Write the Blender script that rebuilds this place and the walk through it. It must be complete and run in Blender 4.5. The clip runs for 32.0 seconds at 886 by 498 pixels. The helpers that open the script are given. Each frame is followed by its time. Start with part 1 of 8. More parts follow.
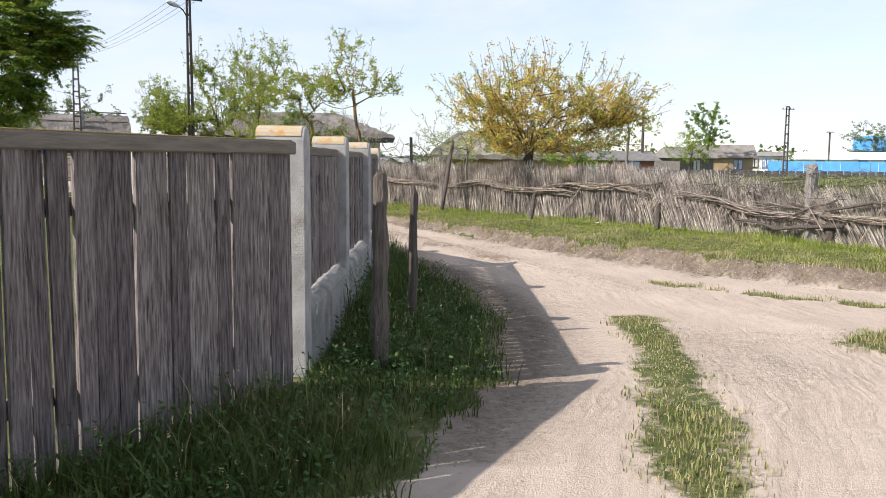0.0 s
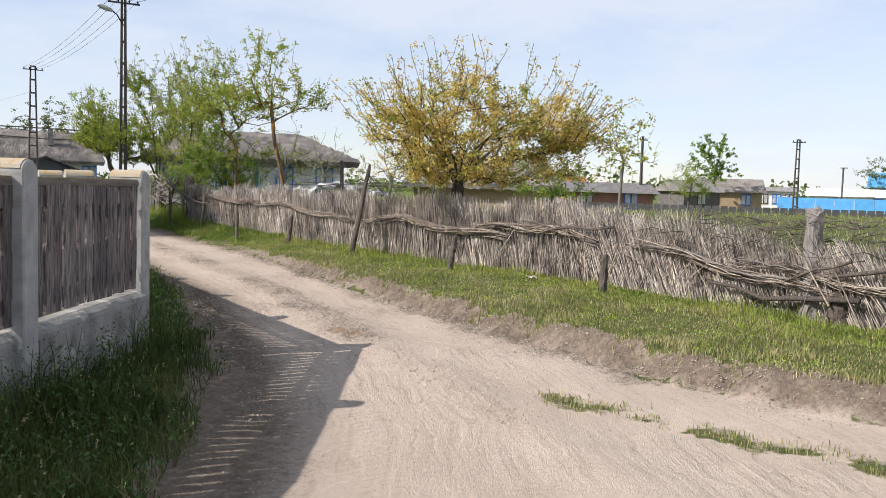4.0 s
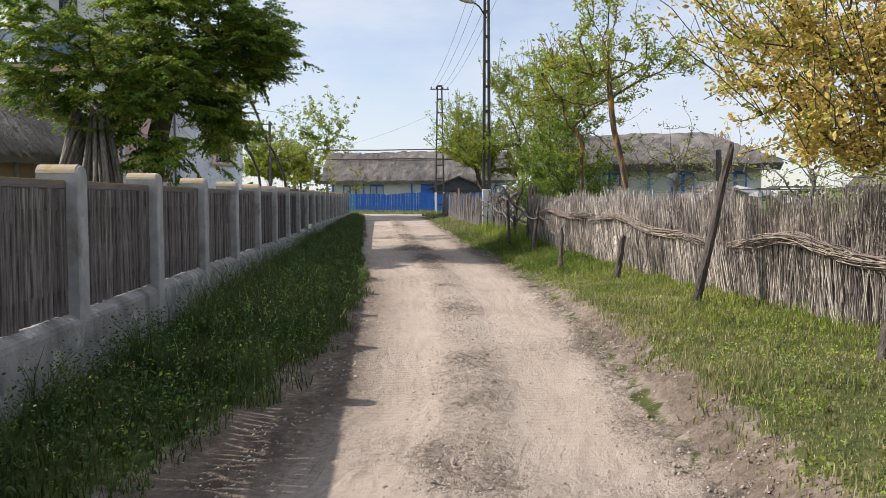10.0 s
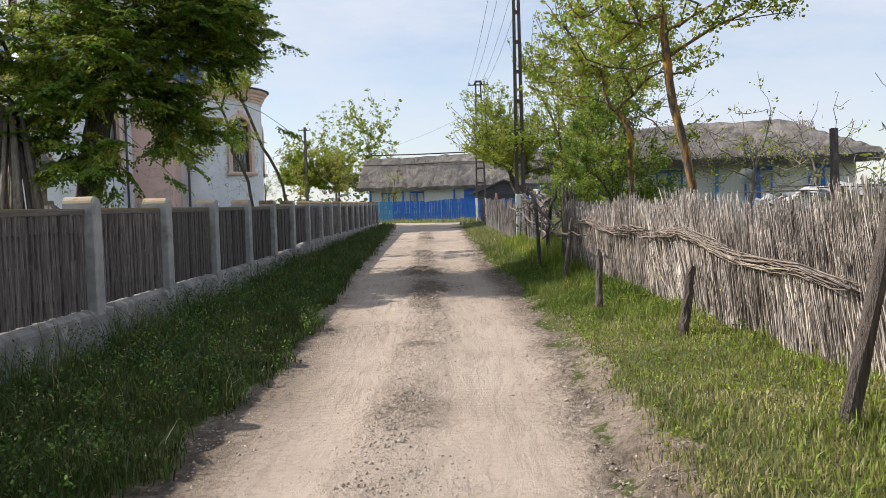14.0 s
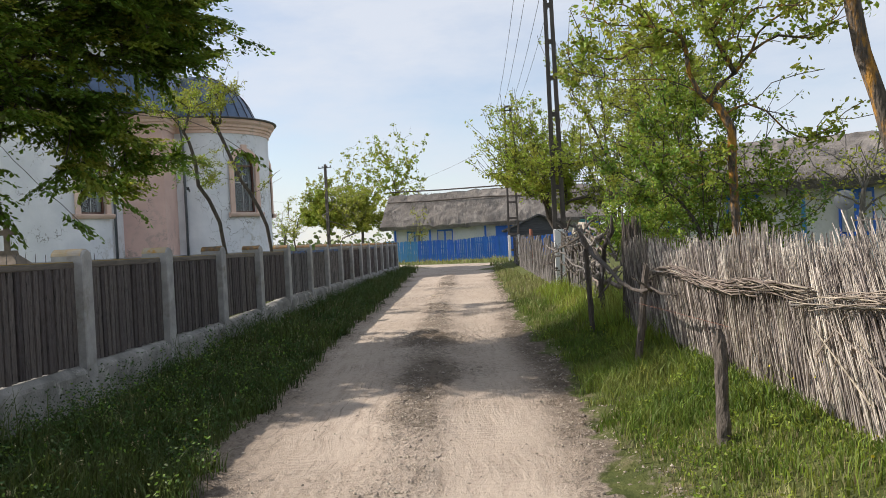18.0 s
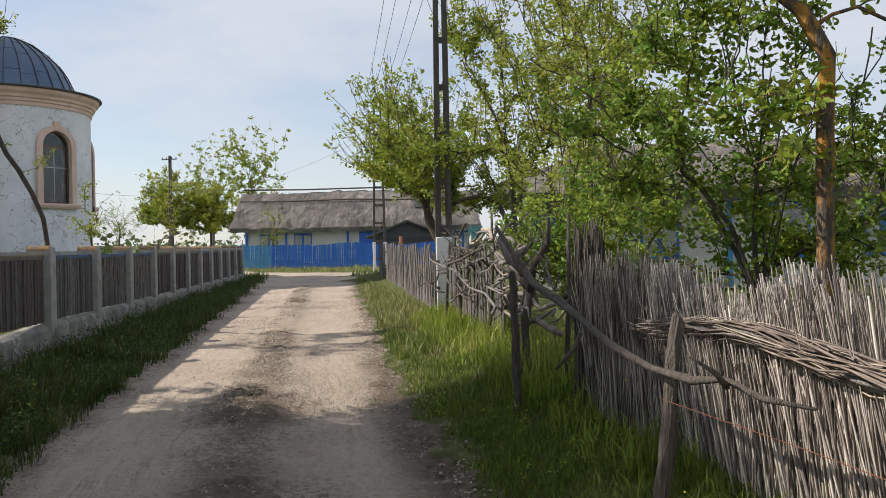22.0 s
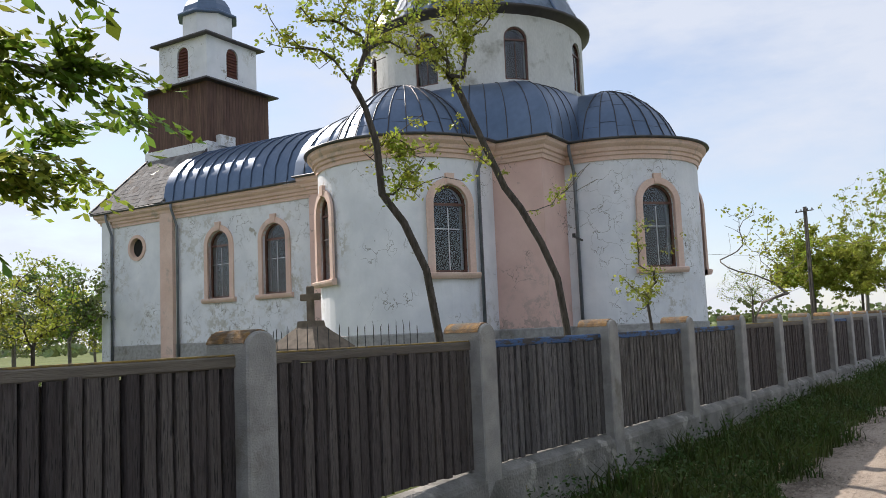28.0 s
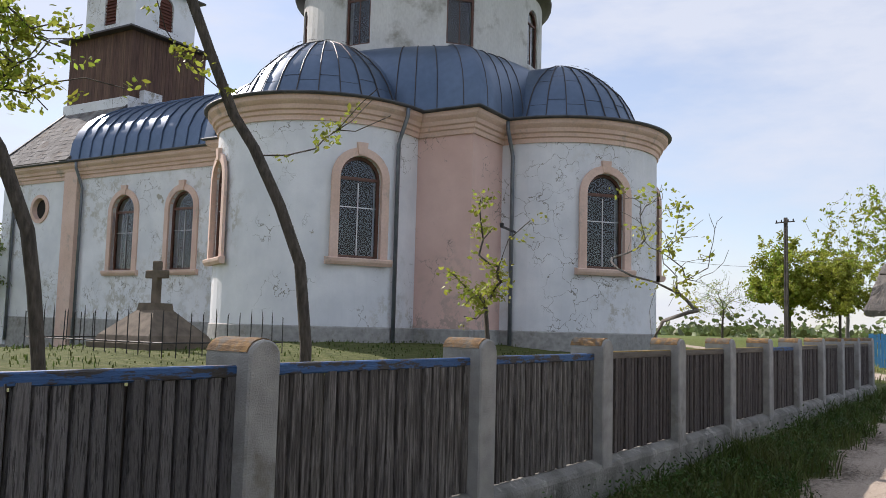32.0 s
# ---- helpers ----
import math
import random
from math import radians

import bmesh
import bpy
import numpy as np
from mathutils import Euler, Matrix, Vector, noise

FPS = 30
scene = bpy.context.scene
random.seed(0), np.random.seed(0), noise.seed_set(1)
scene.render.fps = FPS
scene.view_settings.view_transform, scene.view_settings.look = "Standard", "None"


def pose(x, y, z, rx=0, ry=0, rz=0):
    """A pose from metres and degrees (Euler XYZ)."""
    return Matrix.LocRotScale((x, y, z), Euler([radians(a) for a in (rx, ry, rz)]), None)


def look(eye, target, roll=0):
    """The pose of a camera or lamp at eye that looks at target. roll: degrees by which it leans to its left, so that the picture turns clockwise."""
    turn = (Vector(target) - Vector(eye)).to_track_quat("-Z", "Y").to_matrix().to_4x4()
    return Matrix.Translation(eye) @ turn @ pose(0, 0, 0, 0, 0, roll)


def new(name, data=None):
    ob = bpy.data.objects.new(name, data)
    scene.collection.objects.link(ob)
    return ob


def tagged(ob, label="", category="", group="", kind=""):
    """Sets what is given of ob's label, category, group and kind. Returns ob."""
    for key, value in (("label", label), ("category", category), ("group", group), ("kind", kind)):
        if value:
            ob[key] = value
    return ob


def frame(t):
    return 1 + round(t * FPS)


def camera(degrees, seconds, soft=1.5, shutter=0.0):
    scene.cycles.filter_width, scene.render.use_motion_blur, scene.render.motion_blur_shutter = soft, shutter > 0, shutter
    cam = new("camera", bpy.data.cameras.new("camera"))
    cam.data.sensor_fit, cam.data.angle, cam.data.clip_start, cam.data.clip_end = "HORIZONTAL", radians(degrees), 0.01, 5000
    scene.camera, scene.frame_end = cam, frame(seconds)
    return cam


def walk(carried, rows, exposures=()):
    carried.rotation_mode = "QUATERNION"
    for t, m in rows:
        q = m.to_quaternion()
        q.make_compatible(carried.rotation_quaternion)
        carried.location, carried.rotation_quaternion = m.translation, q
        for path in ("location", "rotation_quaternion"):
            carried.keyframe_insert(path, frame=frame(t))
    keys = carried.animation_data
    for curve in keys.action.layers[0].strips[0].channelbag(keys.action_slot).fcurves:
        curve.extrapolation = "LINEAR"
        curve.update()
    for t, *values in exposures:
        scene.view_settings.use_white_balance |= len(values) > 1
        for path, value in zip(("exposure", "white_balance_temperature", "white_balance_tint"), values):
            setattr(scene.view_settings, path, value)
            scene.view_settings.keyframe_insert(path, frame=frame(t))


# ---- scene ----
cam = camera(55.4, 32.0, soft=0.9)
METRES, EYE, TILT, LEAN, TURN = 36.6, 1.5, 0.0, 0.0, 0.0
ROWS = [
    (0.0, 0.0, 0.0, 0.0, 0.04, -5.88, -0.42),
    (0.5, 0.0081, 0.0137, 0.0004, 3.33, -6.24, 0.32),
    (1.0, 0.0167, 0.0271, 0.002, 1.79, -6.07, 0.23),
    (1.5, 0.0238, 0.0402, 0.0026, 0.84, -5.74, 0.17),
    (2.0, 0.029, 0.0558, 0.0024, -0.39, -5.73, -0.55),
    (2.5, 0.038, 0.0695, 0.002, -2.05, -6.25, -1.11),
    (4.5, 0.0578, 0.1305, 0.003, 2.79, -3.43, -1.75),
    (5.0, 0.0621, 0.1459, 0.0032, 6.95, -3.17, -1.48),
    (5.5, 0.0622, 0.165, 0.0015, 14.48, -2.71, -1.36),
    (6.0, 0.0649, 0.1815, 0.0019, 14.04, -2.7, -1.29),
    (6.5, 0.0652, 0.1973, 0.0028, 19.65, -2.8, -1.01),
    (7.0, 0.0659, 0.2155, 0.0015, 21.14, -4.43, -1.75),
    (7.5, 0.0683, 0.2311, 0.0009, 25.39, -5.19, -0.94),
    (8.0, 0.0684, 0.2483, -0.0008, 25.92, -5.23, -0.85),
    (8.5, 0.0689, 0.2647, -0.002, 26.11, -3.49, -0.1),
    (9.0, 0.0659, 0.2804, -0.0021, 26.6, -3.69, 0.09),
    (9.5, 0.0637, 0.2965, -0.0024, 26.37, -3.68, -0.2),
    (10.0, 0.0594, 0.3102, -0.002, 30.28, -3.34, 0.14),
    (10.5, 0.0555, 0.3264, -0.0017, 29.93, -2.52, -0.54),
    (11.0, 0.0528, 0.3428, -0.0009, 29.89, -2.08, -0.86),
    (11.5, 0.046, 0.3574, -0.0016, 29.99, -0.97, -0.89),
    (12.0, 0.0403, 0.3733, -0.0017, 29.94, -1.93, -1.47),
    (12.5, 0.0333, 0.3863, -0.0009, 33.53, -2.24, -0.9),
    (13.0, 0.0293, 0.4001, -0.0002, 32.72, -2.19, 0.94),
    (13.5, 0.0247, 0.4143, -0.0001, 33.74, -2.62, 1.11),
    (14.0, 0.019, 0.4284, 0.0005, 34.2, -2.96, 1.62),
    (14.5, 0.0126, 0.444, 0.0005, 34.26, -0.51, 2.1),
    (16.5, -0.0196, 0.4994, 0.0019, 36.99, -1.13, 2.42),
    (17.0, -0.0273, 0.514, 0.0018, 36.73, -0.27, 2.37),
    (17.5, -0.037, 0.5256, 0.0019, 36.58, -0.21, 2.26),
    (18.0, -0.0449, 0.5394, 0.0019, 36.62, -0.3, 2.98),
    (18.5, -0.0543, 0.5522, 0.002, 36.71, 0.18, 2.99),
    (19.0, -0.0621, 0.5652, 0.0023, 36.88, 0.86, 2.78),
    (19.5, -0.0727, 0.5785, 0.0026, 37.35, 1.43, 2.36),
    (20.0, -0.0816, 0.5905, 0.0028, 37.89, 1.47, 1.81),
    (20.5, -0.0897, 0.6045, 0.0029, 37.59, 1.68, 1.88),
    (21.0, -0.0995, 0.6171, 0.002, 34.41, 1.56, 0.64),
    (21.5, -0.1048, 0.6311, 0.0024, 25.29, 0.38, 0.75),
    (22.0, -0.1139, 0.6443, 0.0031, 27.32, -0.16, 1.05),
    (22.5, -0.1237, 0.6552, 0.0036, 38.6, -0.38, 3.54),
    (23.0, -0.1334, 0.6693, 0.0029, 46.92, 0.2, 4.03),
    (23.5, -0.1439, 0.6804, 0.003, 53.06, 0.69, 3.66),
    (24.0, -0.1538, 0.6922, 0.0029, 54.35, 0.69, 3.92),
    (24.5, -0.1654, 0.703, 0.0032, 60.06, 1.08, 3.59),
    (26.5, -0.2028, 0.7494, 0.0042, 66.63, 2.61, 2.87),
    (27.0, -0.2115, 0.7586, 0.0039, 66.48, 7.7, 0.25),
    (27.5, -0.219, 0.7702, 0.004, 66.01, 6.23, 1.79),
    (28.0, -0.2275, 0.7824, 0.0043, 69.56, 5.7, 2.45),
    (28.5, -0.2351, 0.794, 0.0053, 69.84, 0.92, 0.96),
    (29.0, -0.242, 0.8076, 0.0056, 69.68, 4.26, 1.32),
    (29.5, -0.2516, 0.8181, 0.0058, 69.61, 4.61, 1.61),
    (30.0, -0.2599, 0.8296, 0.0061, 68.89, 5.91, 1.71),
    (30.5, -0.2712, 0.8397, 0.0062, 68.46, 5.16, 2.15),
    (31.0, -0.2796, 0.849, 0.0072, 68.65, 4.38, 1.99),
    (31.5, -0.2875, 0.8618, 0.0072, 68.78, 4.0, 2.15),
    (32.0, -0.2952, 0.873, 0.0083, 68.72, 5.14, -1.5),
]
walk(cam, [(t, pose(0, 0, EYE, TILT, LEAN, TURN) @ pose(METRES * x, METRES * y, METRES * z, 90 + pitch, roll, yaw)) for t, x, y, z, yaw, pitch, roll in ROWS],
     exposures=[(0.0, 0.58, 6400, 16), (1.0, 0.38, 6400, 16), (5.0, 0.38, 6400, 16), (9.0, 0.34, 6450, 16), (14.0, 0.34, 6500, 15), (17.0, 0.32, 6600, 14), (20.0, 0.27, 6700, 15), (22.0, 0.20, 6700, 14), (24.0, 0.48, 6650, 15), (27.0, 0.38, 6550, 15), (30.0, 0.28, 6500, 18), (32.0, 0.32, 6500, 18)])

# ---- light ----
SUN_UP, SUN_FROM = 39.4, (-1.0, -0.40)          # height in degrees; the way towards the sun in plan
world = bpy.data.worlds.new("sky")
scene.world = world
world.use_nodes = True
wn, wl = world.node_tree.nodes, world.node_tree.links
wn.clear()
sky = wn.new("ShaderNodeTexSky")
sky.sky_type, sky.sun_disc = "NISHITA", False
sky.sun_elevation, sky.sun_rotation = radians(SUN_UP), math.atan2(SUN_FROM[0], SUN_FROM[1])
sky.air_density, sky.dust_density, sky.ozone_density = 1.0, 0.35, 1.3
tc = wn.new("ShaderNodeTexCoord")
wmap = wn.new("ShaderNodeMapping")
wmap.inputs["Scale"].default_value = (1.0, 1.0, 3.2)
wl.new(tc.outputs["Generated"], wmap.inputs[0])
cl = wn.new("ShaderNodeTexNoise")
cl.inputs["Scale"].default_value, cl.inputs["Detail"].default_value, cl.inputs["Roughness"].default_value = 2.4, 9.0, 0.60
wl.new(wmap.outputs[0], cl.inputs["Vector"])
cr = wn.new("ShaderNodeValToRGB")
cr.color_ramp.elements[0].position, cr.color_ramp.elements[1].position = 0.37, 0.60
cr.color_ramp.elements[0].color, cr.color_ramp.elements[1].color = (0.34, 0.34, 0.34, 1), (0.88, 0.88, 0.88, 1)
wl.new(cl.outputs["Fac"], cr.inputs[0])
mx = wn.new("ShaderNodeMix")
mx.data_type = "RGBA"
wl.new(cr.outputs[0], mx.inputs["Factor"])
wl.new(sky.outputs[0], mx.inputs[6])
mx.inputs[7].default_value = (5.0, 5.5, 6.05, 1)
bg = wn.new("ShaderNodeBackground")
bg.inputs["Strength"].default_value = 0.12
wl.new(mx.outputs[2], bg.inputs[0])
wo = wn.new("ShaderNodeOutputWorld")
wl.new(bg.outputs[0], wo.inputs[0])
sl = bpy.data.lights.new("sun", "SUN")
sl.energy, sl.angle, sl.color = 5.0, radians(0.53), (1.0, 0.94, 0.84)
sun = new("sun", sl)
sun.matrix_world = look((0, 0, 60), (0 - SUN_FROM[0], 0 - SUN_FROM[1], 60 - math.tan(radians(SUN_UP))))


# ---- materials ----
def material(name, colours, scale=8.0, stretch=(1, 1, 1), rough=0.8, bump=0.3, fine=60.0, metal=0.0, vary=0.0, spec=0.5,
             patch=None, patch_scale=1.2, patch_at=(0.55, 0.62), world_space=False, through_light=0.0, bump_dist=0.01):
    """Two scales of noise between colours, an optional patch colour with a ragged edge, grain as bump, and a change from object to object."""
    m = bpy.data.materials.new(name)
    m.use_nodes = True
    n, l = m.node_tree.nodes, m.node_tree.links
    b = n["Principled BSDF"]
    co = n.new("ShaderNodeTexCoord")
    geo = n.new("ShaderNodeNewGeometry")
    mp = n.new("ShaderNodeMapping")
    mp.inputs["Scale"].default_value = stretch
    inf = n.new("ShaderNodeObjectInfo")
    if world_space:
        l.new(geo.outputs["Position"], mp.inputs[0])
    else:
        off = n.new("ShaderNodeVectorMath")
        off.operation = "MULTIPLY_ADD"
        l.new(inf.outputs["Random"], off.inputs[0])
        off.inputs[1].default_value = (7.0, 13.0, 5.0)
        l.new(co.outputs["Object"], off.inputs[2])
        l.new(off.outputs[0], mp.inputs[0])
    a = n.new("ShaderNodeTexNoise")
    a.inputs["Scale"].default_value, a.inputs["Detail"].default_value = scale, 5.0
    l.new(mp.outputs[0], a.inputs["Vector"])
    ramp = n.new("ShaderNodeValToRGB")
    els = ramp.color_ramp.elements
    for i, c in enumerate(colours):
        p = 0.3 + 0.4 * i / max(1, len(colours) - 1)
        e = els[i] if i < 2 else els.new(p)
        e.position, e.color = p, (*c, 1)
    if len(colours) == 1:
        els[1].color = (*colours[0], 1)
    l.new(a.outputs["Fac"], ramp.inputs[0])
    col = ramp.outputs[0]
    f = n.new("ShaderNodeTexNoise")
    f.inputs["Scale"].default_value, f.inputs["Detail"].default_value = fine, 4.0
    l.new(mp.outputs[0], f.inputs["Vector"])
    if patch:
        pn = n.new("ShaderNodeTexNoise")
        pn.inputs["Scale"].default_value, pn.inputs["Detail"].default_value, pn.inputs["Roughness"].default_value = patch_scale, 8.0, 0.65
        l.new(geo.outputs["Position"] if world_space else mp.outputs[0], pn.inputs["Vector"])
        pr = n.new("ShaderNodeMapRange")
        pr.inputs[1].default_value, pr.inputs[2].default_value = patch_at
        l.new(pn.outputs["Fac"], pr.inputs[0])
        pm = n.new("ShaderNodeMix")
        pm.data_type = "RGBA"
        l.new(pr.outputs[0], pm.inputs["Factor"])
        l.new(col, pm.inputs[6])
        pm.inputs[7].default_value = (*patch, 1)
        col = pm.outputs[2]
    hv = n.new("ShaderNodeHueSaturation")
    l.new(col, hv.inputs["Color"])
    mr = n.new("ShaderNodeMapRange")
    mr.inputs[3].default_value, mr.inputs[4].default_value = 0.84, 1.16
    l.new(f.outputs["Fac"], mr.inputs[0])
    if vary:
        vr = n.new("ShaderNodeMapRange")
        vr.inputs[3].default_value, vr.inputs[4].default_value = 1 - vary, 1 + vary
        add = n.new("ShaderNodeMath")
        add.operation = "ADD"
        l.new(inf.outputs["Random"], add.inputs[0])
        l.new(geo.outputs["Random Per Island"], add.inputs[1])
        fr = n.new("ShaderNodeMath")
        fr.operation = "FRACT"
        l.new(add.outputs[0], fr.inputs[0])
        l.new(fr.outputs[0], vr.inputs[0])
        mul = n.new("ShaderNodeMath")
        mul.operation = "MULTIPLY"
        l.new(mr.outputs[0], mul.inputs[0])
        l.new(vr.outputs[0], mul.inputs[1])
        l.new(mul.outputs[0], hv.inputs["Value"])
        hr = n.new("ShaderNodeMapRange")
        hr.inputs[3].default_value, hr.inputs[4].default_value = 0.5 - vary * 0.05, 0.5 + vary * 0.05
        l.new(fr.outputs[0], hr.inputs[0])
        l.new(hr.outputs[0], hv.inputs["Hue"])
    else:
        l.new(mr.outputs[0], hv.inputs["Value"])
    l.new(hv.outputs[0], b.inputs["Base Color"])
    b.inputs["Roughness"].default_value, b.inputs["Metallic"].default_value = rough, metal
    b.inputs["Specular IOR Level"].default_value = spec
    if bump:
        bp = n.new("ShaderNodeBump")
        bp.inputs["Strength"].default_value, bp.inputs["Distance"].default_value = bump, bump_dist
        l.new(f.outputs["Fac"], bp.inputs["Height"])
        l.new(bp.outputs[0], b.inputs["Normal"])
    if through_light:
        tr = n.new("ShaderNodeBsdfTranslucent")
        l.new(hv.outputs[0], tr.inputs[0])
        ms = n.new("ShaderNodeMixShader")
        ms.inputs[0].default_value = through_light
        l.new(b.outputs[0], ms.inputs[1])
        l.new(tr.outputs[0], ms.inputs[2])
        l.new(ms.outputs[0], n["Material Output"].inputs[0])
    return m


CONCRETE = material("concrete", [(0.27, 0.266, 0.255), (0.41, 0.402, 0.38)], 7, rough=0.9, bump=0.7, fine=120, patch=(0.21, 0.195, 0.165), patch_scale=3, patch_at=(0.56, 0.7))
PLINTH = material("plinth_render", [(0.12, 0.118, 0.106), (0.235, 0.23, 0.212), (0.32, 0.31, 0.285)], 3.5, rough=0.95, bump=0.9, fine=45, patch=(0.40, 0.385, 0.35), patch_scale=4.5, patch_at=(0.56, 0.63), world_space=True, bump_dist=0.015)
LICHEN_CAP = material("lichen_cap", [(0.12, 0.075, 0.04), (0.22, 0.13, 0.058), (0.36, 0.21, 0.075)], 22, rough=0.95, bump=0.9, fine=130, patch=(0.15, 0.13, 0.105), patch_scale=12, patch_at=(0.48, 0.60))
OCHRE_CAP = material("ochre_cap", [(0.40, 0.36, 0.30), (0.44, 0.33, 0.17)], 12, rough=0.95, bump=0.7, fine=120, patch=(0.42, 0.24, 0.07), patch_scale=9, patch_at=(0.55, 0.64))
PLANK = material("weathered_plank", [(0.05, 0.042, 0.038), (0.125, 0.105, 0.096), (0.235, 0.21, 0.198)], 9, stretch=(6, 6, 0.5), rough=0.85, bump=0.8, fine=40, vary=0.3, patch=(0.055, 0.045, 0.042), patch_scale=13, patch_at=(0.52, 0.66))
PLANK_BROWN = material("brown_weathered_plank", [(0.070, 0.056, 0.052), (0.165, 0.138, 0.129), (0.27, 0.236, 0.224)], 14, stretch=(6, 6, 0.5), rough=0.85, bump=0.8, fine=40, vary=0.35, patch=(0.03, 0.024, 0.023), patch_scale=13, patch_at=(0.52, 0.66))
PLANK_DARK = material("dark_weathered_plank", [(0.034, 0.027, 0.026), (0.100, 0.082, 0.077), (0.25, 0.222, 0.21)], 13, stretch=(6, 6, 0.5), rough=0.85, bump=0.8, fine=40, vary=0.35, patch=(0.026, 0.022, 0.021), patch_scale=13, patch_at=(0.5, 0.62))
PLANK_GREY = material("grey_plank", [(0.055, 0.049, 0.045), (0.13, 0.118, 0.11), (0.28, 0.26, 0.245)], 9, stretch=(6, 6, 0.5), rough=0.9, bump=0.8, fine=40, vary=0.25, patch=(0.06, 0.052, 0.048), patch_scale=13, patch_at=(0.5, 0.62))
PLANK_BLUE = material("old_blue_plank", [(0.046, 0.041, 0.041), (0.115, 0.106, 0.106), (0.225, 0.215, 0.213), (0.37, 0.36, 0.355)], 13, stretch=(6, 6, 0.5), rough=0.8, bump=0.8, fine=40, vary=0.3, patch=(0.04, 0.036, 0.036), patch_scale=13, patch_at=(0.48, 0.6))
RAIL = material("rail_timber", [(0.10, 0.085, 0.07), (0.18, 0.155, 0.125)], 7, stretch=(0.6, 5, 5), rough=0.9, bump=0.5, fine=40, vary=0.15)
RAIL_LICHEN = material("rail_lichen", [(0.20, 0.14, 0.05), (0.30, 0.21, 0.06), (0.14, 0.12, 0.09)], 16, rough=0.95, bump=0.7, fine=130)
RAIL_BLUE = material("rail_blue_paint", [(0.022, 0.075, 0.20), (0.045, 0.125, 0.30)], 8, stretch=(0.35, 1, 1.6), rough=0.6, bump=0.8, fine=60, patch=(0.045, 0.04, 0.038), patch_scale=14, patch_at=(0.49, 0.53))
STAKE = material("old_stake", [(0.065, 0.053, 0.044), (0.145, 0.122, 0.103)], 10, stretch=(5, 5, 0.6), rough=0.95, bump=0.9, fine=30, bump_dist=0.02, vary=0.15)
STAKE_GREY = material("grey_stake", [(0.17, 0.155, 0.14), (0.30, 0.28, 0.26)], 10, stretch=(5, 5, 0.6), rough=0.95, bump=0.9, fine=30, bump_dist=0.02)
REED = material("dry_reed", [(0.15, 0.125, 0.108), (0.36, 0.316, 0.278), (0.58, 0.515, 0.455)], 3, rough=0.75, bump=0.0, fine=30, vary=0.62)
BRUSH = material("brushwood", [(0.15, 0.12, 0.095), (0.40, 0.335, 0.275)], 14, rough=0.9, bump=0.3, fine=60, vary=0.55)
BARK = material("bark", [(0.05, 0.042, 0.034), (0.12, 0.10, 0.082)], 12, stretch=(3, 3, 0.8), rough=0.95, bump=1.0, fine=24, bump_dist=0.02)
BARK_LICHEN = material("lichen_bark", [(0.06, 0.05, 0.04), (0.13, 0.105, 0.08)], 12, stretch=(3, 3, 0.8), rough=0.95, bump=1.0, fine=24, bump_dist=0.02, patch=(0.36, 0.18, 0.03), patch_scale=5, patch_at=(0.49, 0.60))
BARK_GREY = material("grey_bark", [(0.10, 0.09, 0.078), (0.22, 0.205, 0.185)], 12, stretch=(3, 3, 0.8), rough=0.95, bump=0.8, fine=24)


def leaf_material(name, colours, vary=0.35, light=0.35):
    return material(name, colours, 1.5, rough=0.55, bump=0, fine=10, vary=vary, through_light=light, spec=0.3, world_space=True)


LEAF_DARK = leaf_material("leaf_dark_green", [(0.088, 0.152, 0.016), (0.175, 0.245, 0.030)], 0.45, 0.52)
LEAF_FRESH = leaf_material("leaf_fresh_green", [(0.205, 0.285, 0.036), (0.34, 0.405, 0.062)], 0.35, 0.45)
LEAF_MID = leaf_material("leaf_mid_green", [(0.12, 0.215, 0.033), (0.20, 0.30, 0.05)], 0.35, 0.42)
LEAF_GOLD = leaf_material("leaf_golden", [(0.50, 0.385, 0.09), (0.62, 0.48, 0.14), (0.52, 0.34, 0.12)], 0.35, 0.45)
LEAF_LIME = leaf_material("leaf_lime", [(0.25, 0.295, 0.042), (0.385, 0.395, 0.068)], 0.35, 0.42)
LEAF_FAR = leaf_material("leaf_far", [(0.085, 0.12, 0.04), (0.16, 0.19, 0.07)], 0.4, 0.2)
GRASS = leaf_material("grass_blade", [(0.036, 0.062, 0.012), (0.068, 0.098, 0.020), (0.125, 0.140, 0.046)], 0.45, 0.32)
# darker, bluer weed leaf: the verge's shade is partly in this colour
LEAF_SHADED_WEED = leaf_material("leaf_shaded_weed", [(0.040, 0.085, 0.022), (0.090, 0.145, 0.040)], 0.4, 0.3)
STRAW = leaf_material("straw_blade", [(0.36, 0.29, 0.15), (0.48, 0.41, 0.24)], 0.3, 0.3)
GRASS_DRY = leaf_material("grass_grey_green", [(0.15, 0.18, 0.055), (0.24, 0.255, 0.09), (0.38, 0.345, 0.18)], 0.4, 0.36)
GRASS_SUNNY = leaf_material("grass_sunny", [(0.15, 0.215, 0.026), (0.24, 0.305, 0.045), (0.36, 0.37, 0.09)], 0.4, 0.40)


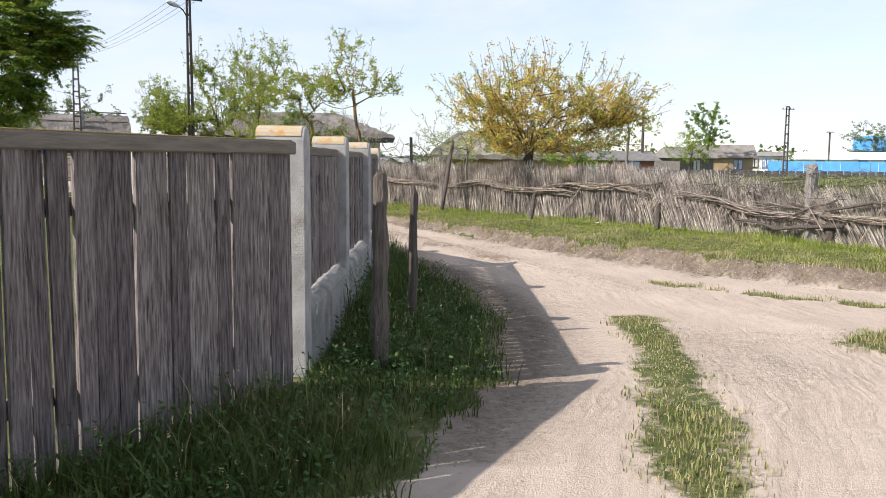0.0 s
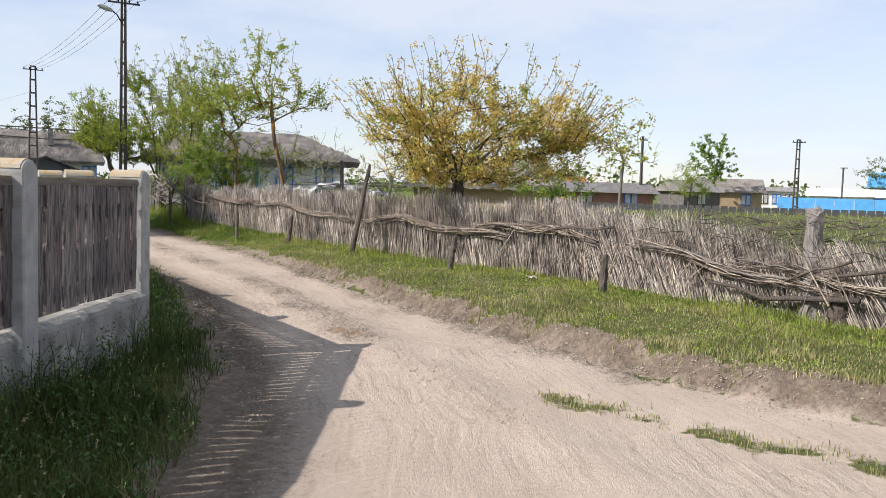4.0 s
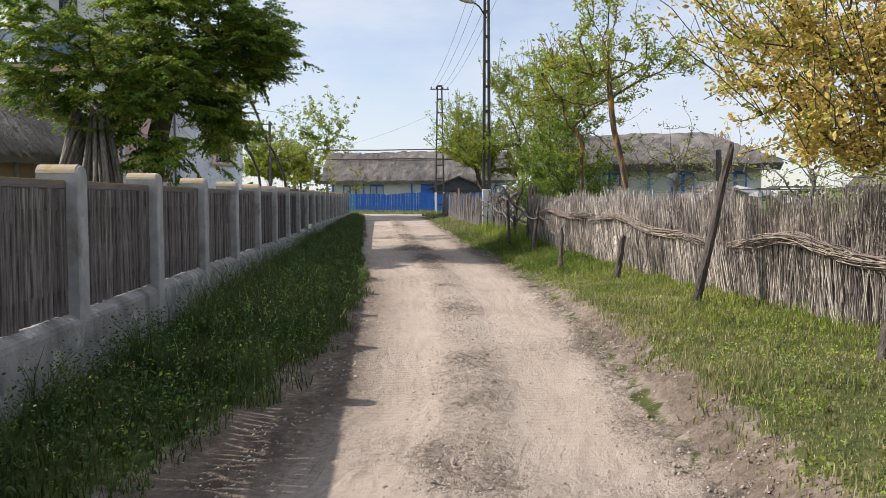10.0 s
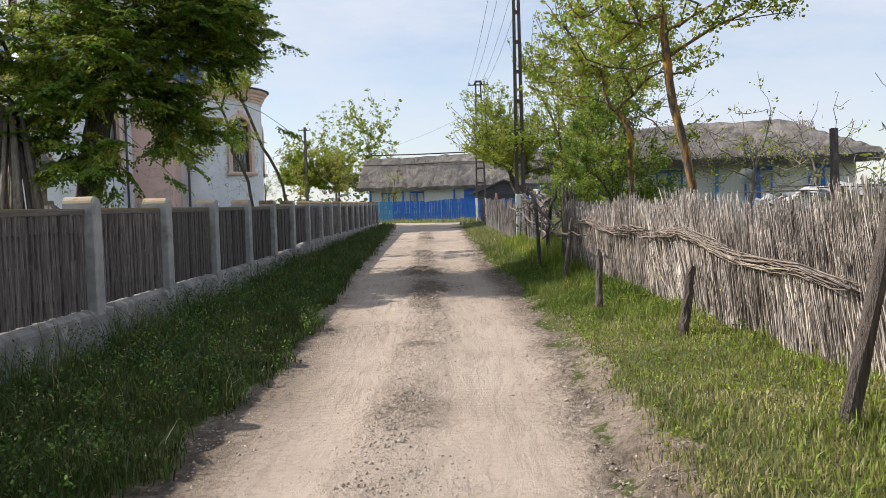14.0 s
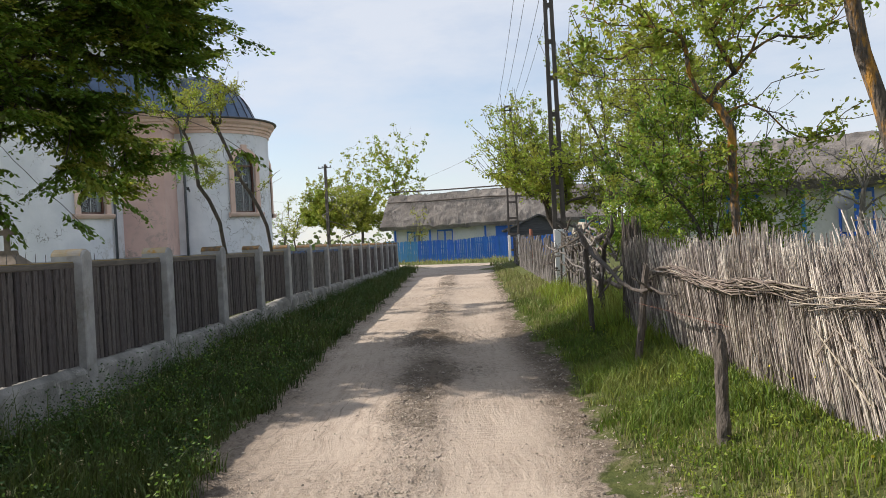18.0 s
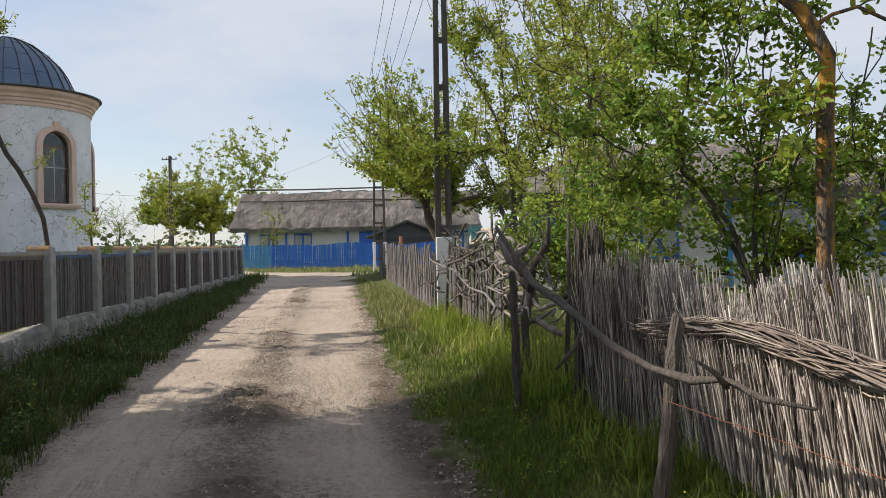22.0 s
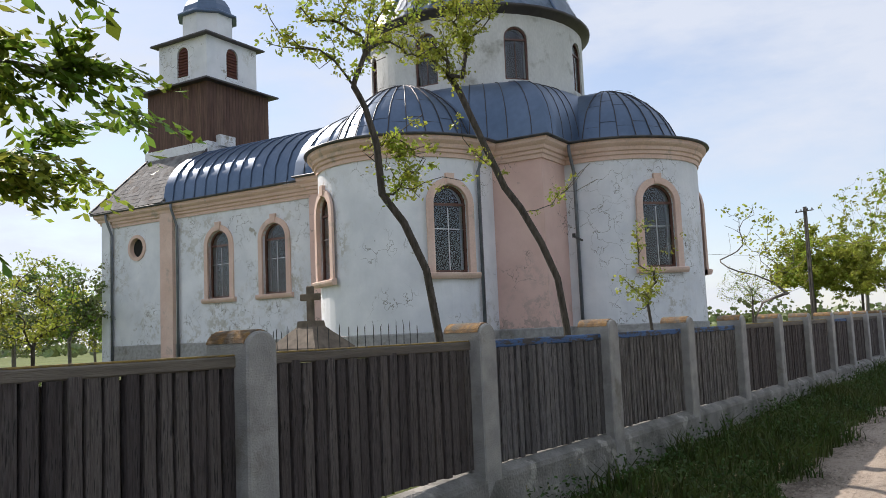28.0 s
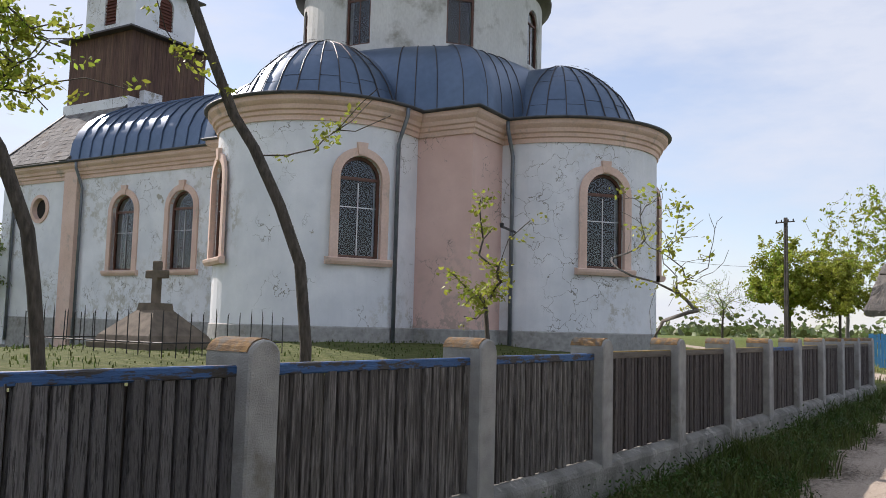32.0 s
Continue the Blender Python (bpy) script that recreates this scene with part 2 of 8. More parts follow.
def peeling_plaster(name, pale, white, bare, region=(0.53, 0.66)):
    """Limewash that has come off in flakes in some stretches of the wall, with hairline cracks."""
    m = bpy.data.materials.new(name)
    m.use_nodes = True
    n, l = m.node_tree.nodes, m.node_tree.links
    b = n["Principled BSDF"]
    geo = n.new("ShaderNodeNewGeometry")

    def noise(scale, detail, rough, lo, hi):
        t = n.new("ShaderNodeTexNoise")
        t.inputs["Scale"].default_value, t.inputs["Detail"].default_value, t.inputs["Roughness"].default_value = scale, detail, rough
        l.new(geo.outputs["Position"], t.inputs["Vector"])
        r = n.new("ShaderNodeMapRange")
        r.inputs[1].default_value, r.inputs[2].default_value = lo, hi
        l.new(t.outputs["Fac"], r.inputs[0])
        return r.outputs[0], t

    def times(a, c):
        x = n.new("ShaderNodeMath")
        x.operation = "MULTIPLY"
        l.new(a, x.inputs[0])
        if isinstance(c, float):
            x.inputs[1].default_value = c
        else:
            l.new(c, x.inputs[1])
        return x.outputs[0]

    def mix(f, a, c):
        x = n.new("ShaderNodeMix")
        x.data_type = "RGBA"
        l.new(f, x.inputs["Factor"])
        for i, v in ((6, a), (7, c)):
            if isinstance(v, tuple):
                x.inputs[i].default_value = (*v, 1)
            else:
                l.new(v, x.inputs[i])
        return x.outputs[2]
    cloud = noise(0.9, 6, 0.6, 0.35, 0.65)[0]
    fine, fine_tex = noise(26, 5, 0.6, 0.3, 0.7)
    stretch_mask = noise(0.33, 3, 0.5, *region)[0]
    flake, flake_tex = noise(3.0, 12, 0.78, 0.50, 0.56)
    big_flake = noise(0.8, 10, 0.68, 0.665, 0.68)[0]
    colour = mix(cloud, pale, white)
    colour = mix(times(fine, 0.25), colour, pale)
    colour = mix(times(times(flake, stretch_mask), 0.85), colour, bare)
    colour = mix(big_flake, colour, tuple(0.85 * c for c in bare))
    warp = n.new("ShaderNodeVectorMath")
    warp.operation = "MULTIPLY_ADD"
    wn_ = n.new("ShaderNodeTexNoise")
    wn_.inputs["Scale"].default_value, wn_.inputs["Detail"].default_value = 2.2, 6.0
    l.new(geo.outputs["Position"], wn_.inputs["Vector"])
    l.new(wn_.outputs["Color"], warp.inputs[0])
    warp.inputs[1].default_value = (1.1, 1.1, 1.1)
    l.new(geo.outputs["Position"], warp.inputs[2])
    vo = n.new("ShaderNodeTexVoronoi")
    vo.feature = "DISTANCE_TO_EDGE"
    vo.inputs["Scale"].default_value = 1.7
    l.new(warp.outputs[0], vo.inputs["Vector"])
    edge = n.new("ShaderNodeMapRange")
    edge.inputs[1].default_value, edge.inputs[2].default_value, edge.inputs[3].default_value, edge.inputs[4].default_value = 0.006, 0.016, 1.0, 0.0
    l.new(vo.outputs["Distance"], edge.inputs[0])
    colour = mix(times(edge.outputs[0], noise(0.5, 4, 0.6, 0.50, 0.58)[0]), colour, tuple(0.42 * c for c in bare))
    l.new(colour, b.inputs["Base Color"])
    b.inputs["Roughness"].default_value = 0.92
    bp = n.new("ShaderNodeBump")
    bp.inputs["Strength"].default_value, bp.inputs["Distance"].default_value = 0.5, 0.02
    l.new(flake_tex.outputs["Fac"], bp.inputs["Height"])
    l.new(bp.outputs[0], b.inputs["Normal"])
    return m


# lush green, deepened so that the tree shade is partly in the colour
GRASS_LUSH_SHADED = leaf_material("grass_lush_shaded", [(0.075, 0.125, 0.018), (0.13, 0.185, 0.032), (0.20, 0.23, 0.06)], 0.4, 0.36)
PLASTER = peeling_plaster("white_plaster", (0.68, 0.70, 0.73), (0.83, 0.84, 0.86), (0.46, 0.44, 0.38))
# inner wall faces: the gloom of the unlit interior is put into the colour
UNLIT_INSIDE = material("unlit_interior_colour", [(0.05, 0.045, 0.05), (0.11, 0.09, 0.08)], 1.5, rough=0.9, bump=0.1, fine=20)
DRUM_PLASTER = material("stained_plaster", [(0.50, 0.50, 0.48), (0.64, 0.64, 0.62)], 0.9, stretch=(1, 1, 0.45), rough=0.9, bump=0.35, fine=18, patch=(0.26, 0.25, 0.21), patch_scale=1.0, patch_at=(0.53, 0.70), world_space=True)
PINK = peeling_plaster("pink_plaster", (0.66, 0.45, 0.39), (0.76, 0.54, 0.47), (0.44, 0.34, 0.29), (0.54, 0.62))
PEACH = material("peach_cornice", [(0.64, 0.45, 0.36), (0.74, 0.55, 0.46)], 1.2, rough=0.9, bump=0.3, fine=18, patch=(0.45, 0.36, 0.30), patch_scale=1.6, patch_at=(0.58, 0.7), world_space=True)
ROOF_METAL = material("blue_grey_sheet", [(0.09, 0.135, 0.205), (0.125, 0.175, 0.255)], 0.7, rough=0.42, bump=0.15, fine=6, metal=0.6, world_space=True)
SLATE = material("slate", [(0.15, 0.145, 0.14), (0.25, 0.24, 0.23)], 2.5, rough=0.9, spec=0.2, bump=0.5, fine=22, vary=0.25, patch=(0.17, 0.13, 0.10), patch_scale=1.5, patch_at=(0.55, 0.7), world_space=True)
SCALE_TILE = material("grey_scale_tile", [(0.12, 0.165, 0.225), (0.19, 0.245, 0.31)], 1.5, rough=0.4, bump=0.2, fine=12, metal=0.3, vary=0.15, world_space=True)
CLADDING = material("brown_cladding", [(0.075, 0.040, 0.028), (0.155, 0.085, 0.060)], 3, stretch=(5, 5, 0.5), rough=0.8, bump=0.5, fine=20, vary=0.18)
DARK_EDGE = material("dark_sheet_edge", [(0.035, 0.03, 0.03), (0.06, 0.052, 0.05)], 3, rough=0.5, bump=0.2, fine=30)
PIPE_DARK = material("dark_zinc", [(0.06, 0.062, 0.07), (0.11, 0.115, 0.125)], 4, rough=0.55, bump=0.1, fine=20, metal=0.3)
PIPE = material("zinc_pipe", [(0.14, 0.16, 0.19), (0.22, 0.24, 0.27)], 4, rough=0.45, bump=0.1, fine=20, metal=0.5)
WIN_FRAME = material("brown_window_frame", [(0.085, 0.035, 0.022), (0.12, 0.05, 0.03)], 6, rough=0.5, bump=0.2, fine=40)
LOUVRE = material("red_louvre", [(0.10, 0.030, 0.022), (0.15, 0.045, 0.03)], 6, rough=0.7, bump=0.2, fine=40, vary=0.15)
THATCH = material("thatch", [(0.12, 0.105, 0.092), (0.25, 0.225, 0.20)], 1.6, stretch=(1, 1, 1), rough=0.95, bump=1.0, fine=14, bump_dist=0.05, vary=0.2, patch=(0.085, 0.08, 0.075), patch_scale=0.7, patch_at=(0.5, 0.66))
LIME_WALL = material("limewashed_wall", [(0.66, 0.66, 0.63), (0.76, 0.75, 0.71)], 1.0, rough=0.95, bump=0.3, fine=14, patch=(0.5, 0.48, 0.43), patch_scale=1.2, patch_at=(0.58, 0.72))
CLAY_WALL = material("clay_wall", [(0.30, 0.22, 0.13), (0.38, 0.28, 0.17)], 1.5, rough=0.95, bump=0.4, fine=14)
BLUE_PAINT = material("bright_blue_paint", [(0.022, 0.135, 0.54), (0.036, 0.195, 0.66)], 2.0, rough=0.55, bump=0.2, fine=30, vary=0.14)
SKY_PAINT = material("light_blue_paint", [(0.06, 0.27, 0.58), (0.09, 0.34, 0.66)], 2.0, rough=0.55, bump=0.2, fine=30, vary=0.12)
SHED_WOOD = material("dark_shed_board", [(0.055, 0.055, 0.058), (0.10, 0.10, 0.10)], 4, stretch=(0.5, 5, 5), rough=0.85, bump=0.4, fine=30, vary=0.2)
WHITE_PAINT = material("white_paint", [(0.70, 0.70, 0.68), (0.80, 0.80, 0.78)], 5, rough=0.7, bump=0.2, fine=40)
LAMP_GREY = material("lamp_housing", [(0.42, 0.43, 0.44), (0.55, 0.56, 0.57)], 6, rough=0.5, bump=0.1, fine=40)
RUST = material("rusty_iron", [(0.16, 0.055, 0.03), (0.24, 0.09, 0.05)], 9, rough=0.85, bump=0.4, fine=60)
IRON = material("dark_iron", [(0.030, 0.028, 0.027), (0.055, 0.05, 0.047)], 9, rough=0.6, bump=0.3, fine=60, metal=0.4)
TAR_POLE = material("tarred_concrete", [(0.060, 0.053, 0.047), (0.115, 0.10, 0.09)], 5, stretch=(3, 3, 0.6), rough=0.9, bump=0.5, fine=40)
CABLE = material("cable", [(0.03, 0.03, 0.03)], 5, rough=0.6, bump=0)
GRAVE = material("grave_stone", [(0.10, 0.078, 0.055), (0.19, 0.15, 0.11)], 5, rough=0.9, bump=0.5, fine=50)
SHEET = material("pale_sheeting", [(0.33, 0.33, 0.32), (0.52, 0.52, 0.50)], 3, rough=0.7, bump=0.4, fine=12)
TEAL = material("teal_paint", [(0.10, 0.38, 0.40), (0.16, 0.48, 0.50)], 3, rough=0.6, bump=0.1, fine=30)
RED_ROOF = material("red_roof", [(0.30, 0.07, 0.05), (0.42, 0.12, 0.09)], 2, rough=0.8, bump=0.3, fine=14)
LOG = material("stacked_pole", [(0.12, 0.095, 0.075), (0.26, 0.22, 0.185)], 6, stretch=(5, 5, 0.6), rough=0.9, bump=0.6, fine=26, vary=0.35)
BRICK_RED = material("far_brick", [(0.25, 0.12, 0.08), (0.33, 0.17, 0.12)], 2, rough=0.9, bump=0.3, fine=20)

# near-black colour that stands in for the shade inside the church openings
VOID = material("hollow_shade_colour", [(0.012, 0.011, 0.010), (0.02, 0.018, 0.016)], 6, rough=0.9, bump=0)
GLASS = bpy.data.materials.new("window_glass")
GLASS.use_nodes = True
g = GLASS.node_tree.nodes
gl = GLASS.node_tree.links
gb = g["Principled BSDF"]
gb.inputs["Base Color"].default_value, gb.inputs["Roughness"].default_value = (0.85, 0.9, 0.92, 1), 0.03
gb.inputs["Transmission Weight"].default_value, gb.inputs["IOR"].default_value = 1.0, 1.45
gw = g.new("ShaderNodeTexNoise")
gw.inputs["Scale"].default_value = 1.6
gbp = g.new("ShaderNodeBump")
gbp.inputs["Strength"].default_value, gbp.inputs["Distance"].default_value = 0.08, 0.05
gl.new(gw.outputs["Fac"], gbp.inputs["Height"])
gl.new(gbp.outputs[0], gb.inputs["Normal"])


# ---- mesh tools ----
class Builder:
    """Collects vertices and polygons, and makes one mesh of them."""

    def __init__(self):
        self.v, self.f, self.n, self.mi = [], [], 0, []

    def add(self, verts, faces, mi=0):
        self.v.extend([tuple(p) for p in verts])
        self.f.extend([tuple(i + self.n for i in q) for q in faces])
        self.mi.extend([mi] * len(faces))
        self.n += len(verts)
        return self

    def box(self, c, s, rz=0.0, mi=0, bevel=0.0):
        """A box at centre c of full size s; bevel draws the top and side edges in."""
        x, y, z = s[0] / 2, s[1] / 2, s[2] / 2
        ca, sa = math.cos(rz), math.sin(rz)
        if bevel:
            b = bevel
            ring = [(-x + b, -y), (x - b, -y), (x, -y + b), (x, y - b), (x - b, y), (-x + b, y), (-x, y - b), (-x, -y + b)]
            small = [(px * (1 - b / x), py * (1 - b / y)) for px, py in ring]
            vs = [(px, py, -z + b) for px, py in ring] + [(px, py, z - b) for px, py in ring] + [(px, py, z) for px, py in small] + [(px, py, -z) for px, py in small]
            fs = [(i, (i + 1) % 8, 8 + (i + 1) % 8, 8 + i) for i in range(8)] + [(8 + i, 8 + (i + 1) % 8, 16 + (i + 1) % 8, 16 + i) for i in range(8)]
            fs += [tuple(range(16, 24)), tuple(range(31, 23, -1))] + [(24 + i, 24 + (i + 1) % 8, (i + 1) % 8, i) for i in range(8)]
        else:
            vs = [(-x, -y, -z), (x, -y, -z), (x, y, -z), (-x, y, -z), (-x, -y, z), (x, -y, z), (x, y, z), (-x, y, z)]
            fs = [(0, 3, 2, 1), (4, 5, 6, 7), (0, 1, 5, 4), (1, 2, 6, 5), (2, 3, 7, 6), (3, 0, 4, 7)]
        return self.add([(c[0] + px * ca - py * sa, c[1] + px * sa + py * ca, c[2] + pz) for px, py, pz in vs], fs, mi)

    def tube(self, pts, radii, sides=6, cap=True, mi=0):
        pts = [Vector(p) for p in pts]
        rings, k = [], len(pts)
        up = Vector((0.31, 0.17, 0.93))
        for i, p in enumerate(pts):
            d = (pts[min(i + 1, k - 1)] - pts[max(i - 1, 0)])
            d = d.normalized() if d.length > 1e-9 else Vector((0, 0, 1))
            s = d.cross(up)
            if s.length < 0.15:
                s = d.cross(Vector((1, 0, 0)))
            s.normalize()
            w = d.cross(s)
            r = radii[i] if isinstance(radii, (list, tuple)) else radii
            rings.append([p + (s * math.cos(2 * math.pi * j / sides) + w * math.sin(2 * math.pi * j / sides)) * r for j in range(sides)])
        fs = [(i * sides + j, i * sides + (j + 1) % sides, (i + 1) * sides + (j + 1) % sides, (i + 1) * sides + j) for i in range(k - 1) for j in range(sides)]
        if cap:
            fs += [tuple(range(sides - 1, -1, -1)), tuple((k - 1) * sides + j for j in range(sides))]
        return self.add([p for r in rings for p in r], fs, mi)

    def prism(self, poly, z0, z1, mi=0):
        """A plan polygon (counter-clockwise) between two heights."""
        k = len(poly)
        vs = [(x, y, z0) for x, y in poly] + [(x, y, z1) for x, y in poly]
        fs = [tuple(range(k - 1, -1, -1)), tuple(range(k, 2 * k))] + [(i, (i + 1) % k, k + (i + 1) % k, k + i) for i in range(k)]
        return self.add(vs, fs, mi)

    def grid(self, rows, mi=0, closed=False):
        """A surface through rows of points, all of one length."""
        k = len(rows[0])
        fs = [(i * k + j, i * k + (j + 1) % k, (i + 1) * k + (j + 1) % k, (i + 1) * k + j) for i in range(len(rows) - 1) for j in range(k if closed else k - 1)]
        return self.add([p for r in rows for p in r], fs, mi)

    def mesh(self, name, mats, smooth=False):
        me = bpy.data.meshes.new(name)
        me.from_pydata(self.v, [], self.f)
        for m in mats if isinstance(mats, (list, tuple)) else [mats]:
            me.materials.append(m)
        if any(self.mi):
            me.polygons.foreach_set("material_index", self.mi)
        if smooth:
            me.polygons.foreach_set("use_smooth", [True] * len(me.polygons))
        me.update()
        return me


def thing(name, loc=(0, 0, 0), rz=0.0, label="", category="", group="", kind=""):
    ob = new(name)
    ob.empty_display_size = 0.1
    ob.matrix_world = pose(*loc, 0, 0, math.degrees(rz))
    return tagged(ob, label, category, group, kind)


def part(name, src, mats, parent, label="", smooth=False, at=None, kind=""):
    me = src.mesh(name, mats, smooth) if isinstance(src, Builder) else src
    ob = new(name, me)
    if parent:
        ob.parent = parent
    if at is not None:
        ob.matrix_basis = at
    return tagged(ob, label=label, kind=kind)


def whole(name, src, mats, label, category, smooth=False, group="", kind=""):
    """A thing that is one mesh."""
    return tagged(new(name, src.mesh(name, mats, smooth) if isinstance(src, Builder) else src), label, category, group, kind)


def array_mesh(name, verts, faces, mat, smooth=False):
    """A mesh from numpy arrays; faces all have the same number of corners."""
    me = bpy.data.meshes.new(name)
    nv, (nf, k) = len(verts), faces.shape
    me.vertices.add(nv)
    me.vertices.foreach_set("co", np.ascontiguousarray(verts, np.float32).ravel())
    me.loops.add(nf * k)
    me.loops.foreach_set("vertex_index", np.ascontiguousarray(faces, np.int32).ravel())
    me.polygons.add(nf)
    me.polygons.foreach_set("loop_start", np.arange(0, nf * k, k, dtype=np.int32))
    me.polygons.foreach_set("loop_total", np.full(nf, k, np.int32))
    if smooth:
        me.polygons.foreach_set("use_smooth", np.ones(nf, bool))
    me.materials.append(mat)
    me.update(calc_edges=True)
    return me


def smoothstep(a, b, x):
    t = np.clip((np.asarray(x, float) - a) / (b - a), 0, 1)
    return t * t * (3 - 2 * t)


def side(poly, x, y):
    """Signed distance to a polyline in plan, positive on its left."""
    x, y = np.asarray(x, float), np.asarray(y, float)
    best, sgn = np.full(x.shape, 1e9), np.ones(x.shape)
    for (ax, ay), (bx, by) in zip(poly[:-1], poly[1:]):
        dx, dy = bx - ax, by - ay
        t = np.clip(((x - ax) * dx + (y - ay) * dy) / (dx * dx + dy * dy), 0, 1)
        d = np.hypot(x - ax - t * dx, y - ay - t * dy)
        s = np.sign(dx * (y - ay) - dy * (x - ax))
        near = d < best - 1e-9
        best, sgn = np.where(near, d, best), np.where(near, s, sgn)
    return best * np.where(sgn == 0, 1, sgn)


# ---- plan ----
FU = Vector((-0.5542, 0.8324))                    # along the lane fence
FN = Vector((0.8324, 0.5542))                     # from the fence towards the lane
FA = Vector((-1.0, 11.83))                       # the fence's corner
FENCE = [(-8.0, -10.2), (-0.95, 5.0), (-0.93, 11.88), (-32.5, 59.3)]
LANE_L = [(-1.5, -14), (-1.1, 0.0), (-0.45, 3.4), (0.0, 4.6), (0.45, 6.0), (0.62, 8.0), (0.45, 9.8), (-0.2, 12.2), (-1.8, 16.1), (-5.1, 21.3), (-10.9, 29.3), (-14.4, 34.2), (-24.6, 48.4), (-27.0, 52.0)]
LANE_R = [(30, -6), (12, 4.3), (8, 7.9), (5.4, 10.2), (4.0, 11.5), (2.6, 13.5), (1.2, 15.8), (-0.8, 19.5), (-3.5, 23.9), (-6.3, 28.0), (-8.7, 31.2), (-12.4, 36.5), (-15.8, 41.4), (-21.0, 49.0), (-22.3, 51.0)]
CROSS = [(-70, 56.5), (-36, 53.0), (-24, 53.6), (-6, 60.0)]
REED_LINE = [(9.0, 9.2), (6.7, 13.0), (5.35, 15.1), (4.05, 16.9), (2.75, 18.6), (1.35, 20.1), (-0.35, 22.2), (-2.0, 24.4), (-3.6, 26.5), (-5.0, 28.3), (-6.05, 29.7)]
DAMP = (0.76, 13.50)                             # a damp reddish patch in the lane
HEIGHTS = [(-40, 0), (0, 0.0), (4, 0.03), (9, -0.06), (14, -0.04), (20, 0.03), (27, 0.13), (34, 0.27), (45, 0.45), (55, 0.56), (300, 0.6)]


def wobble(x, y, s):
    """A cheap smooth unevenness."""
    return (np.sin(x * 1.7 * s + 1.3 * np.sin(y * 1.1 * s)) * np.sin(y * 1.9 * s + 1.7 * np.sin(x * 0.9 * s)) + 0.5 * np.sin(x * 4.1 * s + y * 3.3 * s) * np.sin(y * 3.7 * s - x * 2.9 * s)) / 1.5


def lane_mask(x, y):
    """1 on bare earth, 0 on grass, in metres of soft edge; also the distance inside the lane from either edge."""
    edge = 0.16 * wobble(x, y, 1.1) + 0.08 * wobble(x, y, 3.7)
    dl, dr = -side(LANE_L, x, y), side(LANE_R, x, y)
    inside = np.minimum(dl, dr)
    inside = np.where(y < 52.5, inside, -9.0)
    inside = np.maximum(inside, 1.7 - np.abs(side(CROSS, x, y)))
    return inside + edge, dl, dr


def tufts(x, y):
    """Grass strips inside the bare ground at the crossing: positive inside."""
    a = side([(1.15, 2.0), (1.22, 3.8), (1.75, 6.3), (1.95, 8.6)], x, y)
    strip = 0.27 - np.abs(a) - 3 * np.maximum(0, y - 8.5) - 3 * np.maximum(0, 1.0 - y)
    p2 = 0.75 - np.hypot((x - 4.3) / 1.25, (y - 7.0) / 0.85)
    b = side([(2.7, 10.9), (4.1, 9.75), (5.6, 8.6), (7.5, 7.4)], x, y)
    s3 = 0.22 - np.abs(b) - 3 * np.maximum(0, 2.7 - x) - 0.2 * (wobble(x, y, 1.3) < -0.1)
    p4 = 1.2 - np.hypot((x - 6.0) / 1.4, (y - 4.6) / 1.2)
    w = 0.10 * wobble(x, y, 1.9) + 0.06 * wobble(x, y, 5.0)
    return np.maximum(np.maximum(strip, p2), np.maximum(s3, p4)) + w


def height(x, y):
    x, y = np.asarray(x, float), np.asarray(y, float)
    h = np.interp(y, [p[0] for p in HEIGHTS], [p[1] for p in HEIGHTS])
    inside, dl, dr = lane_mask(x, y)
    near = np.exp(-((x + 8) ** 2 + (y - 24) ** 2) / 60 ** 2)
    h = h + ((0.05 + 0.17 * smoothstep(27, 14, y)) * smoothstep(-0.04, 0.34, -dr - 0.02 + 0.12 * wobble(x, y, 2.3) + 0.06 * wobble(y, x, 6.1)) + (0.04 + 0.15 * smoothstep(14, 27, y)) * smoothstep(0.3, 1.4, -dr)) * (y < 52) + 0.14 * smoothstep(0.0, 1.0, -dl) * (y < 50)
    # wheel ruts: two worn tracks with a low crown between them
    mid = (dl - dr) / 2
    lane = smoothstep(-0.1, 0.4, inside)
    h = h + lane * near * (0.035 * np.exp(-(mid / 0.32) ** 2) + 0.012 * wobble(x, y, 2.2) + 0.007 * wobble(x, y, 6.1))
    h = h + (1 - lane) * near * (0.03 * wobble(x, y, 1.4) + 0.012 * wobble(x, y, 5.0))
    # the churchyard rises behind the fence
    d = side(FENCE, x, y)
    yard = smoothstep(0.3, 11.0, d) * smoothstep(12, 20, y + 0.6 * (x + 10)) * smoothstep(0, 25, 90 - np.hypot(x + 30, y - 36))
    h = h + 0.85 * yard * smoothstep(8, 22, y)
    return h


def hz(x, y):
    return float(height(np.array([x]), np.array([y]))[0])


# ---- ground ----
def axis(lo, a, b, hi, step, far):
    fine = np.arange(a, b + 1e-6, step)
    k = np.arange(1, far + 1)
    grow = 1.32 ** k
    left = a - (a - lo) * (grow / grow[-1])
    right = b + (hi - b) * (grow / grow[-1])
    return np.concatenate([left[::-1], fine, right])


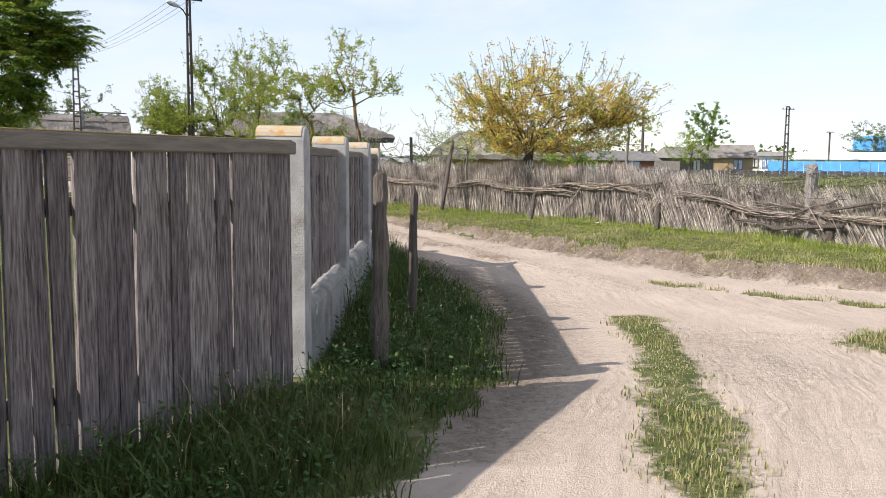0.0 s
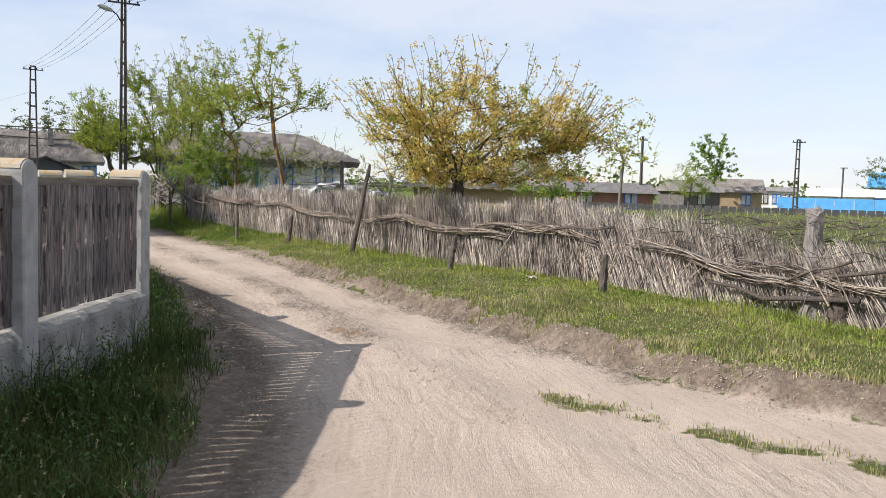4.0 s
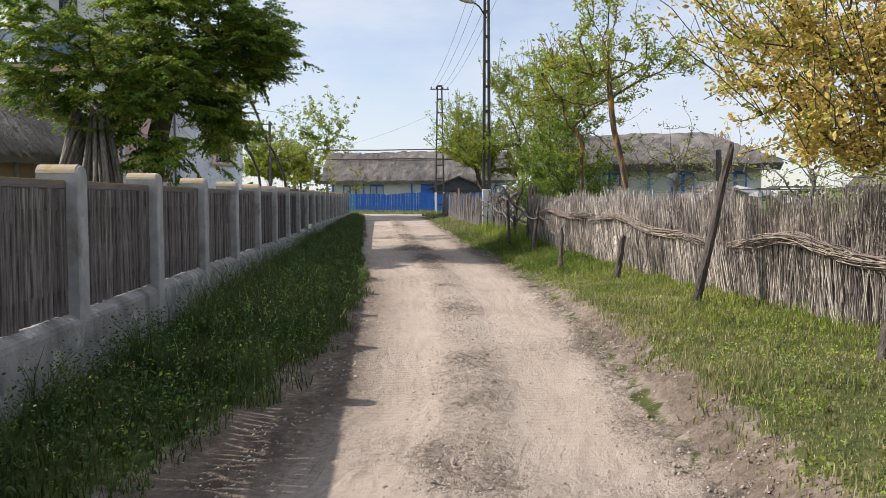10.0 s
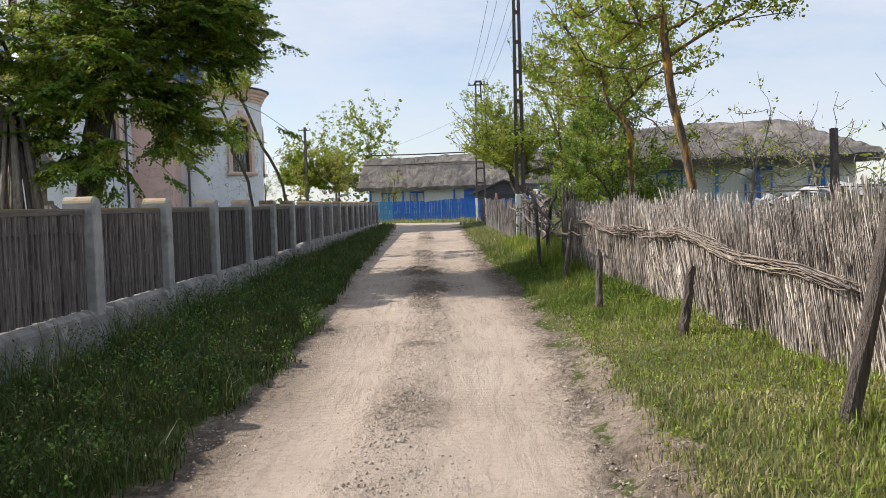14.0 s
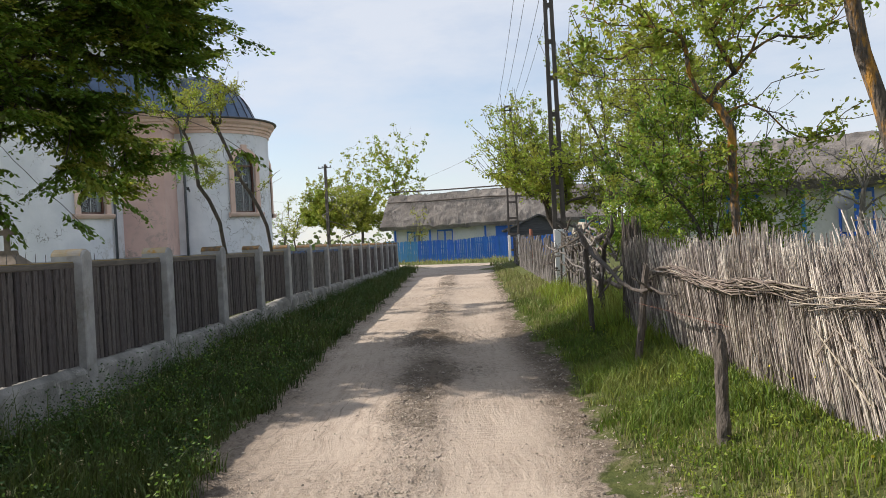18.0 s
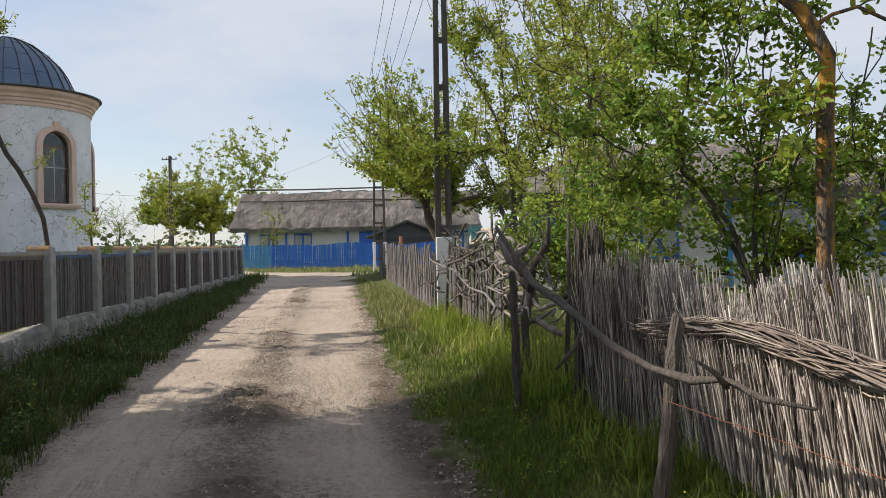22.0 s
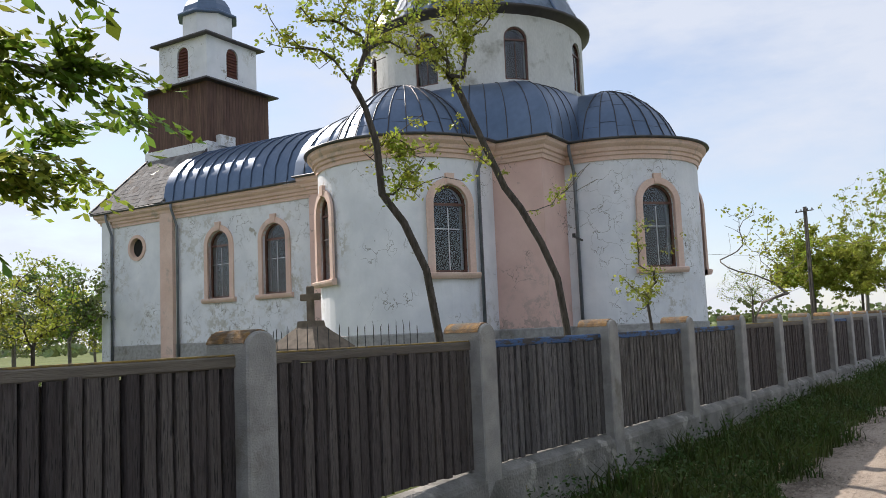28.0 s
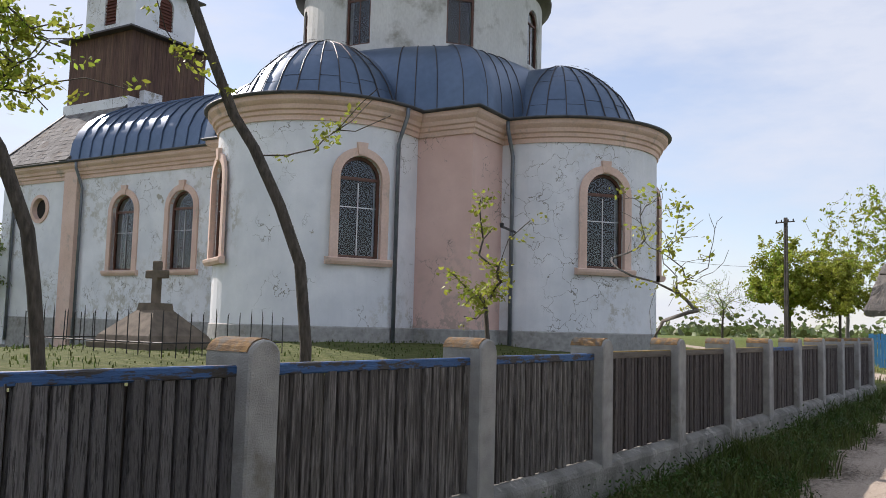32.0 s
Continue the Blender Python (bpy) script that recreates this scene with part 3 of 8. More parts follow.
def ground_material():
    m = bpy.data.materials.new("earth_and_grass")
    m.use_nodes = True
    n, l = m.node_tree.nodes, m.node_tree.links
    b = n["Principled BSDF"]
    geo = n.new("ShaderNodeNewGeometry")

    def noise_tex(scale, detail=6.0, rough=0.6):
        t = n.new("ShaderNodeTexNoise")
        t.inputs["Scale"].default_value, t.inputs["Detail"].default_value, t.inputs["Roughness"].default_value = scale, detail, rough
        l.new(geo.outputs["Position"], t.inputs["Vector"])
        return t.outputs["Fac"]

    def ramp(fac, stops):
        r = n.new("ShaderNodeValToRGB")
        for i, (p, c) in enumerate(stops):
            e = r.color_ramp.elements[i] if i < 2 else r.color_ramp.elements.new(p)
            e.position, e.color = p, (*c, 1)
        l.new(fac, r.inputs[0])
        return r.outputs[0]

    def mix(f, a, c):
        x = n.new("ShaderNodeMix")
        x.data_type = "RGBA"
        l.new(f, x.inputs["Factor"])
        l.new(a, x.inputs[6])
        l.new(c, x.inputs[7])
        return x.outputs[2]

    def maths(op, a, c):
        x = n.new("ShaderNodeMath")
        x.operation = op
        for i, v in enumerate((a, c)):
            if isinstance(v, (int, float)):
                x.inputs[i].default_value = v
            else:
                l.new(v, x.inputs[i])
        return x.outputs[0]

    def attr(name):
        x = n.new("ShaderNodeAttribute")
        x.attribute_name = name
        return x.outputs["Fac"]

    grain, lump, broad = noise_tex(95, 4), noise_tex(16, 7, 0.68), noise_tex(0.7, 5)
    sand = ramp(broad, [(0.35, (0.39, 0.32, 0.255)), (0.65, (0.48, 0.402, 0.33))])
    cv = n.new("ShaderNodeCombineXYZ")
    l.new(maths("ADD", maths("MULTIPLY", attr("across"), 15.0), maths("MULTIPLY", noise_tex(1.3, 3), 5.0)), cv.inputs[0])
    l.new(maths("MULTIPLY", attr("along"), 0.9), cv.inputs[1])
    stn = n.new("ShaderNodeTexNoise")
    stn.inputs["Scale"].default_value, stn.inputs["Detail"].default_value, stn.inputs["Roughness"].default_value = 1.0, 5.0, 0.62
    l.new(cv.outputs[0], stn.inputs["Vector"])
    streak = stn.outputs["Fac"]
    dust = ramp(maths("ADD", maths("MULTIPLY", streak, 0.7), maths("MULTIPLY", noise_tex(24, 6, 0.7), 0.3)), [(0.36, (0.295, 0.238, 0.187)), (0.52, (0.45, 0.376, 0.306))])
    sand = mix(maths("MULTIPLY", attr("worn"), 0.7), sand, dust)
    damp = ramp(maths("ADD", maths("MULTIPLY", lump, 0.5), maths("MULTIPLY", noise_tex(38, 6, 0.7), 0.5)), [(0.36, (0.095, 0.077, 0.06)), (0.62, (0.33, 0.278, 0.222))])
    speck = n.new("ShaderNodeMapRange")
    speck.inputs[1].default_value, speck.inputs[2].default_value = 0.51, 0.56
    l.new(noise_tex(19, 10, 0.80), speck.inputs[0])
    cv2 = n.new("ShaderNodeCombineXYZ")
    l.new(maths("ADD", maths("MULTIPLY", attr("across"), 42.0), maths("MULTIPLY", noise_tex(0.9, 3), 9.0)), cv2.inputs[0])
    l.new(maths("MULTIPLY", attr("along"), 0.7), cv2.inputs[1])
    ln2 = n.new("ShaderNodeTexNoise")
    ln2.inputs["Scale"].default_value, ln2.inputs["Detail"].default_value, ln2.inputs["Roughness"].default_value = 1.0, 3.0, 0.6
    l.new(cv2.outputs[0], ln2.inputs["Vector"])
    line = n.new("ShaderNodeMapRange")
    line.inputs[1].default_value, line.inputs[2].default_value = 0.55, 0.66
    l.new(ln2.outputs["Fac"], line.inputs[0])
    broken = n.new("ShaderNodeMapRange")
    broken.inputs[1].default_value, broken.inputs[2].default_value = 0.46, 0.60
    l.new(noise_tex(1.1, 6, 0.7), broken.inputs[0])
    soil = ramp(noise_tex(11, 8, 0.75), [(0.3, (0.08, 0.06, 0.044)), (0.52, (0.17, 0.134, 0.10)), (0.72, (0.29, 0.24, 0.19))])
    churn = n.new("ShaderNodeMapRange")
    churn.inputs[1].default_value, churn.inputs[2].default_value = 0.56, 0.70
    l.new(maths("ADD", maths("MULTIPLY", attr("rough"), 0.35), maths("MULTIPLY", lump, 0.72)), churn.inputs[0])
    # dark specks: shadows beside clods put into the colour, with some moister crumbs
    crumb_shade = ramp(grain, [(0.3, (0.085, 0.066, 0.05)), (0.7, (0.17, 0.135, 0.105))])
    sand = mix(maths("MULTIPLY", maths("MULTIPLY", line.outputs[0], broken.outputs[0]), maths("MULTIPLY", attr("worn"), 0.85)), sand, damp)
    earth = mix(attr("soil"), mix(churn.outputs[0], sand, damp), soil)
    spread = maths("MINIMUM", maths("ADD", maths("MULTIPLY", maths("MAXIMUM", attr("rough"), attr("soil")), 0.85), maths("MULTIPLY", broken.outputs[0], 0.16)), 0.9)
    earth = mix(maths("MULTIPLY", speck.outputs[0], spread), earth, crumb_shade)
    wet = n.new("ShaderNodeMapRange")
    wet.inputs[1].default_value, wet.inputs[2].default_value = 0.45, 0.75
    l.new(maths("ADD", attr("damp"), maths("MULTIPLY", maths("SUBTRACT", noise_tex(6, 6, 0.65), 0.5), 0.7)), wet.inputs[0])
    earth = mix(wet.outputs[0], earth, ramp(lump, [(0.35, (0.24, 0.155, 0.095)), (0.65, (0.34, 0.245, 0.165))]))
    turf = ramp(noise_tex(5, 8, 0.7), [(0.3, (0.045, 0.062, 0.018)), (0.55, (0.095, 0.108, 0.034)), (0.75, (0.20, 0.175, 0.10))])
    far_turf = ramp(noise_tex(0.12, 6), [(0.3, (0.075, 0.11, 0.025)), (0.7, (0.14, 0.165, 0.045))])
    turf = mix(attr("far"), turf, far_turf)
    mask = n.new("ShaderNodeMapRange")
    mask.inputs[1].default_value, mask.inputs[2].default_value = 0.42, 0.58
    l.new(maths("ADD", attr("earth"), maths("MULTIPLY", maths("SUBTRACT", noise_tex(7, 8, 0.75), 0.5), 0.9)), mask.inputs[0])
    l.new(mix(mask.outputs[0], turf, earth), b.inputs["Base Color"])
    b.inputs["Roughness"].default_value, b.inputs["Specular IOR Level"].default_value = 0.95, 0.15
    # tyre treads: short bars across the wheel tracks, faint and broken
    bp = n.new("ShaderNodeBump")
    bp.inputs["Strength"].default_value, bp.inputs["Distance"].default_value = 1.0, 0.045
    wave = n.new("ShaderNodeMath")
    wave.operation = "SINE"
    l.new(maths("MULTIPLY", attr("along"), 78.0), wave.inputs[0])
    tread = maths("MULTIPLY", maths("MULTIPLY", wave.outputs[0], attr("tread")), 0.10)
    l.new(maths("ADD", maths("ADD", maths("MULTIPLY", grain, 0.22), maths("MULTIPLY", lump, maths("ADD", maths("MULTIPLY", attr("rough"), 1.5), 0.30))), maths("ADD", tread, maths("MULTIPLY", streak, maths("MULTIPLY", attr("worn"), 0.4)))), bp.inputs["Height"])
    l.new(bp.outputs[0], b.inputs["Normal"])
    return m


gx = axis(-1500, -20.0, 9.0, 1500, 0.094, 26)
gy = axis(-900, 0.0, 45.0, 2200, 0.094, 28)
GX, GY = np.meshgrid(gx, gy)
px, py = GX.ravel(), GY.ravel()
inside, dl, dr = lane_mask(px, py)
tf = tufts(px, py)
bare = smoothstep(-0.25, 0.25, inside) * (1 - 0.62 * smoothstep(-0.2, 0.15, tf) * (py < 12))
steep = smoothstep(27, 15, py)
churned_edge = np.exp(-((dl + 0.04) / 0.36) ** 2) * smoothstep(22, 15, py) * smoothstep(4, 9, py)
bare = np.maximum(bare, 0.95 * churned_edge)
scarp = (0.35 + 0.65 * steep) * smoothstep(-0.36 - 0.08 * steep, -0.24 - 0.08 * steep, dr + 0.14 * wobble(px, py, 2.3)) * smoothstep(0.06, -0.10, dr) * (dl > 0.5) * (py < 47)
bare = np.maximum(bare, scarp)
mid = (dl - dr) / 2
half = np.maximum(0.3, (dl + dr) / 2)
on_lane = (py > 11.5) * (inside > 0)
crown = smoothstep(0.34, 0.16, np.abs(mid + 0.10 * wobble(px, py, 0.8) + 0.05 * wobble(px, py, 3.0))) * on_lane * smoothstep(11, 15.5, py) * (0.34 + 0.66 * smoothstep(-0.5, 0.5, wobble(px, py, 0.43) + 0.6 * wobble(py, px, 1.37) + 0.4 * wobble(px, py, 4.1)))
rough = np.clip(crown * 0.75 + 0.7 * smoothstep(0.45, 0.1, inside) * on_lane + 0.6 * smoothstep(0.3, 0.05, np.abs(dr + 0.12)) * (0.5 + 0.5 * smoothstep(-0.3, 0.3, wobble(px, py, 1.9))) + 0.35 * smoothstep(0.15, 0.7, wobble(px, py, 0.5)), 0, 1)
rough = np.clip(rough + 0.5 * np.exp(-((mid - 0.1) / 0.9) ** 2) * np.exp(-((py - 29) / 3.2) ** 2), 0, 1)
lump_h = 0.028 * rough * (wobble(px, py, 9.0) + wobble(py, px, 15.0)) * (np.abs(px + 6) < 18) * (np.abs(py - 22) < 26)
lump_h = lump_h + 0.017 * rough * np.random.default_rng(2).normal(size=len(px)) * (np.abs(px + 6) < 18) * (np.abs(py - 22) < 24)
pz = height(px, py) + np.where(bare > 0.3, lump_h, 0.4 * lump_h)
k = len(gx)
idx = np.arange(len(px)).reshape(len(gy), k)
quads = np.stack([idx[:-1, :-1], idx[:-1, 1:], idx[1:, 1:], idx[1:, :-1]], -1).reshape(-1, 4)
gm = array_mesh("ground", np.stack([px, py, pz], 1), quads, ground_material(), True)
tread = (np.exp(-((dl - 0.75) / 0.26) ** 2) * (py < 24) * (py > 4) + 0.5 * np.exp(-((dr - 0.8) / 0.3) ** 2)) * smoothstep(-0.3, 0.5, wobble(px, py, 0.45) + 0.45)
along = px * FU.x + py * FU.y
far = smoothstep(25, 60, np.hypot(px + 8, py - 22))
worn = smoothstep(0.0, 0.5, inside) * (py > 3) * (0.55 + 0.45 * smoothstep(-0.3, 0.4, wobble(px, py, 0.6)))
soil = np.clip(0.9 * scarp + churned_edge + 0.7 * np.exp(-((dl - 0.18) / 0.40) ** 2) * (py > 4) * smoothstep(30, 20, py) + 0.15 * crown + 0.8 * np.exp(-((mid - 0.05) / 0.42) ** 2) * np.exp(-((py - 29.5) / 3.0) ** 2) * smoothstep(-0.4, 0.2, wobble(px, py, 1.4)) + 0.85 * np.exp(-((dr - 0.12) / 0.26) ** 2) * np.exp(-((py - 28.5) / 4.0) ** 2), 0, 1)
damp_at = 0.9 * np.exp(-(((px - DAMP[0]) * 0.68 + (py - DAMP[1]) * 0.73) / 0.16) ** 2 - (((px - DAMP[0]) * 0.73 - (py - DAMP[1]) * 0.68) / 0.45) ** 2)
for nm, val in (("earth", bare), ("rough", rough), ("tread", tread), ("along", along), ("far", far), ("across", dl), ("worn", worn), ("soil", soil), ("damp", damp_at)):
    at = gm.attributes.new(nm, "FLOAT", "POINT")
    at.data.foreach_set("value", np.ascontiguousarray(val, np.float32))
tagged(new("ground", gm), "sandy dirt lane with wheel ruts between green grass verges", "ground", kind="structure")


# ---- grass ----
rng = np.random.default_rng(5)


def blades(name, pts, hgt, mat, label, width=0.006, lean=0.45, parent=None, seeds=0):
    """One mesh of bent blades of grass, one after another, at the plan points given."""
    k = len(pts)
    x, y = pts[:, 0], pts[:, 1]
    z = height(x, y)
    ang = rng.uniform(0, 2 * np.pi, k)
    h = hgt * rng.uniform(0.4, 1.15, k) * (0.55 + 0.9 * smoothstep(-0.35, 0.5, wobble(x, y, 0.8) + 0.5 * wobble(y, x, 3.1)))
    w = width * rng.uniform(0.6, 1.4, k)
    la = rng.uniform(0, 2 * np.pi, k)
    le = lean * h * rng.uniform(0.2, 1.0, k)
    dx, dy = np.cos(ang) * w, np.sin(ang) * w
    ex, ey = np.cos(la) * le, np.sin(la) * le
    v = np.empty((k, 5, 3))
    for i, (f, s) in enumerate(((0, 1), (0, -1), (0.5, -0.8), (0.5, 0.8))):
        v[:, i, 0], v[:, i, 1], v[:, i, 2] = x + dx * s + ex * f * f, y + dy * s + ey * f * f, z + h * f - 0.01 * (f == 0)
    v[:, 4, 0], v[:, 4, 1], v[:, 4, 2] = x + ex, y + ey, z + h * (1 - 0.25 * lean)
    b = (np.arange(k) * 5)[:, None]
    tri = np.concatenate([b + np.array([[0, 1, 2]]), b + np.array([[0, 2, 3]]), b + np.array([[3, 2, 4]])])
    me = array_mesh(name, v.reshape(-1, 3), tri, mat)
    return tagged(new(name, me), label, "grass", kind="stuff")


def scatter(n, box, keep):
    p = np.stack([rng.uniform(box[0], box[1], n), rng.uniform(box[2], box[3], n)], 1)
    return p[keep(p[:, 0], p[:, 1])]


def in_left_verge(x, y):
    i, a, b = lane_mask(x, y)
    return (side(FENCE, x, y) < -0.12) & (i < 0.12 - 0.30 * smoothstep(21, 14, y) * smoothstep(5, 10, y) - 0.5 * rng.uniform(size=len(x)) ** 2.2 + 0.10 * wobble(x, y, 2.9)) & (a < 0.35) & (wobble(x, y, 1.0) + rng.uniform(-0.6, 1.6, len(x)) > -0.2)


def in_right_bank(x, y):
    i, a, b = lane_mask(x, y)
    return (b + 0.14 * wobble(x, y, 2.3) < -0.22 - 0.08 * smoothstep(27, 15, y) + 0.16 * rng.uniform(size=len(x)) ** 2) & (b > -5.0) & (i < 0.05) & (wobble(x, y, 1.2) * 0.6 + 0.5 * wobble(y, x, 4.3) + rng.uniform(-0.6, 1.5, len(x)) > 0.12) & (side(REED_LINE, x, y) > -0.25)


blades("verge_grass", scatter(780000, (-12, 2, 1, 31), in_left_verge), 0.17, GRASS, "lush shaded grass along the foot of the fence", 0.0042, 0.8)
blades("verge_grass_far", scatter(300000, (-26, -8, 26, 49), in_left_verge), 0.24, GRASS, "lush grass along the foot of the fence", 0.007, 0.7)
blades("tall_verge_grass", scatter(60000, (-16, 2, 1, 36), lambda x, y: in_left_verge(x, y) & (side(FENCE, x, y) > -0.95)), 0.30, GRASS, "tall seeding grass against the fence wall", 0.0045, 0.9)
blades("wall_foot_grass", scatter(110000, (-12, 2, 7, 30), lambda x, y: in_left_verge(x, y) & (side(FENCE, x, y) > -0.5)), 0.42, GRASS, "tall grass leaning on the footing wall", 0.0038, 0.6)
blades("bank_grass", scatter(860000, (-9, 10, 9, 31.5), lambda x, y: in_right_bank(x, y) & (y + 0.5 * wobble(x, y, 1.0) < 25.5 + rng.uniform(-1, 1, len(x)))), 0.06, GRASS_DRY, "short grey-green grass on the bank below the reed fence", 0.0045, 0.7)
blades("lush_bank_grass", scatter(420000, (-11, 0, 24, 34), lambda x, y: in_right_bank(x, y) & (y + 0.5 * wobble(x, y, 1.0) > 25.0 + rng.uniform(-1, 1, len(x)))), 0.13, GRASS_LUSH_SHADED, "lush green grass in the shade below the reed fence", 0.0045, 0.7)
blades("bank_grass_far", scatter(150000, (-24, -7, 30, 51), in_right_bank), 0.16, GRASS_DRY, "sunny grass along the picket fence", 0.009)
blades("dry_grass", scatter(170000, (-9, 10, 9, 26), in_right_bank), 0.055, STRAW, "dry straw-coloured grass on the bank", 0.004)
blades("seeding_grass", scatter(7000, (-14, 2, 1, 33), in_left_verge), 0.27, STRAW, "pale seeding grass stems in the verge", 0.0022, 0.7)
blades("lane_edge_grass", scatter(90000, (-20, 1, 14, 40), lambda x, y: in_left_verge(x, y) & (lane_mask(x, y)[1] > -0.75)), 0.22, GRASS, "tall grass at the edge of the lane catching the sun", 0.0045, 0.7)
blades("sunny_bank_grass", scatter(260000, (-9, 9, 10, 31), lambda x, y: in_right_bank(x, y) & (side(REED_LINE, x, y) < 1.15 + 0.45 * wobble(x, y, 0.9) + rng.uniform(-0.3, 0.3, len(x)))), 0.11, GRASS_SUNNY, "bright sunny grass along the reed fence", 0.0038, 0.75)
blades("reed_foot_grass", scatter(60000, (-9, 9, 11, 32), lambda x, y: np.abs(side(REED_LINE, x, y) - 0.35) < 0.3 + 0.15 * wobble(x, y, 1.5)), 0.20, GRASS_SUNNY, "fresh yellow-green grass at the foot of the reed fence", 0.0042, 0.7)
blades("barrier_foot_grass", scatter(30000, (-11, -5, 28, 37), lambda x, y: np.abs(5.3 * (x + 6.4) + 3.9 * (y - 30.1)) / 6.58 < 0.45 + 0.2 * wobble(x, y, 1.7)), 0.36, GRASS_SUNNY, "tall fresh grass at the foot of the branch barrier", 0.0055, 0.6)
blades("crossing_grass", scatter(200000, (0.3, 9, 1.5, 11.5), lambda x, y: (tufts(x, y) + rng.uniform(-0.45, 0.10, len(x)) + 0.14 * wobble(x, y, 4.0) > 0.02)), 0.042, GRASS_DRY, "low grass tufts between the wheel tracks", 0.004)
blades("crossing_straw", scatter(70000, (0.3, 9, 1.5, 11.5), lambda x, y: (tufts(x, y) + rng.uniform(-0.45, 0.12, len(x)) > 0.02)), 0.04, STRAW, "dry straw in the crossing tufts", 0.004)
blades("yard_grass", scatter(20000, (-46, -9, 18, 42), lambda x, y: (side(FENCE, x, y) > 0.3)), 0.075, GRASS, "short grass in the churchyard", 0.012)
blades("field_grass", scatter(18000, (-8, 34, 12, 60), lambda x, y: side(REED_LINE, x, y) < -0.4), 0.22, GRASS_DRY, "grass of the plot behind the reed fence", 0.014)
blades("cross_grass", scatter(26000, (-48, -8, 50, 64), lambda x, y: (lane_mask(x, y)[0] < 0) & (side([(-50, 50.5), (-34.2, 57.2), (-24.8, 62.0), (-10, 69)], x, y) < 0)), 0.22, GRASS_DRY, "grass strip before the blue fence", 0.016)


def weeds(name, pts, mat, label, size=0.02, hgt=0.3, leaves=14):
    """Broad-leaved weeds: leaves up a short stem."""
    k = len(pts)
    c = np.repeat(pts, leaves, 0)
    z = height(c[:, 0], c[:, 1])
    h = np.repeat(hgt * rng.uniform(0.4, 1.1, k), leaves) * rng.uniform(0.1, 1.0, k * leaves)
    r = 0.07 * rng.uniform(0.2, 1.0, k * leaves)
    a = rng.uniform(0, 2 * np.pi, k * leaves)
    p = np.stack([c[:, 0] + np.cos(a) * r, c[:, 1] + np.sin(a) * r, z + h], 1)
    me = leaf_mesh(name, p, size, mat)
    return tagged(new(name, me), label, "weeds", kind="stuff")


def leaf_mesh(name, centres, size, mat, long=1.9, droop=0.0, ways=None, ups=None):
    """Small folded leaves at the points given, turned at random or along the ways given."""
    k = len(centres)
    d = rng.normal(size=(k, 3)) if ways is None else np.array(ways)
    d[:, 2] = d[:, 2] * (0.7 if ways is None else 1.0) - droop
    d /= np.linalg.norm(d, axis=1)[:, None]
    u = rng.normal(size=(k, 3)) if ups is None else ups
    s = np.cross(d, u)
    s /= np.linalg.norm(s, axis=1)[:, None] + 1e-9
    nrm = np.cross(d, s)
    z = (size * rng.uniform(0.6, 1.35, k))[:, None]
    v = np.empty((k, 6, 3))
    v[:, 0] = centres - d * z * long * 0.5
    v[:, 1] = centres - d * z * 0.12 + s * z * 0.5 + nrm * z * 0.14
    v[:, 2] = centres + d * z * long * 0.28 + s * z * 0.36 + nrm * z * 0.10
    v[:, 3] = centres + d * z * long * 0.5
    v[:, 4] = centres + d * z * long * 0.28 - s * z * 0.36 + nrm * z * 0.10
    v[:, 5] = centres - d * z * 0.12 - s * z * 0.5 + nrm * z * 0.14
    if ways is not None:
        v = np.stack([v[:, 0], (v[:, 1] + v[:, 2]) / 2, v[:, 3], (v[:, 4] + v[:, 5]) / 2], 1)
        return array_mesh(name, v.reshape(-1, 3), (np.arange(k) * 4)[:, None] + np.array([[0, 1, 2, 3]]), mat)
    b = (np.arange(k) * 6)[:, None]
    f = np.concatenate([b + np.array([[0, 1, 2, 3]]), b + np.array([[0, 3, 4, 5]])])
    return array_mesh(name, v.reshape(-1, 3), f, mat)


weeds("verge_weeds", scatter(46000, (-12, 2, 1, 30), in_left_verge), LEAF_SHADED_WEED, "leafy weeds in the shaded verge", 0.015, 0.24, 11)
weeds("wall_foot_weeds", scatter(60000, (-12, 2, 7, 30), lambda x, y: in_left_verge(x, y) & (side(FENCE, x, y) > -0.42)), LEAF_SHADED_WEED, "tall leafy weeds against the footing wall", 0.012, 0.42, 12)
weeds("far_verge_weeds", scatter(26000, (-26, -8, 29, 46), in_left_verge), LEAF_SHADED_WEED, "dark leafy weeds along the fence", 0.018, 0.28, 9)
weeds("verge_nettles", scatter(7000, (-14, 1, 12, 29), in_left_verge), LEAF_MID, "young nettles in the verge", 0.014, 0.34, 12)
head_pts = scatter(14000, (-14, 2, 1, 34), in_left_verge)
hp = np.repeat(head_pts, 3, 0)
hq = np.repeat(rng.uniform(0.14, 0.30, len(head_pts)), 3) + np.tile([0.0, 0.012, 0.024], len(head_pts))
tagged(new("seed_heads", leaf_mesh("seed_heads", np.stack([hp[:, 0], hp[:, 1], height(hp[:, 0], hp[:, 1]) + hq], 1), 0.007, STRAW, 2.6)), "pale seed heads over the verge grass", "grass", kind="stuff")
YELLOW = leaf_material("yellow_petal", [(0.70, 0.55, 0.03), (0.80, 0.66, 0.06)], 0.1, 0.3)
fl = scatter(900, (-7, 8, 12, 31), lambda x, y: np.abs(side(REED_LINE, x, y) - 0.45) < 0.35)
tagged(new("wild_mustard", leaf_mesh("wild_mustard", np.stack([fl[:, 0], fl[:, 1], height(fl[:, 0], fl[:, 1]) + rng.uniform(0.2, 0.42, len(fl))], 1), 0.014, YELLOW, 1.2)), "small yellow flowers at the foot of the reed fence", "flowers", kind="stuff")
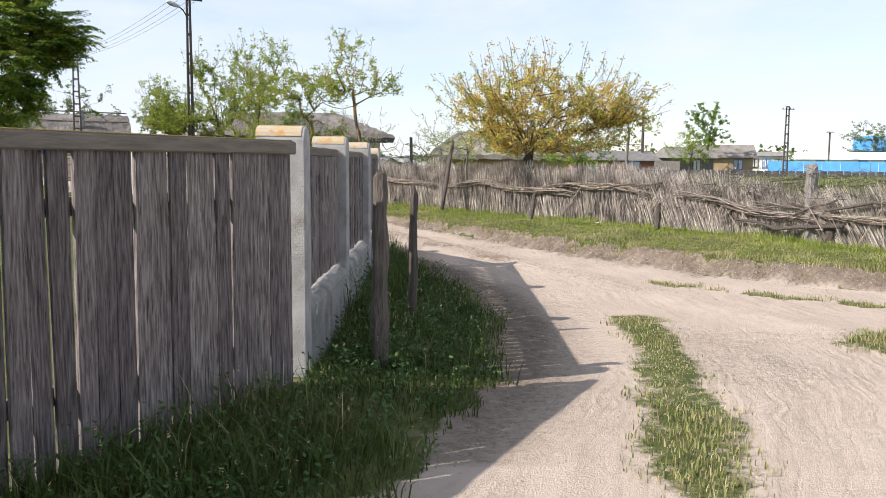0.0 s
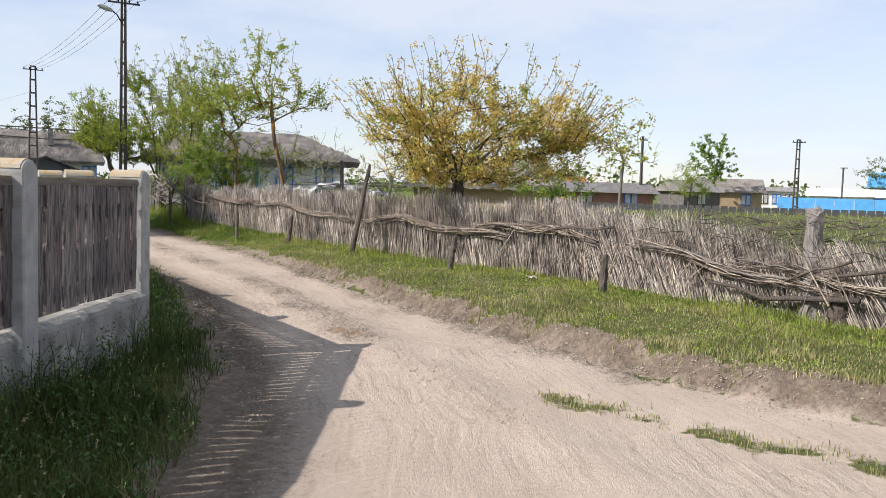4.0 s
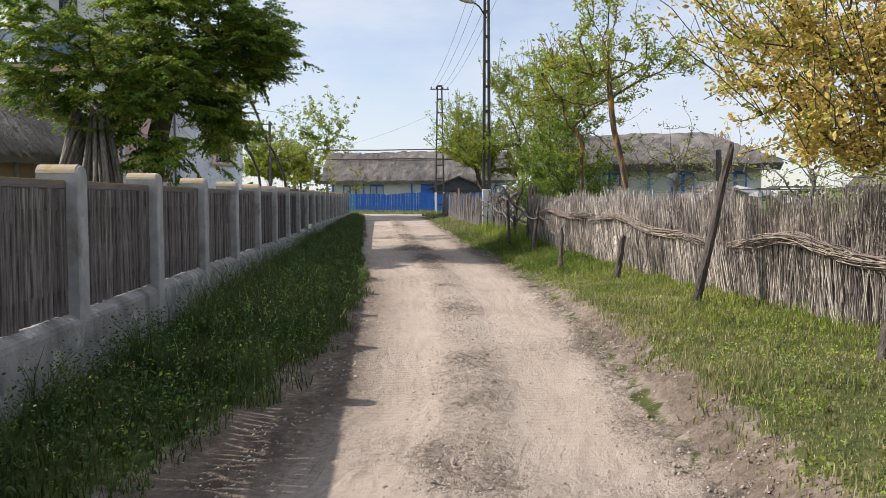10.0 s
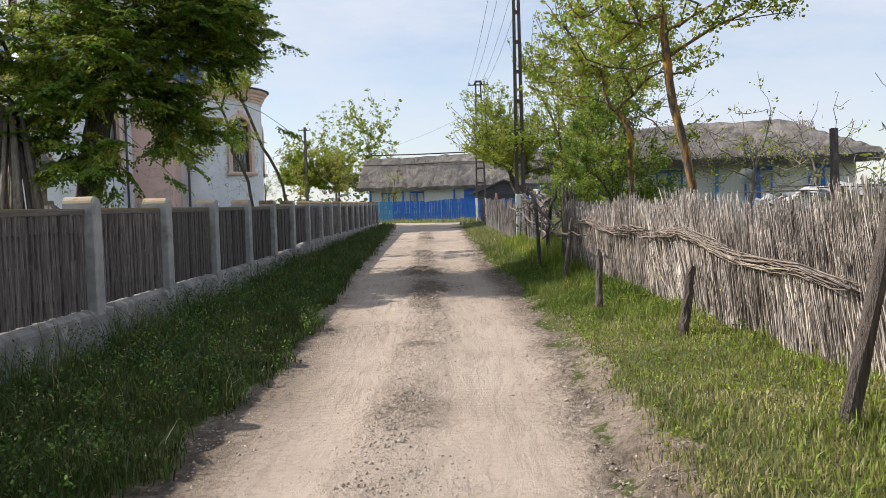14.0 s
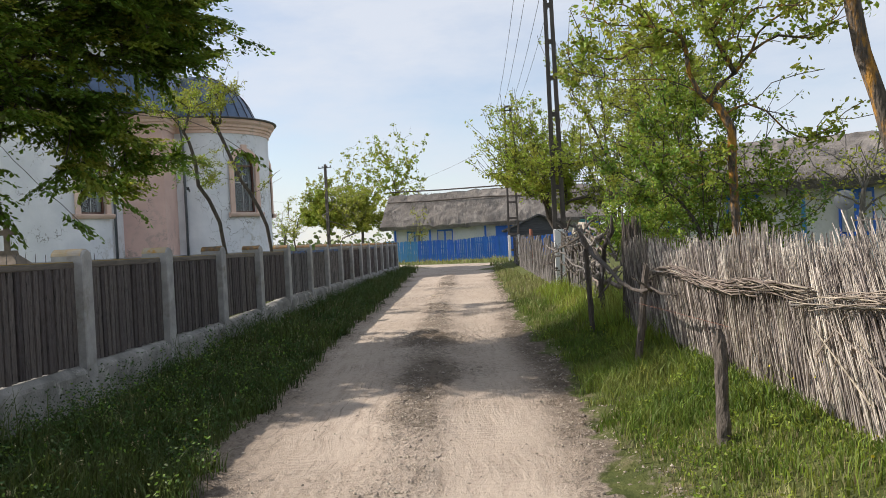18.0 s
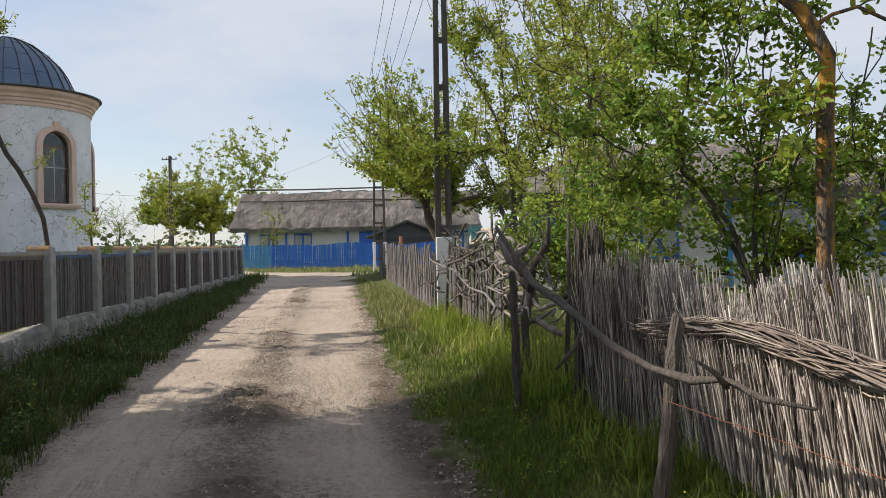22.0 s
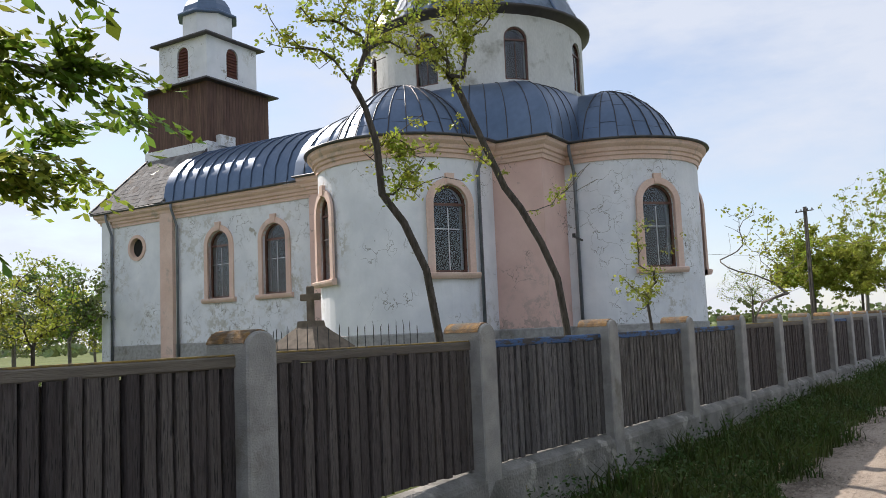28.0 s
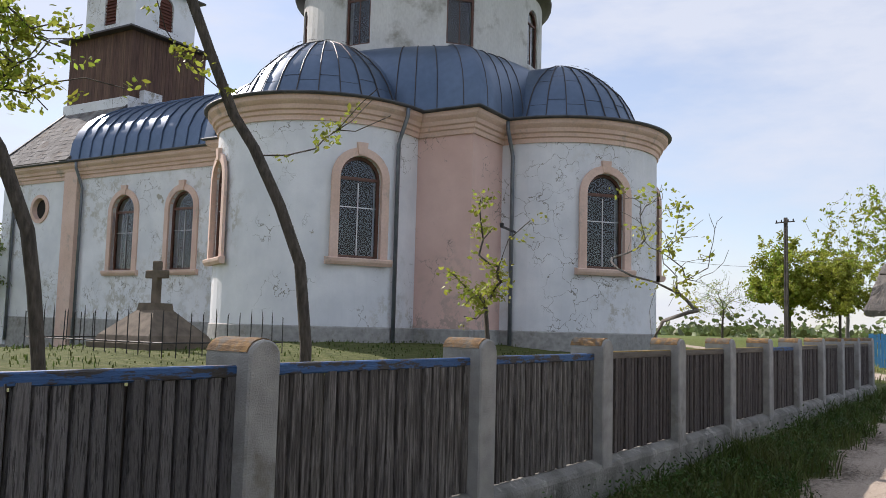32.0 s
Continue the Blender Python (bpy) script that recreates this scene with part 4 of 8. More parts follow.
weeds("bank_weeds", scatter(9000, (-9, 9, 10, 31), in_right_bank), LEAF_FRESH, "small leafy weeds on the sunny bank", 0.013, 0.12)


# ---- trees ----
def tree(name, base, trunk_pts, lobes, n_tips, leaves, leaf_size, mats, label, trunk_r=0.12, seed=1, spread=0.22, wiggle=0.10, tip_r=0.004, bark_smooth=True, category="tree", bare_tips=0.0, droop=0.2, step=0.28, leaf_long=1.9, shoots=0, shoot_len=0.7, shoot_up=0.8, tuft=6, limbs=0, taper=0.70, guides=(), spray=0):
    """A tree: a trunk through points, limbs that reach out to tips inside the crown's lobes (x, y, z, rx, ry, rz), and leaves about the tips."""
    r = np.random.default_rng(seed)
    nodes, parents = [], []
    base = np.array(base, float)
    prev = -1
    tp = [np.array(p, float) for p in trunk_pts]
    for a, b in zip(tp[:-1], tp[1:]):
        m = max(1, int(np.linalg.norm(b - a) / step))
        for i in range(m):
            nodes.append(a + (b - a) * i / m + r.normal(size=3) * 0.012 * (len(nodes) > 0))
            parents.append(prev)
            prev = len(nodes) - 1
    nodes.append(tp[-1])
    parents.append(prev)
    start = max(0, int(len(nodes) * 0.55))
    n_trunk = len(nodes)
    allowed = list(range(start, len(nodes)))
    vol = np.array([l[3] * l[4] * l[5] for l in lobes]) ** 0.65
    vol = vol / vol.sum()
    tips = []
    for i in range(n_tips):
        l = lobes[r.choice(len(lobes), p=vol)]
        d = r.normal(size=3)
        d /= np.linalg.norm(d)
        tips.append(np.array(l[:3]) + d * np.array(l[3:6]) * r.uniform(0.15, 1.0) ** 0.55)
    top = np.array(tp[-1])
    tips.sort(key=lambda p: np.linalg.norm(p - top))
    pos = np.array(nodes + [np.zeros(3)] * ((n_tips + shoots + limbs + sum(len(g) for g in guides)) * 12))
    cnt = len(nodes)
    way = np.zeros((len(pos), 3))
    way[:cnt] = (0, 0, 1)
    ok = np.zeros(len(pos), bool)
    ok[start:cnt] = True
    ends = []

    def grow(j, p, cnt, bend):
        a = pos[j].copy()
        L = np.linalg.norm(p - a)
        m = int(min(11, max(2, L / step)))
        last = j
        side_way = way[j] - (p - a) / max(L, 1e-6) * np.dot(way[j], (p - a) / max(L, 1e-6))
        bow = r.normal(size=3) * wiggle * L * 0.35 + side_way * L * bend
        for i in range(1, m + 1):
            f = i / m
            pos[cnt] = a + (p - a) * f + bow * math.sin(math.pi * f) + (r.normal(size=3) * wiggle * 0.16 * (f < 1))
            d = pos[cnt] - pos[last]
            way[cnt] = d / (np.linalg.norm(d) + 1e-9)
            parents.append(last)
            ok[cnt] = True
            last = cnt
            cnt += 1
        ends.append(last)
        return cnt

    # the main limbs fan out first, like the ribs of a vase
    lo, hi = np.array([np.array(l[:3]) - l[3:6] for l in lobes]).min(0), np.array([np.array(l[:3]) + l[3:6] for l in lobes]).max(0)
    cen, ext = (lo + hi) / 2, (hi - lo) / 2
    for i in range(limbs):
        az = 2 * math.pi * (i + r.uniform(-0.25, 0.25)) / limbs
        ring = 0.62 if i % 3 else 0.28
        p = cen + ext * np.array([math.cos(az) * ring, math.sin(az) * ring, r.uniform(0.0, 0.35) + 0.3 * (i % 3 == 0)])
        cnt = grow(n_trunk - 1 - int(r.integers(0, max(1, (n_trunk - start) // 2))), p, cnt, 0.14)
    guided = []
    for path in guides:
        j = int(np.argmin(np.linalg.norm(pos[:cnt] - np.array(path[0]), axis=1)))
        for p in path:
            cnt = grow(j, np.array(p, float), cnt, 0.04)
            j = cnt - 1
        guided.append(j)
    ends.clear()
    ends.extend(guided)
    for p in tips:
        v = p - pos[:cnt]
        d = np.linalg.norm(v, axis=1) + 1e-6
        cosang = (v * way[:cnt]).sum(1) / d
        d = d * (1 + 0.9 * (1 - cosang)) + 0.35 * np.maximum(0, -v[:, 2])
        d[~ok[:cnt]] = 1e9
        cnt = grow(int(np.argmin(d)), p, cnt, 0.16)
    mid_c = np.array([(l[0], l[1], l[2]) for l in lobes]).mean(0)
    outer = sorted(ends, key=lambda e: -np.linalg.norm((pos[e] - mid_c) * np.array([1, 1, 1.4])))[:max(1, int(len(ends) * 0.6))]
    for i in range(shoots):
        e = int(outer[r.integers(len(outer))])
        o = pos[e] - np.array(tp[-1])
        o = o / (np.linalg.norm(o) + 1e-6)
        v = way[e] * 0.5 + o * 0.7 + np.array([0, 0, shoot_up]) + r.normal(size=3) * 0.28
        v /= np.linalg.norm(v)
        cnt = grow(e, pos[e] + v * shoot_len * r.uniform(0.4, 1.25), cnt, 0.05)
    load = np.zeros(cnt)
    for e in ends:
        load[e] += 1
    for i in range(cnt - 1, 0, -1):
        if parents[i] >= 0:
            load[parents[i]] += load[i]
    rad = tip_r + (trunk_r - tip_r) * (load / max(1.0, load[0])) ** taper
    bt = Builder()
    kids = {}
    for i in range(cnt):
        kids.setdefault(parents[i], []).append(i)
    # follow the stoutest child to draw each limb as one tube
    stack = [(0, -1)]
    while stack:
        i, frm = stack.pop()
        chain, rs = ([pos[frm], pos[i]], [min(rad[frm], rad[i] * 1.25), rad[i]]) if frm >= 0 else ([pos[i]], [rad[i] * 1.35])
        cur = i
        while kids.get(cur):
            ks = sorted(kids[cur], key=lambda q: -load[q])
            for q in ks[1:]:
                stack.append((q, cur))
            cur = ks[0]
            chain.append(pos[cur])
            rs.append(rad[cur])
        if len(chain) > 1:
            bt.tube(chain, rs, 8 if rs[0] > 0.05 else (5 if rs[0] > 0.012 else 3), cap=False)
    tr = tagged(new(name), label, category)
    tr.matrix_world = pose(*base)
    inv = Matrix.Translation(base).inverted()
    t_ob = part("trunk", bt, mats[0], tr, smooth=bark_smooth, at=inv)
    if leaves:
        keep = [e for e in ends if r.uniform() > bare_tips]
        groups = mats[1:]
        chunk = max(1, leaves // max(1, len(keep)))
        for gi, mt in enumerate(groups):
            es = keep[gi::len(groups)]
            if not es:
                continue
            cs, ways, ups = [], [], []
            for e in es:
                if spray:
                    # flat sprays: short side twigs to both sides of the twig, with leaves in two rows
                    m = way[e] * np.array([1, 1, 0.45])
                    m = m / (np.linalg.norm(m) + 1e-9)
                    for q in range(spray):
                        a = r.uniform(0.25, 0.95) * (1 if q % 2 else -1) if q else 0.0
                        w = np.array([m[0] * math.cos(a) - m[1] * math.sin(a), m[0] * math.sin(a) + m[1] * math.cos(a), m[2] - r.uniform(0.0, 0.35)])
                        w = w / np.linalg.norm(w)
                        L = r.uniform(0.22, 0.52)
                        nl = max(3, int(L / 0.030))
                        f = (np.arange(nl) + r.uniform(0, 1, nl)) / nl * L
                        sd = np.array([-w[1], w[0], 0.0]) * np.where(np.arange(nl) % 2, 1, -1)[:, None]
                        st = pos[e] - m * r.uniform(0, 0.30) * (q > 0)
                        cs.append(st + w * f[:, None] + np.array([0, 0, -0.35]) * (f * f)[:, None] + sd * leaf_size * 0.8 + r.normal(size=(nl, 3)) * 0.012)
                        ways.append(sd * 0.8 + w * 0.7 + r.normal(size=(nl, 3)) * 0.28 - np.array([0, 0, 0.30]))
                        ups.append(np.array([0, 0, 1.0]) + r.normal(size=(nl, 3)) * 0.42)
                    continue
                chain = [pos[e]]
                q = e
                while len(chain) < 5 and parents[q] >= n_trunk:
                    q = parents[q]
                    chain.append(pos[q])
                chain = np.array(chain)
                # leaves stand in small tufts along the last stretch of the twig
                nt = max(2, chunk // tuft)
                f = r.uniform(0, 1, nt) ** 1.25 * (len(chain) - 1)
                i0 = np.minimum(f.astype(int), max(0, len(chain) - 2))
                i1 = np.minimum(i0 + 1, len(chain) - 1)
                c0 = chain[i0] + (chain[i1] - chain[i0]) * (f - i0)[:, None] + r.normal(size=(nt, 3)) * spread * 0.55
                c = np.repeat(c0, max(1, chunk // nt), 0)
                cs.append(c + np.clip(r.normal(size=c.shape), -1.8, 1.8) * spread * 0.5 * np.array([1, 1, 0.75]))
            me = leaf_mesh("crown", np.concatenate(cs), leaf_size, mt, leaf_long, 0.0 if spray else droop, np.concatenate(ways) if spray else None, np.concatenate(ups) if spray else None)
            part("crown", me, mt, tr, at=inv)
    return tr


# clods of dry earth in the wheel tracks and along the broken edges
CLOD = material("dry_clod", [(0.24, 0.198, 0.155), (0.40, 0.342, 0.28)], 30, rough=0.95, bump=0.5, fine=120, vary=0.3, world_space=True)


def clods(name, n, box, weight, size, label):
    p = np.stack([rng.uniform(box[0], box[1], n), rng.uniform(box[2], box[3], n)], 1)
    p = p[rng.uniform(size=n) < weight(p[:, 0], p[:, 1])]
    k = len(p)
    base = np.array([(1, 0, 0), (0, 1, 0), (-1, 0, 0), (0, -1, 0), (0, 0, 0.8), (0.6, 0.6, 0.45), (-0.6, 0.5, 0.5), (0.1, -0.6, 0.5)])
    tri = np.array([(0, 1, 5), (1, 2, 6), (2, 3, 7), (3, 0, 7), (0, 5, 7), (5, 1, 6), (2, 7, 6), (5, 6, 4), (6, 7, 4), (7, 5, 4)])
    sz = size * np.exp(np.clip(rng.normal(0, 0.40, k), -1.2, 0.55))
    a = rng.uniform(0, 6.28, k)
    v = base[None] * (1 + 0.35 * rng.normal(size=(k, 8, 3)))
    x = v[..., 0] * np.cos(a)[:, None] - v[..., 1] * np.sin(a)[:, None]
    y = v[..., 0] * np.sin(a)[:, None] + v[..., 1] * np.cos(a)[:, None]
    z = height(p[:, 0], p[:, 1])
    vv = np.stack([p[:, 0, None] + x * sz[:, None], p[:, 1, None] + y * sz[:, None], z[:, None] + (v[..., 2] - 0.15) * sz[:, None]], -1)
    f = (np.arange(k) * 8)[:, None, None] + tri[None]
    tagged(new(name, array_mesh(name, vv.reshape(-1, 3), f.reshape(-1, 3), CLOD)), label, "earth clods", kind="stuff")


def churned(x, y):
    i, a, b = lane_mask(x, y)
    m = (a - b) / 2
    return np.where((i > 0.02) & (y > 10), np.exp(-(m / 0.26) ** 2) * 0.9 + np.exp(-(b / 0.28) ** 2) * 0.9 + np.exp(-(a / 0.3) ** 2) * 0.6 + 0.04, 0) * (0.35 + 0.65 * (wobble(x, y, 0.9) > -0.15))


def bank_edge(x, y):
    i, a, b = lane_mask(x, y)
    return np.exp(-((b + 0.10) / 0.17) ** 2) * (a > 0.4) * (0.25 + 0.75 * smoothstep(27, 15, y)) * (0.4 + 0.6 * (wobble(x, y, 1.3) > -0.1))


clods("earth_clods", 520000, (-18, 6, 9, 42), churned, 0.0078, "loose clods of dry earth along the wheel tracks")
clods("crown_clods", 60000, (-18, 6, 11, 42), churned, 0.0095, "larger lumps of dry earth along the wheel tracks")
clods("bank_clods", 700000, (-12, 9, 8, 36), bank_edge, 0.0075, "crumbled earth along the cut edge of the bank")
clods("lane_gravel", 30000, (-3, 6, 1.5, 13), lambda x, y: 0.25 * (lane_mask(x, y)[0] > 0.05), 0.005, "fine gravel on the crossing")


# ---- lane fence ----
def post_mesh(w=0.195, d=0.30, h=1.71):
    """A cast post with an arched head, its broad sides across the fence."""
    b = Builder()
    arc = [(-w / 2, 0), (w / 2, 0)] + [(w / 2 * math.cos(a), h - w * 0.42 + w * 0.42 * math.sin(a)) for a in [math.pi * i / 12 for i in range(13)]]
    k = len(arc)
    e, mz = 0.010, h * 0.5
    small = [(x * (1 - 2 * e / w), mz + (z - mz) * (1 - e / mz)) for x, z in arc]
    vs = [(x, 0.085, z) for x, z in small] + [(x, 0.085 - e, z) for x, z in arc] + [(x, 0.085 - d, z) for x, z in arc]
    fs = [tuple(range(k - 1, -1, -1)), tuple(range(2 * k, 3 * k))] + [(r + i, r + (i + 1) % k, r + k + (i + 1) % k, r + k + i) for r in (0, k) for i in range(k)]
    return b.add(vs, fs).mesh("shaft", CONCRETE)


def cap_mesh(w=0.203, d=0.25, h=1.716):
    b = Builder()
    arc = [(w / 2 * math.cos(a), h - w * 0.42 + w * 0.43 * math.sin(a)) for a in [math.pi * (0.08 + 0.84 * i / 8) for i in range(9)]]
    rows = [[(x, y, z) for x, z in arc] for y in (0.06, 0.0, -0.1, -0.219)]
    low = [[(x * 0.97, y, z - 0.008) for x, z in arc] for y in (-0.219, 0.06)]
    return b.grid([low[1]] + rows + [low[0]]).mesh("cap", LICHEN_CAP)


POST, CAP, CAP_PALE = post_mesh(), cap_mesh(), cap_mesh()
CAP_PALE.materials[0] = OCHRE_CAP


def fence_post(x, y, rz, z, cap=False):
    p = thing("fence_post", (x, y, z), rz, "grey cast concrete fence post with an arched" + (" lichen-brown head" if cap else " head"), "fence post", "posts of the churchyard fence")
    part("shaft", POST, CONCRETE, p)
    part("cap", CAP if cap else CAP_PALE, None, p, "lichen-crusted brown cap" if cap else "ochre-lichened cap")
    return p


def plank_meshes(h, w, mat, n=5, t=0.03, name="plank", slot=False):
    out = []
    r = random.Random(int(h * 100) + int(w * 1000))
    for i in range(n):
        b = Builder()
        a, c = w * (0.5 + r.uniform(-0.03, 0.03)), w * (0.5 + r.uniform(-0.03, 0.03))
        m1, m2 = r.uniform(-0.03, 0.03) * w, r.uniform(-0.03, 0.03) * w
        lv = [(0, a), (h * 0.33, a + m1), (h * 0.66, c + m2), (h + r.uniform(-0.006, 0.006), c)]
        if slot:
            # the edges are cut back in two stretches, which leaves slots between the planks
            u1, u2, u3 = r.uniform(0.46, 0.52), r.uniform(0.80, 0.85), r.uniform(0.14, 0.2)
            w0, w1 = w * 0.497, w * 0.497 - slot / 2
            lv = [(0, w0), (h * 0.02, w1), (h * u3, w1), (h * (u3 + 0.02), w0), (h * u1, w0), (h * (u1 + 0.03), w1), (h * u2, w1), (h * (u2 + 0.02), w0), (h + r.uniform(-0.006, 0.006), w0)]
        rows = []
        for z, q in lv:
            half_edge = [(q, -t / 2), (q - 0.001, -t * 0.42), (q - 0.0050, t * 0.32), (q - 0.0095, t / 2)]
            rows.append([(-u, v, z) for u, v in half_edge] + [(u, v, z) for u, v in half_edge[::-1]])
        b.grid(rows, closed=True)
        e = 8 * (len(lv) - 1)
        b.f += [tuple(range(7, -1, -1)), tuple(e + i for i in range(8))]
        b.mi += [0, 0]
        out.append(b.mesh(name, mat))
    return out


PLANKS = {"mid": plank_meshes(0.80, 0.088, PLANK, slot=0.020), "dark": plank_meshes(0.80, 0.088, PLANK_DARK), "grey": plank_meshes(0.80, 0.088, PLANK_GREY), "blue": plank_meshes(0.80, 0.088, PLANK_BLUE)}
prnd = random.Random(11)
plank_fence = thing("plank_fence", (0, 0, 0), 0, "weathered dark plank fence between concrete posts round the churchyard", "fence")


def plank_panel(p0, p1, z, count, planks, rail_mat, top=1.535, bottom=0.62, gap=0.009, label="", lined=False):
    """A panel of upright planks under a top rail, hung between two posts."""
    dx, dy = p1[0] - p0[0], p1[1] - p0[1]
    L = math.hypot(dx, dy)
    rz = math.atan2(dy, dx)
    t = tagged(new("panel"), label)
    t.parent = plank_fence
    t.matrix_basis = pose((p0[0] + p1[0]) / 2, (p0[1] + p1[1]) / 2, z, 0, 0, math.degrees(rz))
    b = Builder().box((0, -0.012, top + 0.0295), (L - 0.10, 0.066, 0.056), bevel=0.007)
    part("top_rail", b, RAIL if rail_mat is RAIL_LICHEN else rail_mat, t)
    if rail_mat is RAIL_LICHEN:
        part("lichen", Builder().box((0, -0.012, top + 0.0615), (L - 0.14, 0.055, 0.010), bevel=0.003), RAIL_LICHEN, t, "yellow lichen crust on the rail")
    for zz in (bottom + 0.16, top - 0.17):
        part("back_bar", Builder().box((0, -0.0500, zz), (L - 0.12, 0.035, 0.06)), RAIL, t)
    if lined:
        # added sheet, not a known part: keeps the gaps between planks dark
        part("lining", Builder().box((0, -0.0285, (top + bottom) / 2), (L - 0.16, 0.006, top - bottom - 0.03)), STAKE, t, "dark backing sheet added behind the planks to darken the gaps")
    step = (L - 0.17) / count
    for i in range(count):
        me = prnd.choice(planks)
        m = pose(-L / 2 + 0.085 + (i + 0.5) * step, prnd.uniform(-0.009, 0.007), bottom + prnd.uniform(-0.004, 0.01), prnd.uniform(-0.5, 0.5), prnd.uniform(-0.35, 0.35), prnd.uniform(-2, 2))
        part("plank", me, None, t, at=m @ Matrix.Diagonal((step * (1 - gap / step * (1.1 if prnd.random() < 0.25 else 0.62)) / 0.088, 1.1, (top - bottom + 0.006) / 0.80, 1)))
    return t


def along_fence(s, off=0.0):
    return (FA.x + FU.x * s + FN.x * off, FA.y + FU.y * s + FN.y * off)


POST_S = [q - 0.165 * (q > 0) for q in [0.0, 2.33, 4.42, 6.50, 8.58, 10.66, 12.78, 14.88, 16.96, 19.02, 21.04, 23.06, 25.08, 27.02, 28.88, 30.66, 32.38, 34.1, 35.8, 37.5, 39.2, 40.9, 42.6]]
FRZ = math.atan2(FU.y, FU.x)


def wall_top(x, y):
    """Height of the footing wall, which steps up along the churchyard."""
    s = (x - FA.x) * FU.x + (y - FA.y) * FU.y
    return float(np.interp(s, [0, 18.5, 20.5, 22.9, 60], [0.618, 0.63, 0.66, 0.735, 0.735]))


def fence_z(y):
    return np.interp(y, [0, 12, 30, 40, 50], [0.0, -0.03, 0.0, 0.02, 0.06])


for i, s in enumerate(POST_S):
    x, y = along_fence(s)
    # the shaft's front looks to the lane; the local y axis points that way
    fence_post(x + 0.02 * (i == 0), y + 0.12 * (i == 0), FRZ + math.pi if i else -math.pi / 2, float(fence_z(y)), cap=i >= 9)
for i, (a, b) in enumerate(zip(POST_S[:-1], POST_S[1:])):
    p0, p1 = along_fence(b, -0.02), along_fence(a, -0.02)
    blue = i in (11, 12, 13, 17)
    kind = "grey" if i in (12, 13) else ("blue" if i == 11 else ("mid" if i < 6 else "dark"))
    lab = "weathered grey-brown plank fence panel" + (" under a worn blue rail" if blue else " under a mossy top rail")
    plank_panel(p0, p1, float(fence_z((p0[1] + p1[1]) / 2)), 21 if kind != "blue" else 23, PLANKS[kind], RAIL_BLUE if blue else RAIL_LICHEN, bottom=max(wall_top(*p0), wall_top(*p1)) + 0.004, label=lab, gap=0.005 if kind == "mid" else 0.016, lined=kind != "mid")


def plinth(p0, p1, label):
    """A rendered footing wall with a sloped top."""
    L = math.hypot(p1[0] - p0[0], p1[1] - p0[1])
    n = max(2, int(L / 0.4))
    rows = []
    r = random.Random(3)
    for i in range(n + 1):
        x = L * i / n
        q = r.uniform(-0.006, 0.006)
        zt = float(fence_z(p0[1] + (p1[1] - p0[1]) * i / n))
        tp = wall_top(p0[0] + (p1[0] - p0[0]) * i / n, p0[1] + (p1[1] - p0[1]) * i / n)
        rows.append([(x, 0.088 + q, -0.4), (x, 0.082 + q, zt + tp - 0.075), (x, 0.070 + q, zt + tp - 0.042 + q * 0.5), (x, 0.0, zt + tp - 0.004), (x, -0.09, zt + tp - 0.003), (x, -0.10, -0.4)])
    b = Builder().grid(rows)
    k = 6
    b.f += [tuple(range(k)), tuple(n * k + j for j in range(k - 1, -1, -1))]
    b.mi += [0, 0]
    ob = whole("fence_wall", b, PLINTH, label, "wall", smooth=False, kind="structure")
    ob.matrix_world = pose(p0[0], p0[1], 0, 0, 0, math.degrees(math.atan2(p1[1] - p0[1], p1[0] - p0[0])))
    return ob


plinth(along_fence(42.8, 0.0), along_fence(-0.05, 0.0), "stained rendered footing wall of the churchyard fence")

# the short fence beside the crossing
SIDE_Y = [5.28, 7.50, 9.74]
for y in SIDE_Y:
    fence_post(-0.93, y, -math.pi / 2, 0.0, False)
plinth((-0.93, 11.9), (-0.93, 5.22), "stained rendered footing wall beside the crossing")
WIDE = plank_meshes(0.80, 0.088, PLANK_BROWN, 5, 0.030, slot=0.017)
for a, b in zip(SIDE_Y, SIDE_Y[1:] + [11.88]):
    plank_panel((-0.94, b), (-0.94, a), 0.0, 15, WIDE, RAIL_LICHEN, bottom=0.62, label="weathered grey-brown plank panel with a lichened rail", gap=0.004)

# the tall boarded gate before it, planks down to the ground
GATE_A, GATE_B = (-2.30, 2.00), (-0.90, 4.99)
gx_, gy_ = GATE_B[0] - GATE_A[0], GATE_B[1] - GATE_A[1]
GL = math.hypot(gx_, gy_)
gate = thing("boarded_gate", ((GATE_A[0] + GATE_B[0]) / 2, (GATE_A[1] + GATE_B[1]) / 2, 0), math.atan2(gy_, gx_), "tall weathered grey-brown boarded gate with gaps between planks", "gate")
part("top_rail", Builder().box((0, -0.01, 1.575), (GL, 0.07, 0.075), bevel=0.008), RAIL, gate)
part("lichen", Builder().box((0, -0.01, 1.616), (GL - 0.05, 0.055, 0.008), bevel=0.003), RAIL_LICHEN, gate, "yellow lichen crust on the rail")
for zz in (0.5, 1.3):
    part("back_bar", Builder().box((0, 0.05, zz), (GL, 0.04, 0.08)), RAIL, gate)
LONG = plank_meshes(1.50, 0.112, PLANK_BROWN, 6, 0.024)
for i in range(29):
    st = GL / 29
    part("plank", prnd.choice(LONG), None, gate, at=pose(-GL / 2 + (i + 0.5) * st, prnd.uniform(-0.01, 0.006), 0.04 + prnd.uniform(0, 0.03), prnd.uniform(-0.5, 0.5), prnd.uniform(-0.5, 0.5), 0) @ Matrix.Diagonal((0.905 * st / 0.112 + prnd.uniform(-0.05, 0.02), 1.2, 1, 1)))
